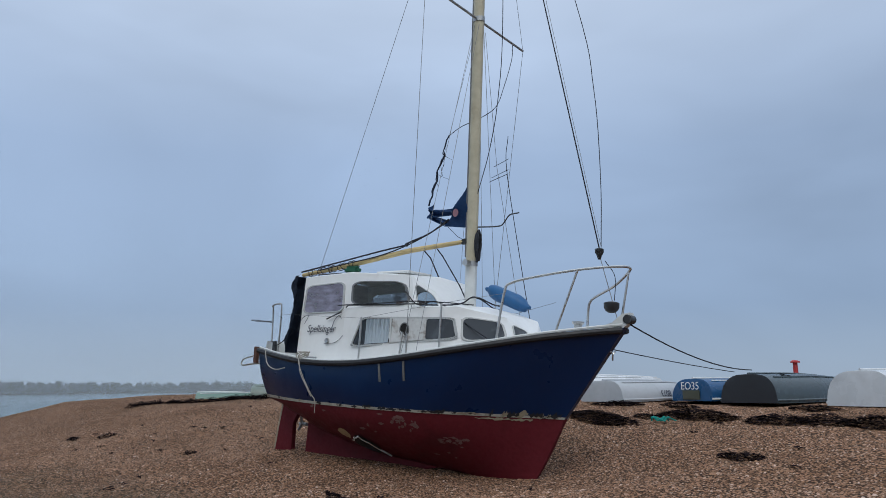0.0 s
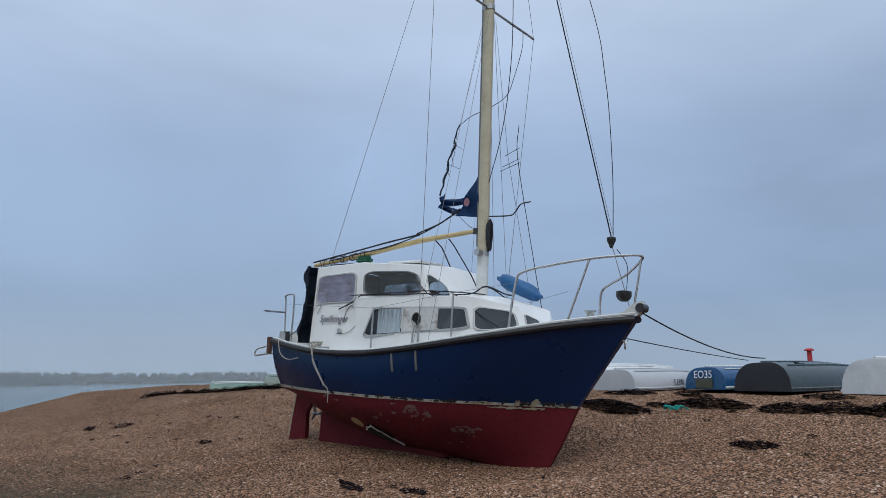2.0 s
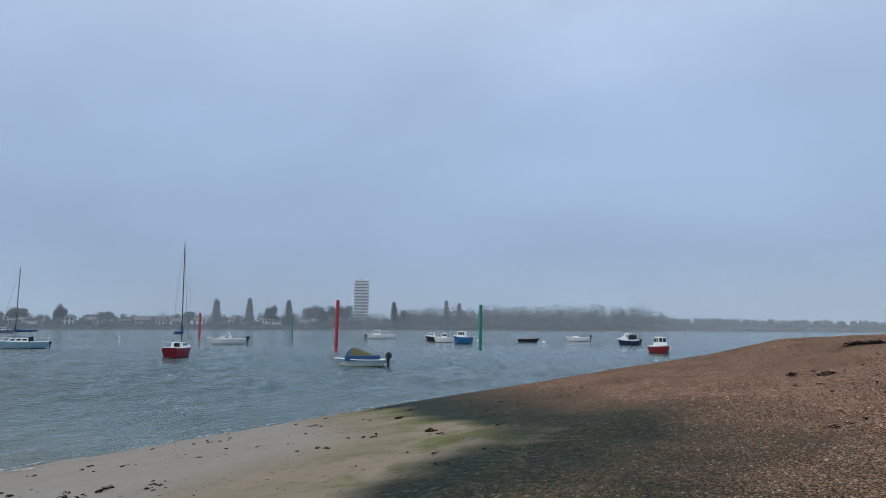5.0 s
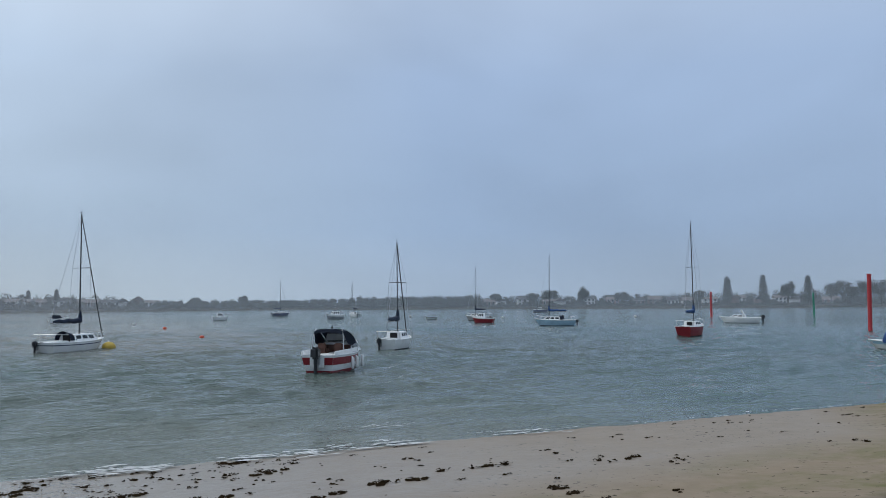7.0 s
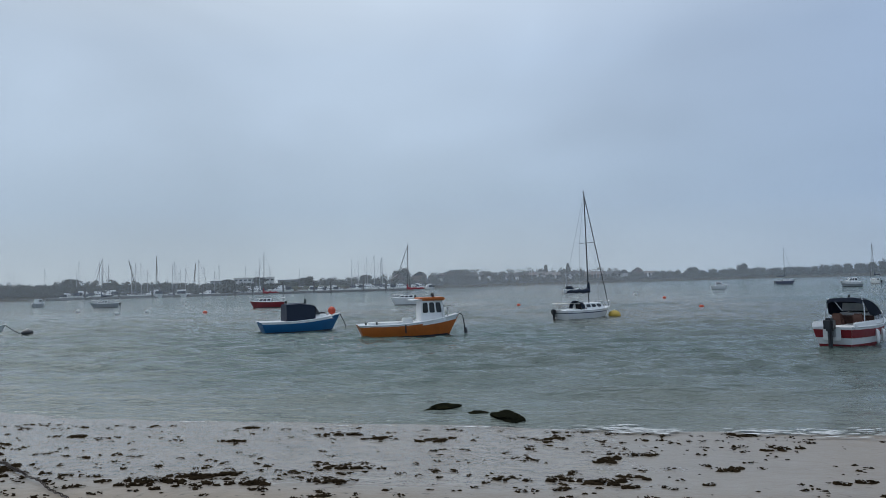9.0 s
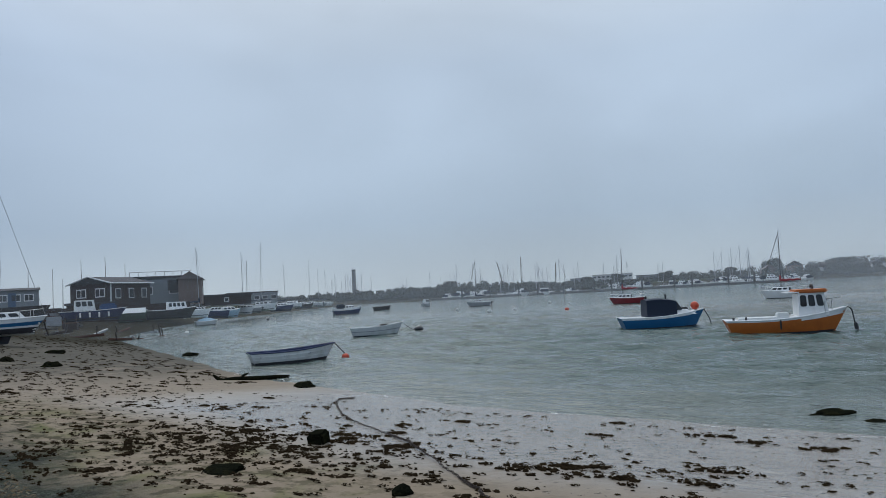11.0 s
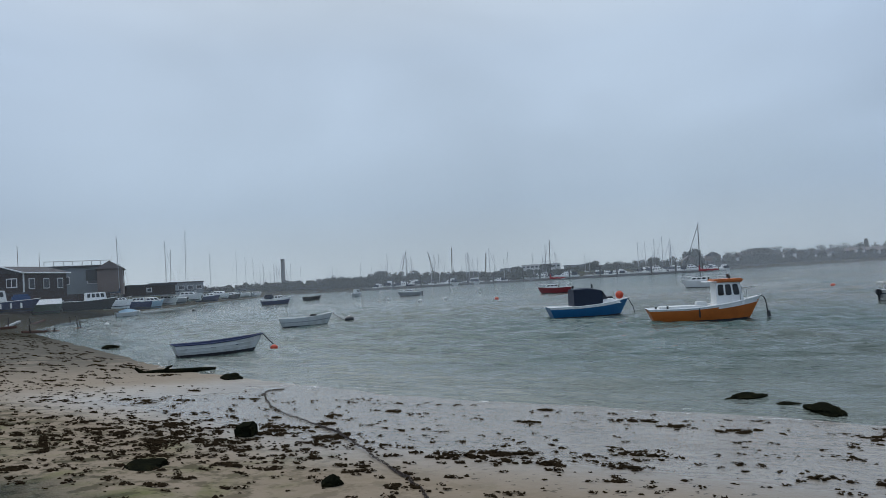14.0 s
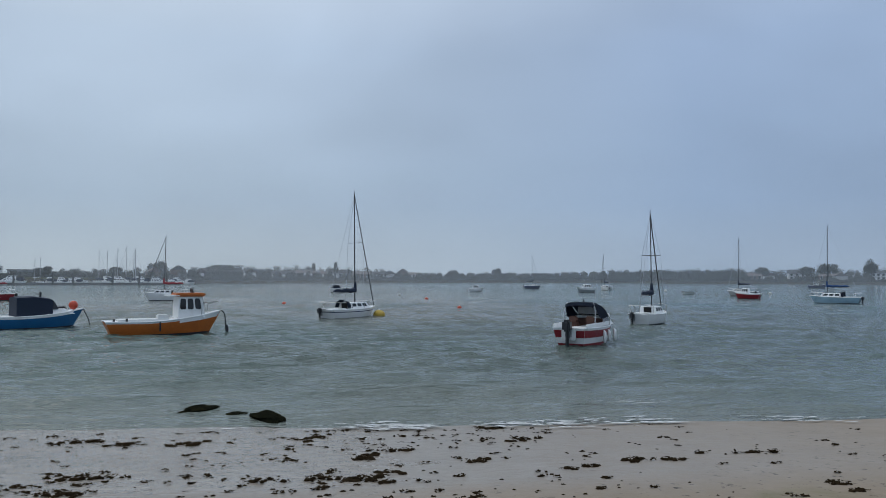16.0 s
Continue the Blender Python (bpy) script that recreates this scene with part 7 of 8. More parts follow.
for k in range(8):
    c = Vector((8.39 + rr.uniform(-0.1, 0.1), 8.44 + rr.uniform(-0.12, 0.12), 2.14))
    tube(smooth_path([c, c + Vector((rr.uniform(-0.1, 0.1), rr.uniform(-0.1, 0.1), 0.06)), c + Vector((rr.uniform(-0.14, 0.14), rr.uniform(-0.14, 0.14), 0.0))]), 0.012, 5, bm)
tagged(link_mesh("rope_scrap", bm, mat("turquoise_rope", (0.01, 0.30, 0.26), 0.8, grain=0.4, scale=40)), "tangled scrap of turquoise rope on shingle", "rope")

# foam along the waterline
cos, fs, base = [], [], 0
foam_spots = rng.normal(3.5, 3.0, 11)
for k in range(270):
    y = rng.uniform(-26, 24) if k < 110 else rng.normal(rng.choice(foam_spots), 0.35)
    off = rng.choice([0.12, 0.3, -0.15, 0.05, -0.05]) + rng.normal(0, 0.18)
    if k > 258:
        y, off = rng.normal(6.5, 0.5), -1.7 + rng.normal(0, 0.12)
    ln, wd = rng.uniform(0.05, 0.42), rng.uniform(0.008, 0.030 if k < 110 else 0.060)
    n = 12
    yy = y + np.linspace(-ln, ln, n)
    xx = waterline(yy) + off + 0.05 * np.sin(yy * 3 + k) + 0.15 * np.sin(yy * 0.7) + 0.035 * np.sin(yy * 11 + k * 2) + (yy - y) * rng.normal(0, 0.08)
    w = wd * np.sin(np.linspace(0.05, np.pi - 0.05, n)) * rng.uniform(0.4, 1.2, n)
    zz = np.maximum(ground_z(xx, yy), 0.0) + (0.11 if off < -0.9 else 0.032)
    cos += [np.stack([xx - w, yy, zz], -1), np.stack([xx + w, yy, zz + 0.004], -1)]
    i = np.arange(n - 1)
    fs.append(np.stack([base + i, base + i + 1, base + n + i + 1, base + n + i], -1))
    base += 2 * n
tagged(new("foam", fast_mesh("foam", np.concatenate(cos), np.concatenate(fs), mat("sea_foam", (0.58, 0.59, 0.58), 0.9, grain=0.5, scale=25, stain=0.5, stain_scale=8, stain_colour=(0.3, 0.32, 0.3)))), "broken white foam along the waterline", "foam", kind="stuff")

# loose pebbles over the near shingle
N = 92000
az = np.radians(np.concatenate([rng.uniform(-64, 34, int(N * 0.60)), rng.uniform(150, 186, N - int(N * 0.60))]))
d = 6.0 + 13.5 * rng.uniform(0, 1, N) ** 1.25
px, py = -np.sin(az) * d, np.cos(az) * d
keep = px + np.clip((py - 12) / 12, 0, 1) * 9.5 + np.clip((-py - 7) / 6, 0, 1) * 1.6 > -3.2
px, py = px[keep], py[keep]
n = len(px)
pz = ground_z(px, py) + lumps(px, py) * np.clip(beach_run(px, py) / 14, 0, 1)
octa = np.array([(1, 0, 0), (0.5, 0.86, 0), (-0.5, 0.86, 0), (-1, 0, 0), (-0.5, -0.86, 0), (0.5, -0.86, 0), (0.3, 0.1, 0.8), (-0.35, 0.15, 0.75), (0.0, -0.35, 0.78)], float)
tri = np.array([(0, 1, 6), (1, 2, 7), (1, 7, 6), (2, 3, 7), (3, 4, 8), (3, 8, 7), (4, 5, 8), (5, 0, 6), (5, 6, 8), (6, 7, 8)])
size = 0.010 + 0.014 * rng.uniform(0, 1, n) ** 2.0
rot = rng.uniform(0, 2 * np.pi, n)
sx, sy, sz = size * rng.uniform(0.9, 1.5, n), size * rng.uniform(0.7, 1.0, n), size * rng.uniform(0.5, 1.0, n)
v = octa[None] * np.stack([sx, sy, sz], -1)[:, None, :] * rng.uniform(0.85, 1.15, (n, len(octa), 1))
cr, sr = np.cos(rot)[:, None], np.sin(rot)[:, None]
co = np.stack([v[..., 0] * cr - v[..., 1] * sr + px[:, None], v[..., 0] * sr + v[..., 1] * cr + py[:, None], v[..., 2] + pz[:, None] - 0.003], -1).reshape(-1, 3)
faces = (tri[None] + (np.arange(n) * len(octa))[:, None, None]).reshape(-1, 3)
k = Nodes("loose_pebble")
pos = k.node("ShaderNodeNewGeometry", "Position")
gi = k.n.new("ShaderNodeNewGeometry")
c = k.mix(k.ramp(gi.outputs["Random Per Island"], PEBBLES), (1.35, 1.22, 1.21), 1.0, 'MULTIPLY')
xyz = k.n.new("ShaderNodeSeparateXYZ")
k.l.new(pos, xyz.inputs[0])
wob = k.math('MULTIPLY', k.math('SUBTRACT', k.noise(pos, 0.4, 5.0), 0.5), 3.6)
edge = k.math('SUBTRACT', k.math('ADD', k.math('ADD', xyz.outputs[0], k.span(xyz.outputs[1], 12.0, 24.0, 0.0, 9.5)), wob), k.math('SUBTRACT', k.span(xyz.outputs[1], -18.5, -26.0, 0.0, 6.5), k.span(xyz.outputs[1], -7.0, -13.0, 0.0, 1.3)))
dry = k.span(k.math('ADD', edge, k.math('SUBTRACT', k.math('MULTIPLY', wob, 0.6), k.span(xyz.outputs[1], -4.0, -16.0, 0.0, 3.4))), -1.9, 2.0)
c = k.mix(k.mix(c, (0.25, 0.32, 0.25), 1.0, 'MULTIPLY'), c, dry)
k.put(k.b.inputs["Base Color"], c)
k.put(k.b.inputs["Roughness"], k.span(dry, 0, 1, 0.55, 0.85))
k.put(k.b.inputs["Specular IOR Level"], k.span(dry, 0, 1, 0.10, 0.10))
tagged(new("pebbles", fast_mesh("pebbles", co, faces, k.m)), "loose brown, ochre and pale flint pebbles", "pebbles", kind="stuff")


# ---------------------------------------------------------------- far shores
WINTER = mat("winter_foliage", (0.085, 0.090, 0.080), 1.0, grain=0.4, scale=0.4, random_tint=0.35)
BARK = mat("grey_bark", (0.10, 0.095, 0.085), 0.95, grain=0.4, scale=3)
BRICK_FAR = mat("brown_brick", (0.17, 0.13, 0.115), 0.9, grain=0.4, scale=0.8, stain=0.3, stain_scale=0.2)
TILE_FAR = mat("grey_brown_tiles", (0.14, 0.12, 0.115), 0.9, grain=0.4, scale=0.9)
RENDER_FAR = mat("pale_render", (0.60, 0.60, 0.59), 0.9, grain=0.2, scale=0.5, stain=0.3, stain_scale=0.3)
DARKCLAD = mat("dark_brown_cladding", (0.035, 0.024, 0.022), 0.8, grain=0.4, scale=6)
REDTILE = mat("red_roof_tiles", (0.16, 0.043, 0.034), 0.85, grain=0.4, scale=3, stain=0.5, stain_scale=0.6)
GREYBLUE = mat("grey_blue_boarding", (0.20, 0.225, 0.24), 0.8, grain=0.3, scale=5, stain=0.3)
FELT = mat("dark_felt", (0.05, 0.05, 0.055), 0.9, grain=0.4, scale=4)
PANE_FAR = glass_mat("far_pane", (0.05, 0.055, 0.06), 0.1)


WINTER.node_tree.nodes["Principled BSDF"].inputs["Specular IOR Level"].default_value = 0.0


def foliage_cloud(centres, rng, per, leaf):
    """Small leaf and twig clumps scattered through crowns given as rows of x, y, z, rx, rz."""
    cos, n_all = [], 0
    for x, y, z, rx, rz in centres:
        n = per
        t = rng.normal(0, 1, (n, 3))
        t /= np.linalg.norm(t, axis=1)[:, None]
        r = rng.uniform(0.05, 0.92, n) ** 0.55 * (1 + 0.25 * np.sin(t[:, 0] * 5 + x) * np.sin(t[:, 2] * 4 + y))
        c = np.stack([x + t[:, 0] * r * rx, y + t[:, 1] * r * rx, z + t[:, 2] * r * rz], -1)
        a = rng.normal(0, 1, (n, 3))
        a /= np.linalg.norm(a, axis=1)[:, None]
        b = np.cross(a, rng.normal(0, 1, (n, 3)))
        b /= np.linalg.norm(b, axis=1)[:, None] + 1e-6
        s = leaf * rng.uniform(0.5, 1.4, n)[:, None]
        cos.append(np.stack([c - a * s, c + b * s * 0.6, c + a * s, c - b * s * 0.6], 1).reshape(-1, 3))
        n_all += n
    return np.concatenate(cos), np.arange(n_all * 4).reshape(-1, 4)


def wood(name, bearings, heights, label, depth=30, step=0.5, seed=1, leaf=0.42, per=430, front=6):
    """A belt of bare winter trees along the far shore."""
    rng = np.random.default_rng(seed)
    rows = []
    for b in np.arange(bearings[0], bearings[1], step):
        h0 = lerp_table(heights, b)
        for layer in range(3):
            h = h0 * rng.uniform(0.80, 1.04) * (0.6, 0.88, 1.0)[layer]
            far = float(np.interp(b, [t[0] for t in FAR_SHORE], [t[1] for t in FAR_SHORE])) + front + depth * layer / 3 + rng.uniform(0, 6)
            x, y = polar(b + rng.uniform(-0.3, 0.3), far)
            r = min(6.0, max(2.0, h * 0.36)) * rng.uniform(0.8, 1.2)
            rows.append((x, y, 1.5 + h * 0.56, r, h * 0.46))
            rows.append((x + rng.uniform(-3, 3), y, 1.5 + h * 0.26, r * 1.3, h * 0.3))
    co, f = foliage_cloud(rows, rng, per, leaf)
    return tagged(new(name, fast_mesh(name, co, f, WINTER)), label, "trees", kind="stuff")


wood("far_woods", (-14, 7.0), [(-14, 9), (-9, 7.5), (-5, 8), (0, 9), (4, 10), (8.5, 11)], "misty belt of bare trees across the water", seed=1, step=0.36)
wood("tall_woods", (6.6, 27), [(6.6, 15), (7.6, 20), (12, 21), (18, 20), (21, 19), (24, 18), (27, 14)], "tall misty wood across the water", seed=2)
wood("shore_trees", (27, 59), [(27, 13), (33, 12.5), (38, 11), (46, 9), (53, 8.5), (59, 8)], "misty trees among waterside houses", seed=3, per=260, step=0.6, front=40)
wood("low_woods", (59, 83), [(59, 9), (62, 8), (68, 8), (72, 6.5), (83, 5.5)], "low misty trees beyond the harbour", seed=4, step=0.34)
wood("harbour_trees", (83, 112), [(83, 5), (87, 8.5), (90, 9.5), (97, 9), (104, 6.5), (112, 4.5)], "misty trees behind the marina", seed=5, per=260, step=0.6, front=40)
wood("spit_scrub", (112, 152), [(112, 3.0), (119, 4.0), (124, 5.6), (134, 5.0), (152, 4.0)], "dark scrub on the far spit", seed=6, per=300, leaf=0.42, front=3)
wood("garden_hedges", (27, 59), [(27, 2.0), (59, 1.6)], "low hedges and gardens along the far shore", seed=7, per=160, step=0.45, depth=8)
wood("bank_scrub", (83, 104), [(83, 1.8), (104, 1.6)], "scrubby bank along the far shore", seed=8, per=180, step=0.4, depth=8)


wood("garden_trees", (33, 58.5), [(33, 5), (40, 4.2), (47, 3.6), (58, 4.5)], "misty garden trees standing among the houses", seed=9, per=260, step=2.0, depth=12, front=12)
wood("harbour_scrub", (83, 104), [(83, 4.2), (90, 5), (97, 6), (104, 4)], "misty scrub in front of the terraces", seed=10, per=220, step=1.0, depth=12, front=12)


def tree(bearing, dist, h, r, label, slim=False, seed=0):
    x, y = polar(bearing, dist)
    ob = thing("tree", pose(x, y, 2.0), label, "tree", "lone trees on the far shore")
    bm = tube([(0, 0, -1), (0.1, 0, h * 0.4), (0, 0.1, h * 0.8)], h * 0.025, 6, taper=(1, 0.7, 0.3))
    rr = random.Random(seed)
    for k in range(6):
        a = rr.uniform(0, 6.28)
        z = h * rr.uniform(0.3, 0.6)
        tube([(0, 0, z), (r * 0.7 * math.cos(a), r * 0.7 * math.sin(a), z + h * 0.25)], h * 0.01, 5, bm)
    part("trunk", bm, BARK, ob)
    rng = np.random.default_rng(seed)
    rows = []
    for k in range(9 if slim else 8):
        t = k / 8
        if slim:
            rows.append((0, 0, h * (0.18 + 0.76 * t), r * (1.0 - 0.75 * abs(t - 0.35)), h * 0.14))
        else:
            a = rr.uniform(0, 6.28)
            rows.append((math.cos(a) * r * 0.5, math.sin(a) * r * 0.5, h * rr.uniform(0.45, 0.82), r * 0.55, h * 0.2))
    co, f = foliage_cloud(rows, rng, 300, 0.36)
    me = fast_mesh("crown", co, f, WINTER)
    c = new("crown", me)
    c.parent = ob
    return ob


k = 0
for bearing, dist, h, r, slim in ((26.9, 520, 17, 3.0, True), (26.0, 525, 12, 4.5, False), (22.8, 540, 19, 2.6, True), (21.8, 545, 17, 2.6, True), (30.6, 500, 15, 6, False), (31.5, 500, 16, 6.5, False), (32.6, 500, 15, 7, False), (33.6, 500, 13, 5.5, False),
                                  (35.0, 480, 16, 3.2, True), (36.3, 480, 14, 4.5, False), (37.9, 480, 17, 3.2, True), (40.3, 470, 16, 3.2, True), (42.3, 460, 9, 4, False), (47.9, 455, 9, 4.5, False), (50.7, 450, 12, 4, False), (53.3, 455, 10, 6, False), (54.6, 460, 8, 5, False),
                                  (57.5, 470, 8, 4, False), (77.0, 520, 9, 3.5, False), (80.4, 500, 7.5, 4, False), (89.6, 440, 9.5, 1.7, True), (91.3, 440, 9, 1.6, True), (97.6, 420, 9, 5, False), (98.6, 420, 8, 5, False),
                                  (102.6, 380, 9, 5, False), (113.5, 340, 5.2, 3.0, False), (115.8, 340, 4.8, 3.0, False), (126.6, 330, 6, 4.5, False), (110.0, 330, 5.5, 3.5, False), (105.4, 350, 5.5, 3, False)):
    k += 1
    tree(bearing, dist, h, r, "slender bare poplar on the far shore" if slim else "bare rounded tree on the far shore", slim, k)


def house(name, bearing, dist, w, d, h, roof_h, wall, roof, label, turn=0.0, base=2.2, rows=2, cols=4, flat=False, category="house", win=(0.9, 1.1), group="waterside houses", band=None):
    x, y = polar(bearing, dist)
    ob = thing(name, pose(x, y, base, 0, 0, bearing + turn), label, category, group)
    part("wall", box(w, d, h, (0, d / 2, h / 2)), wall, ob, smooth=0)
    if flat:
        part("roof", box(w + 0.5, d + 0.5, 0.3, (0, d / 2, h + 0.15), 0.04), roof, ob, smooth=0)
    else:
        bm = bmesh.new()
        e = 0.35
        loft([[(-w / 2 - e, -e, h), (0 - w / 2 - e, d / 2, h + roof_h), (-w / 2 - e, d + e, h)], [(w / 2 + e, -e, h), (w / 2 + e, d / 2, h + roof_h), (w / 2 + e, d + e, h)]], bm=bm)
        part("roof", bm, roof, ob, smooth=0)
    for r in range(rows):
        for c in range(cols):
            cx = -w / 2 + w * (c + 0.5) / cols
            cz = h * (r + 0.58) / rows
            fr = part("window", box(win[0] + 0.22, 0.10, win[1] + 0.22, (cx, -0.02, cz)), RENDER_FAR, ob, smooth=0)
            part("pane", box(win[0], 0.06, win[1], (cx, -0.07, cz)), PANE_FAR, fr, smooth=0)
    if band:
        part("band", box(w * 0.98, 0.12, h * 0.22, (0, -0.04, h * 0.5)), band, ob, smooth=0)
    return ob


random.seed(5)


def street(b0, b1, step, back, base, names):
    b = b0
    while b < b1:
        far = float(np.interp(b, [t[0] for t in FAR_SHORE], [t[1] for t in FAR_SHORE])) + back + random.uniform(0, 16)
        kind = random.random()
        wall = RENDER_FAR if kind < 0.5 else BRICK_FAR
        look_ = "pale rendered" if kind < 0.5 else "brown brick"
        gable = random.random() < 0.45
        w = random.uniform(5.5, 7.5) if gable else random.uniform(7, 10)
        house(names, b, far, 8.0 if gable else w, w if gable else 8, random.choice((2.4, 2.7, 3.2, 4.0)), random.uniform(1.4, 2.4), wall, random.choice((TILE_FAR, TILE_FAR, FELT)),
              look_ + (" gabled house by the water" if gable else " waterside house with tiled roof"), (90 if gable else 0) + random.uniform(-12, 12), base=base, rows=2, cols=3, win=(1.2, 1.2))
        b += step * random.uniform(0.8, 1.5)


street(33.6, 58.5, 1.35, 20, 2.4, "house")
street(36.0, 57.0, 2.4, 52, 3.4, "house")
street(83.5, 103.5, 1.35, 26, 2.4, "terraced_house")
street(84.0, 100.0, 1.9, 62, 3.4, "terraced_house")
# tower block
x, y = polar(29.45, 690)
t = thing("tower_block", pose(x, y, 0, 0, 0, 24), "pale tower block with banded balconies in the mist", "building")
part("wall", box(12.4, 11, 44, (0, 0, 22.5)), mat("misty_concrete", (0.42, 0.43, 0.44), 0.9, grain=0.2, scale=0.3), t, smooth=0)
for k in range(14):
    part("balcony", box(12.8, 0.8, 1.3, (0, -5.7, 5.5 + 2.85 * k), 0.05), RENDER_FAR, t, smooth=0)
    part("window_band", box(12.0, 0.2, 1.2, (0, -5.52, 6.8 + 2.85 * k)), mat("band_glass", (0.22, 0.23, 0.25), 0.3) if k == 0 else bpy.data.materials["band_glass"], t, smooth=0)
part("roof_house", box(6, 6, 2.6, (0, 0, 45.4)), RENDER_FAR, t, smooth=0)
part("podium", box(22, 14, 4.5, (2, 0, 2.2)), RENDER_FAR, t, smooth=0)
# marina buildings
house("boatyard_shed", 113.9, 420, 22, 14, 5.4, 0, RENDER_FAR, RENDER_FAR, "long white flat-roofed marina building", 0, 2.6, 2, 9, True, "building", (1.5, 0.9))
house("boatyard_shed", 116.4, 415, 10, 12, 4.0, 0, GREYBLUE, FELT, "grey marina workshop with flat roof", 0, 2.6, 1, 4, True, "building")
house("boatyard_shed", 111.0, 400, 16, 12, 3.6, 0, GREYBLUE, FELT, "low grey marina shed", 0, 2.6, 1, 5, True, "building")
house("boatyard_shed", 119.8, 380, 14, 10, 3.0, 0, GREYBLUE, FELT, "low dark shed behind moored yachts", 0, 2.4, 1, 5, True, "building")
x, y = polar(133.97, 420)
p = thing("stone_tower", pose(x, y, 1.5), "slender grey tower standing on the spit", "tower")
part("shaft", tube([(0, 0, 0), (0, 0, 17)], 1.25, 10, taper=(1.0, 0.9)), mat("grey_masonry", (0.20, 0.20, 0.20), 0.9, grain=0.3, scale=1), p)
part("cap", tube([(0, 0, 17), (0, 0, 17.6)], 1.3, 10), BARK, p)
for bearing, z, lean in ((122.2, 16, -3.5), (120.9, 18, 0.6), (118.3, 14, 1.2)):
    x, y = polar(bearing, 400)
    c = thing("crane", pose(x, y, 2, 0, 0, bearing), "slim boatyard crane jib", "crane", "boatyard cranes")
    part("jib", tube([(0, 0, 0), (lean, 0, z)], 0.22, 5), BARK, c)
    part("stay", tube([(1.2, 0, 0), (lean, 0, z)], 0.08, 4), BARK, c)

# marina: pontoon, piles and berthed boats
pontoon = thing("pontoon", Matrix(), "long low dark marina pontoon", "pontoon")
for b0 in range(101, 128, 3):
    p, q = polar(b0, 285), polar(b0 + 3, 285)
    part("walkway", tube([(p[0], p[1], 0.35), (q[0], q[1], 0.35)], 0.55, 6), mat("pontoon_deck", (0.09, 0.09, 0.09), 0.9) if b0 == 101 else bpy.data.materials["pontoon_deck"], pontoon)
random.seed(9)
PILE = mat("dark_pile", (0.05, 0.05, 0.05), 0.8, grain=0.3, scale=2)
for k in range(13):
    b0 = 102 + k * 1.95 + random.uniform(-0.4, 0.4)
    x, y = polar(b0, 283)
    p = thing("mooring_pile", pose(x, y, 0), "dark mooring pile beside the pontoon", "pile", "marina piles")
    part("pile", tube([(0, 0, -1), (0, 0, 4.2)], 0.33, 8), PILE, p)
    part("cap", tube([(0, 0, 4.2), (0, 0, 4.6)], 0.38, 8, taper=(1, 0.3)), PILE, p)


def proto_cruiser(tall):
    ob = craft("motor_yacht", 124.6, 290, 20, 9.0, 3.2, 1.2, WHITE, "white motor yacht berthed at the marina", "motor yacht", group="marina boats")
    cabin(ob, -2.0, 2.6, 2.4, 1.2, 2.1, WHITE, TINT, 0.9, 0.1, 4)
    if tall:
        cabin(ob, -1.6, 1.0, 2.0, 2.1, 2.9, WHITE, TINT, 0.6, 0.1, 2, "flybridge")
    part("canopy", box(2.0, 2.2, 1.2, (-3.0, 0, 1.8), 0.3), NAVYCLOTH, ob)
    return ob


protos = [proto_cruiser(True), yacht_afloat("sailing_yacht", 122.0, 292, 30, 9.0, WHITE, "white yacht with tall mast in the marina", 13.0, 0.08, F=1.0, furl=True, mast_mat=ALLOY, group="marina boats", thick=0.12),
          yacht_afloat("sailing_yacht", 119.4, 295, 160, 8.0, NAVYP, "dark-hulled yacht with tall mast in the marina", 11.5, 0.08, F=0.95, furl=False, mast_mat=ALLOY, group="marina boats", thick=0.12)]
for k in range(78):
    src = protos[random.choice((0, 0, 0, 1, 1, 2))]
    b0 = random.uniform(100.5, 127.5)
    x, y = polar(b0, random.uniform(287, 325))
    s = random.uniform(0.7, 1.15)
    copy_thing(src, pose(x, y, 0, 0, 0, b0 + random.choice((15, 60, 120, 165, -20, 90)) + random.uniform(-12, 12)) @ Matrix.Scale(s, 4))
for k in range(12):
    b0 = random.uniform(127, 136)
    x, y = polar(b0, random.uniform(330, 380))
    copy_thing(protos[1 + k % 2], pose(x, y, 1.6, 0, 0, random.uniform(0, 360)) @ Matrix.Scale(random.uniform(0.8, 1.1), 4))

# ---------------------------------------------------------------- boatyard bank to the south
def beached(name, bearing, dist, turn, L, hull, label, top=None, z=None, heel=0.0, **kw):
    x, y = polar(bearing, dist)
    zz = gz(x, y) + 0.25 if z is None else z
    if top:
        return yacht_afloat(name, bearing, dist, turn, L, hull, label, top, z=zz, heel=heel, group="beached boats", **kw)
    ob = craft(name, bearing, dist, turn, L, L * 0.36, 0.9, hull, label, z=zz, heel=heel, group="beached boats", **kw)
    return ob


b = yacht_afloat("sailing_boat", 158.8, 49, 8, 5.6, WHITE, "beached white sloop with blue stripe on its keel", 8.1, 0.06, B=2.0, F=0.62, stripe=(0.22, 0.40, BRIGHTBLUE), furl=False, spray=False, mast_mat=ALLOY, z=1.92, rake=-0.1, group="beached boats", thick=0.06, cover=None)
part("keel", loft([[(x, s * 0.08, z) for x, z in ((-0.75, -0.1), (1.0, -0.1), (0.75, -0.75), (-0.75, -0.75))] for s in (-1, 1)]), BOTTOM, b)
part("underbody", loft([[hull_point(5.6, 2.03, 0.62, 1.25, 0.3, i / 16, v, -1) for v in (0.5, 0.62, 0.7, 0.8)] for i in range(17)], cap=False, close=False), BOTTOM, b)
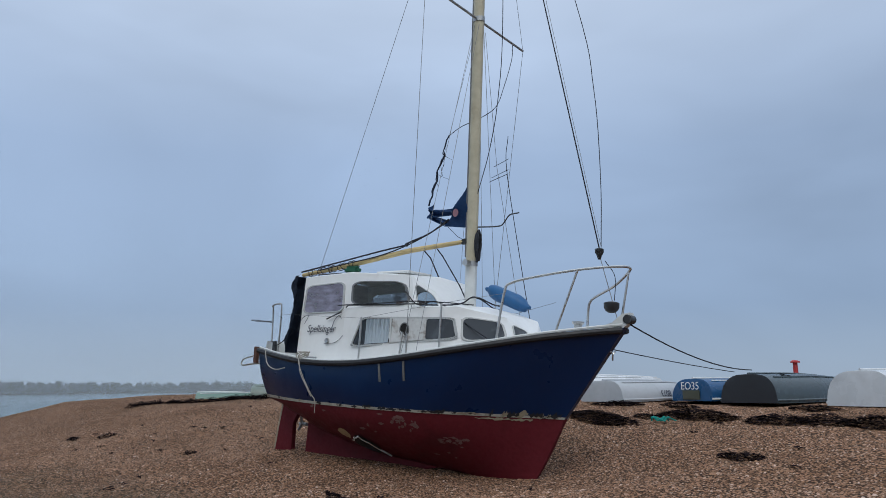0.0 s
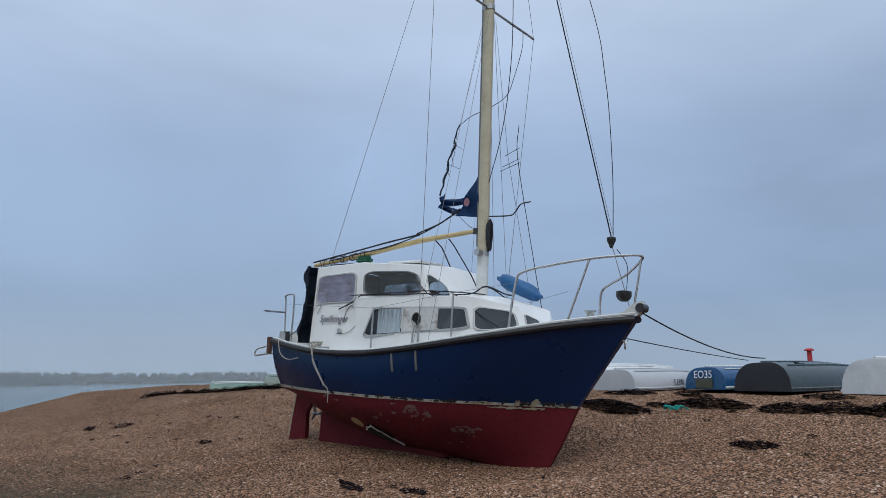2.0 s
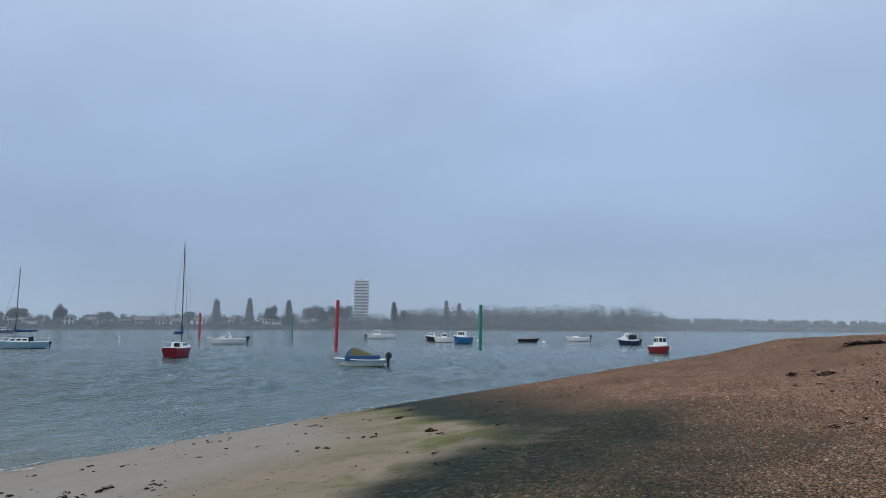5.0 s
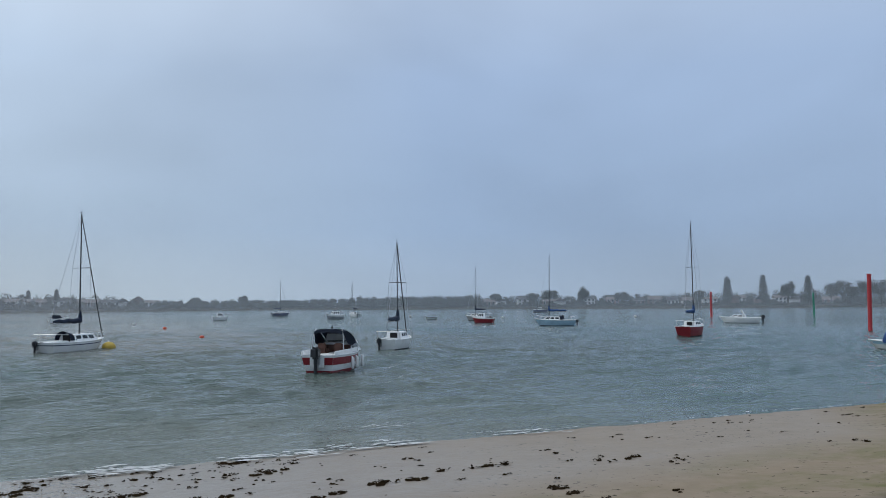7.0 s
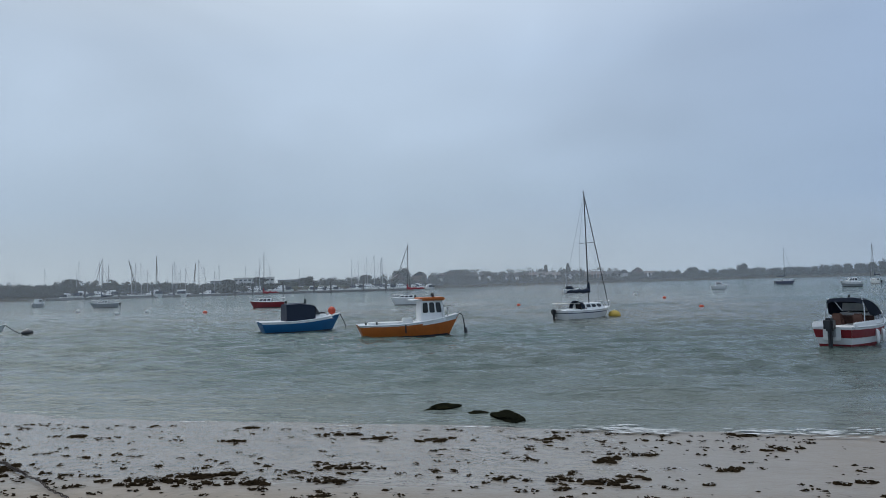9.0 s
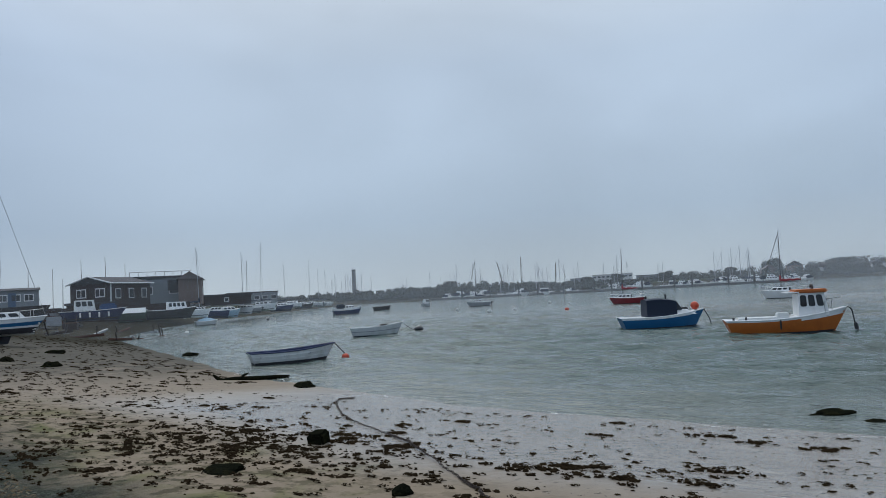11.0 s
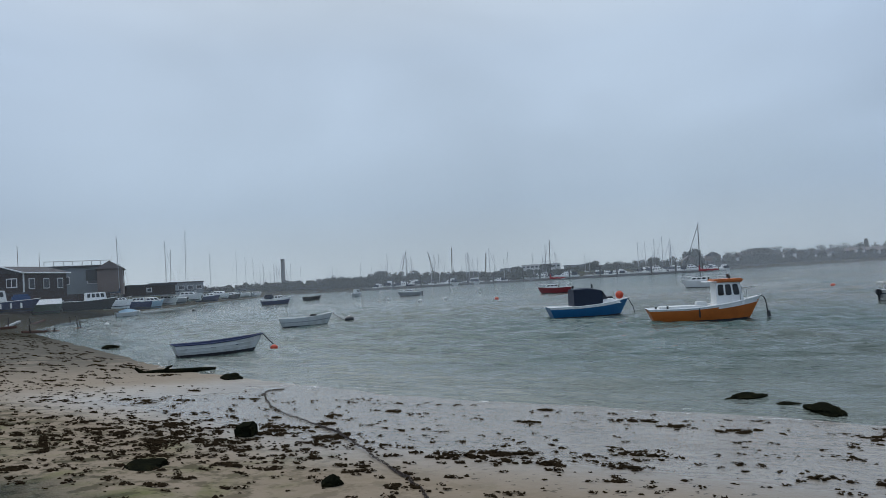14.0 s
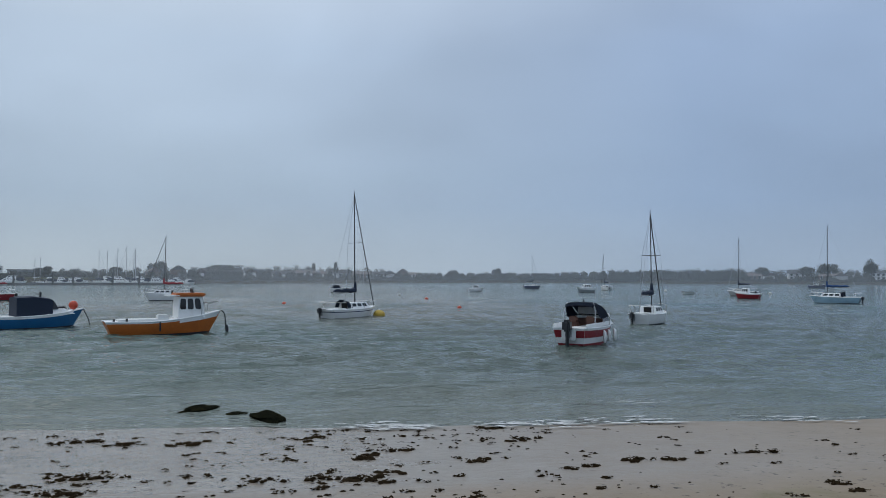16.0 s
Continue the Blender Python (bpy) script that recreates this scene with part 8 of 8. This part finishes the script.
part("rudder", box(0.42, 0.08, 1.3, (-2.9, 0, -0.1), 0.03), BOTTOM, b)
part("rudder_head", box(0.30, 0.10, 0.7, (-2.87, 0, 0.55), 0.03), GREYP, b)
b = beached("hulk", 164.0, 54, 4, 4.4, BLACKP, "black tarred hulk lying on the mud", z=1.75)
part("leaning_pole", tube([(1.7, -0.6, 0.6), (2.0, -0.7, 2.6)], 0.06, 6), WHITE_OLD, b)
part("fender", tube([(1.3, -0.86, 0.1), (1.3, -0.86, 0.6)], 0.10, 8), WHITE, b)
b = beached("motor_boat", 166.2, 64, 8, 3.5, WHITE, "white motor boat with furled mast on the mud", z=2.5)
cabin(b, -0.6, 1.3, 1.1, 0.9, 1.35, WHITE, TINT, 0.7)
part("mast", tube([(-0.2, 0, 1.2), (0.0, 0, 8.4)], 0.05, 6), CHARCOAL, b)
part("derrick", tube([(0.4, 0, 1.2), (1.3, 0, 5.9)], 0.06, 6), RUSTWOOD, b)
b = beached("workboat", 152.7, 95, 5, 7.2, NAVYP, "blue workboat with grey deckhouse drying on the bank", z=2.0, rise=1.3)
cabin(b, -2.0, 0.2, 1.8, 1.0, 2.2, WHITE_OLD, TINT, 0.1)
part("deck_cargo", box(1.8, 1.5, 0.8, (1.6, 0, 1.3), 0.2), BLUECOVER, b)
for k in range(4):
    part("fender", tube([(-1.5 + k * 1.0, -1.28, 0.2), (-1.5 + k * 1.0, -1.26, 0.75)], 0.10, 7), WHITE, b)
b = beached("barge", 147.6, 100, 8, 6.6, BLACKP, "black barge with white wheelhouse on the bank", z=1.6)
cabin(b, -0.4, 2.0, 1.6, 0.9, 1.9, WHITE, TINT, 0.1, nwin=4)
b = beached("shed_boat", 150.2, 98, 0, 3.6, paint("moss_green", (0.03, 0.06, 0.04)), "dark green hull under a white tarpaulin", z=1.5)
part("tarpaulin", loft([[(x, -0.75, 0.9), (x, 0, 1.5), (x, 0.75, 0.9)] for x in (-1.6, 1.6)], close=False), WHITE_OLD, b, "white tarpaulin ridge cover")
random.seed(14)
for bearing, dist, turn, L, hull, top in ((146.0, 112, 10, 5.0, WHITE, 9.8), (144.6, 118, 170, 4.6, NAVYP, None), (143.6, 122, 5, 5.6, LIGHTBLUE, None), (142.7, 132, 12, 5.0, WHITE, 10.5), (141.9, 142, 170, 5.6, GREYP, 9.5), (141.0, 150, 6, 7.2, WHITE, None),
                                          (140.6, 162, 160, 6.4, WHITE, 14.5), (139.8, 172, 10, 6.4, NAVYP, None), (139.2, 182, 12, 6.2, WHITE, 11.0), (138.6, 195, 165, 6.8, WHITE, None), (138.0, 205, 8, 6.2, BLACKP, None), (137.5, 218, 170, 7.0, WHITE, 13.0), (136.9, 232, 10, 7.0, GREYP, 12.0), (136.4, 250, 10, 7.0, WHITE, 12.5)):
    b = beached("sailing_boat" if top else "motor_boat", bearing + random.uniform(-0.3, 0.3), dist, turn + random.uniform(-38, 38), L * random.uniform(0.75, 1.0), hull, "laid-up sailing boat with bare mast on the bank" if top else "laid-up motor boat on the muddy bank", top, z=1.0 + random.uniform(-0.2, 0.5), heel=random.uniform(-4, 4), **({"spray": False, "furl": False, "mast_mat": ALLOY} if top else {}))
    if not top:
        cabin(b, -L * 0.2, L * 0.25, L * 0.24, 0.9, 1.5, WHITE, TINT, 0.6)
# buildings above the bank
o = house("clubhouse", 150.2, 113, 7.6, 7.2, 3.5, 1.0, DARKCLAD, FELT, "dark brown clad clubhouse with white-framed windows", 48, 3.2, 1, 3, False, "building", (0.8, 1.2), "boatyard buildings")
for y0, y1, z0, z1 in ((-0.4, 3.6, 3.45, 4.50), (7.6, 3.6, 3.45, 4.50)):
    part("fascia", tube([(-4.22, y0, z0), (-4.22, y1, z1)], 0.11, 5), WHITE, o)
part("fascia", tube([(-4.2, -0.4, 3.45), (4.2, -0.4, 3.45)], 0.09, 5), WHITE, o)
part("plinth_band", box(7.7, 7.3, 0.18, (0, 3.6, 0.1)), WHITE_OLD, o, smooth=0)
for y in (1.9, 5.2):
    fr = part("window", box(0.10, 1.7, 1.25, (-3.82, y, 2.2)), WHITE, o, smooth=0)
    for dy in (-0.4, 0.4):
        part("pane", box(0.06, 0.64, 1.0, (-3.88, y + dy, 2.2)), PANE_FAR, fr, smooth=0)
part("corner_post", box(0.14, 0.14, 3.5, (-3.85, 0.0, 1.75)), WHITE_OLD, o, smooth=0)
o = house("clubhouse", 148.2, 121, 9.5, 8, 4.5, 0, GREYBLUE, FELT, "grey flat-roofed clubhouse with glazed balcony", 4, 3.0, 1, 2, True, "building", (2.2, 1.0), "boatyard buildings")
for s in range(8):
    part("rail_post", tube([(-4.4 + s * 1.25, 0.1, 4.8), (-4.4 + s * 1.25, 0.1, 5.5)], 0.05, 5), ALLOY, o)
part("rail", tube([(-4.5, 0.1, 5.5), (4.6, 0.1, 5.5)], 0.05, 5), ALLOY, o)
part("glazing", box(3.2, 0.1, 1.6, (2.6, -0.06, 3.3)), TINT, o, smooth=0)
house("boat_store", 145.3, 124, 9, 3.4, 3.9, 1.2, BRICK_FAR, TILE_FAR, "narrow brown gabled boat store", 88, 3.2, 1, 1, False, "building", (0.8, 0.8), "boatyard buildings")
house("boat_store", 143.6, 128, 8, 6, 1.5, 0, DARKCLAD, FELT, "low black shed beside the clubhouse", 0, 2.8, 1, 1, True, "building", (0.6, 0.5), "boatyard buildings")
house("boat_store", 152.8, 108, 6, 5, 2.0, 0, DARKCLAD, FELT, "dark retaining shed under the clubhouse", 0, 1.8, 1, 1, True, "building", (0.5, 0.5), "boatyard buildings")
house("sailing_club", 141.7, 200, 13, 8, 3.0, 0, GREYBLUE, FELT, "grey low sailing club beyond laid-up boats", 0, 2.6, 1, 6, True, "building", (1.2, 0.8), "boatyard buildings")


def houseboat(bearing, dist, w, h, wall, label, base, n, turn=0, hull_h=1.0):
    x, y = polar(bearing, dist)
    ob = thing("houseboat", pose(x, y, base, 0, 0, bearing + turn), label, "houseboat", "houseboats")
    part("hull", loft([[(-w / 2 - 0.6, -0.3, hull_h), (-w / 2, -0.1, 0), (-w / 2, 3.2, 0), (-w / 2 - 0.6, 3.4, hull_h)], [(w / 2 + 0.9, -0.3, hull_h + 0.15), (w / 2 + 0.2, -0.1, 0), (w / 2 + 0.2, 3.2, 0), (w / 2 + 0.9, 3.4, hull_h + 0.15)]]), BLACKP, ob)
    part("house", box(w * 0.94, 2.9, h, (0, 1.55, hull_h + h / 2), 0.03), wall, ob, smooth=0)
    part("roof", loft([[(s * (w * 0.49), -0.15, hull_h + h), (s * w * 0.49, 1.55, hull_h + h + 0.28), (s * w * 0.49, 3.25, hull_h + h)] for s in (-1, 1)]), FELT, ob, smooth=0)
    for k in range(n):
        cx = -w * 0.42 + w * 0.84 * (k + 0.5) / n
        fr = part("window", box(0.95, 0.08, 0.8, (cx, 0.09, hull_h + h * 0.55)), WHITE, ob, smooth=0)
        part("pane", box(0.36, 0.06, 0.62, (cx - 0.21, 0.055, hull_h + h * 0.55)), PANE_FAR, fr, smooth=0)
        part("pane", box(0.36, 0.06, 0.62, (cx + 0.21, 0.055, hull_h + h * 0.55)), PANE_FAR, fr, smooth=0)
    part("door", box(0.75, 0.07, 1.5, (w * 0.12, 0.07, hull_h + 0.85)), paint("faded_blue", (0.05, 0.10, 0.17)), ob, smooth=0)
    return ob


houseboat(158.2, 92, 7.4, 1.9, GREYBLUE, "grey-blue houseboat with white windows on a black hull", 2.7, 5)
houseboat(165.6, 88, 8.4, 1.7, GREYBLUE, "long grey-blue houseboat with small white windows", 2.75, 4, hull_h=0.8)
house("cottage", 161.8, 100, 5.6, 5, 2.5, 0.9, RENDER_FAR, TILE_FAR, "white cottage with low grey tiled roof", 12, 2.9, 1, 2, False, "house", (0.8, 1.1), "boatyard buildings")


def red_house(bearing, dist, w, d, eaves, ridge, turn, label, lights, base=2.9):
    """A dark clad house under a hipped red roof with skylights."""
    x, y = polar(bearing, dist)
    ob = thing("barn_house", pose(x, y, base, 0, 0, bearing + turn), label, "house", "boatyard buildings")
    part("wall", box(w, d, eaves, (0, d / 2, eaves / 2)), DARKCLAD, ob, smooth=0)
    o = 0.4
    part("roof", loft([[(-w / 2 - o, -o, eaves - 0.15), (w / 2 + o, -o, eaves - 0.15), (w / 2 + o, d + o, eaves - 0.15), (-w / 2 - o, d + o, eaves - 0.15)],
                       [(-w / 2 + 0.6, d / 2 - 0.12, eaves + ridge), (w * 0.28, d / 2 - 0.12, eaves + ridge), (w * 0.28, d / 2 + 0.12, eaves + ridge), (-w / 2 + 0.6, d / 2 + 0.12, eaves + ridge)]]), REDTILE, ob, smooth=0)
    part("ridge_tiles", tube([(-w / 2 + 0.6, d / 2, eaves + ridge), (w * 0.28, d / 2, eaves + ridge)], 0.16, 6), DARKCLAD, ob)
    run = d / 2 + o
    for cx in lights:
        lo, hi = 0.42, 0.62
        p = [(cx, -o + run * lo, eaves + ridge * lo + 0.02), (cx + 1.0, -o + run * lo, eaves + ridge * lo + 0.02), (cx + 1.0, -o + run * hi, eaves + ridge * hi + 0.02), (cx, -o + run * hi, eaves + ridge * hi + 0.02)]
        part("skylight", loft([p, [(u, v - 0.06, q + 0.10) for u, v, q in p]]), PANE_FAR, ob, smooth=0)
    for k in range(3):
        fr = part("window", box(1.1, 0.1, 0.9, (-w * 0.3 + k * w * 0.3, -0.04, eaves * 0.6)), RENDER_FAR, ob, smooth=0)
        part("pane", box(0.9, 0.06, 0.7, (-w * 0.3 + k * w * 0.3, -0.10, eaves * 0.6)), PANE_FAR, fr, smooth=0)
    return ob


red_house(165.2, 112, 10.2, 8, 2.8, 3.0, 0, "large dark house with hipped red tiled roof", (-1.0, 1.6))
red_house(169.9, 108, 8.5, 8, 2.6, 2.7, 6, "dark clad house with red tiled roof", (-0.5,))
# black gabled wing in front of the red roof
house("boat_store", 168.0, 104, 7, 4.6, 2.4, 2.0, DARKCLAD, REDTILE, "black gabled boat store with red tiled roof", 90, 2.8, 1, 1, False, "building", (0.8, 0.7), "boatyard buildings")
# flag on a short pole beside the red roof
x, y = polar(163.35, 104)
p = thing("flag", pose(x, y, gz(x, y), 0, 0, 163), "pale washed-out flag on a short pole", "flag")
part("pole", tube([(0, 0, 0), (0, 0, 6.4)], 0.04, 6), ALLOY, p)
bm = loft([[(-0.05 - 1.15 * i / 8, 0.12 * math.sin(i * 1.1), 6.3 - 0.05 * i - 0.10 * j) for j in (0, 4, 8)] for i in range(9)], cap=False, close=False)
bmesh.ops.solidify(bm, geom=bm.faces[:], thickness=0.02)
part("cloth", bm, mat("flag_cloth", (0.55, 0.42, 0.42), 0.9, grain=0.3, scale=4), p)
# boards, sheets and wreckage along the foot of the bank
random.seed(44)
for k in range(34):
    b0, dist = random.uniform(147, 170), random.uniform(70, 98)
    x, y = polar(b0, dist)
    o = thing("timber_baulk", pose(x, y, gz(x, y) + 0.05, random.uniform(-8, 8), random.uniform(-14, 14), random.uniform(0, 180)), "old dark timber baulk lying on the mud", "timber", "boatyard timber")
    L = random.uniform(1.2, 4.5)
    part("beam", box(L, 0.25, 0.22, (0, 0, 0.1), 0.04), random.choice((DARKCLAD, RUSTWOOD, GREYP, BARK)), o)
    part("stake", tube([(L * 0.3, 0.1, 0), (L * 0.32, 0.1, random.uniform(0.6, 1.4))], 0.06, 6), DARKCLAD, o)
# dark sea wall under the houses
x, y = polar(158.0, 102)
o = thing("sea_wall", pose(x, y, 1.6, 0, 0, 158), "dark timber retaining wall under the boatyard houses", "wall")
for k in range(22):
    part("board", box(1.9, 0.2, 2.0 + random.uniform(-0.25, 0.1), (-20 + k * 1.92, 0.02 * (k % 2), 0.9), 0.02), DARKCLAD, o, smooth=0)
random.seed(31)
for bearing, dist, top in ((163.0, 88, 9.0), (156.7, 110, 6.6), (153.4, 118, 8.0), (151.8, 120, 8.6), (150.6, 118, 8.2), (154.6, 105, 5.0), (155.2, 140, 8), (160.6, 105, 7)):
    x, y = polar(bearing, dist)
    p = thing("flag_pole", pose(x, y, gz(x, y), 0, random.uniform(-1, 2)), "bare wooden pole behind the boatyard", "pole", "boatyard poles")
    part("pole", tube([(0, 0, 0), (0, 0, top)], 0.06, 6, taper=(1, 0.5)), BARK, p)
for k in range(16):
    b0 = random.uniform(152, 168)
    dist = random.uniform(84, 104)
    x, y = polar(b0, dist)
    o = thing("crate", pose(x, y, gz(x, y), 0, 0, random.uniform(0, 180)), "weathered boatyard crate on the bank", "crate", "boatyard clutter")
    s = random.uniform(0.6, 1.5)
    part("box", box(s * 1.5, s, s * 0.7, (0, 0, s * 0.35), 0.03), random.choice((DARKCLAD, GREYP, WHITE_OLD, RUSTWOOD)), o)
    part("lid", box(s * 1.55, s * 1.05, 0.06, (0, 0, s * 0.73), 0.01), random.choice((DARKCLAD, GREYP, RUSTWOOD)), o)


# ---------------------------------------------------------------- translucent sheets for thin mist over the harbour
def mist(name, radius, b0, b1, top, density, label, ease=18.0):
    """An added translucent sheet standing in for mist: lit by the sky alone, thinning upwards."""
    k = Nodes(name)
    k.n.remove(k.b)
    pos = k.node("ShaderNodeNewGeometry", "Position")
    xyz = k.n.new("ShaderNodeSeparateXYZ")
    k.l.new(pos, xyz.inputs[0])
    fade = k.math('MULTIPLY', k.span(xyz.outputs[2], 2.0, top, 1.0, 0.0), density)
    bearing = k.math('MULTIPLY', k.math('ARCTAN2', k.math('MULTIPLY', xyz.outputs[0], -1.0), xyz.outputs[1]), 180 / math.pi)
    fade = k.math('MULTIPLY', fade, k.math('MULTIPLY', k.span(bearing, b0, b0 + 6.0), k.span(bearing, b1, b1 - ease)))
    clear = k.n.new("ShaderNodeBsdfTransparent")
    drop = k.n.new("ShaderNodeBsdfDiffuse")
    drop.inputs[0].default_value = (0.86, 0.90, 0.94, 1)
    thru = k.n.new("ShaderNodeBsdfTranslucent")
    thru.inputs[0].default_value = (0.86, 0.90, 0.94, 1)
    half = k.n.new("ShaderNodeMixShader")
    k.l.new(drop.outputs[0], half.inputs[1])
    k.l.new(thru.outputs[0], half.inputs[2])
    mixed = k.n.new("ShaderNodeMixShader")
    k.l.new(fade, mixed.inputs[0])
    k.l.new(clear.outputs[0], mixed.inputs[1])
    k.l.new(half.outputs[0], mixed.inputs[2])
    out = [x for x in k.n if x.type == 'OUTPUT_MATERIAL'][0]
    k.l.new(mixed.outputs[0], out.inputs[0])
    bm = bmesh.new()
    rows = []
    for b in np.linspace(b0, b1, 120):
        x, y = polar(float(b), radius(float(b)))
        rows.append([(x, y, z) for z in (0.15, 4, 12, 25, top)])
    loft(rows, cap=False, close=False, bm=bm)
    return tagged(link_mesh(name, bm, k.m), label, "mist", kind="structure")


def shore_radius(b):
    return float(np.interp(b, [t[0] for t in FAR_SHORE], [t[1] for t in FAR_SHORE]))


for far, thick in ((150, 0.05), (190, 0.06), (235, 0.075), (290, 0.085)):
    mist("backdrop_mist", lambda b: far, -24, 150 if far < 280 else 112, 60, thick, "translucent sheet standing in for thin mist over the harbour water")
mist("backdrop_mist", lambda b: min(shore_radius(b) - 8, 600) if b < 99 else 330, -24, 118, 70, 0.12, "translucent sheet standing in for thicker mist before the far shore")
mist("backdrop_mist", lambda b: 74, 112, 196, 34, 0.075, "translucent sheet standing in for thin mist before the boatyard bank", 6.0)
mist("backdrop_mist", lambda b: 480, -24, 9, 60, 0.17, "translucent sheet standing in for thick mist before the far woods", 5.0)
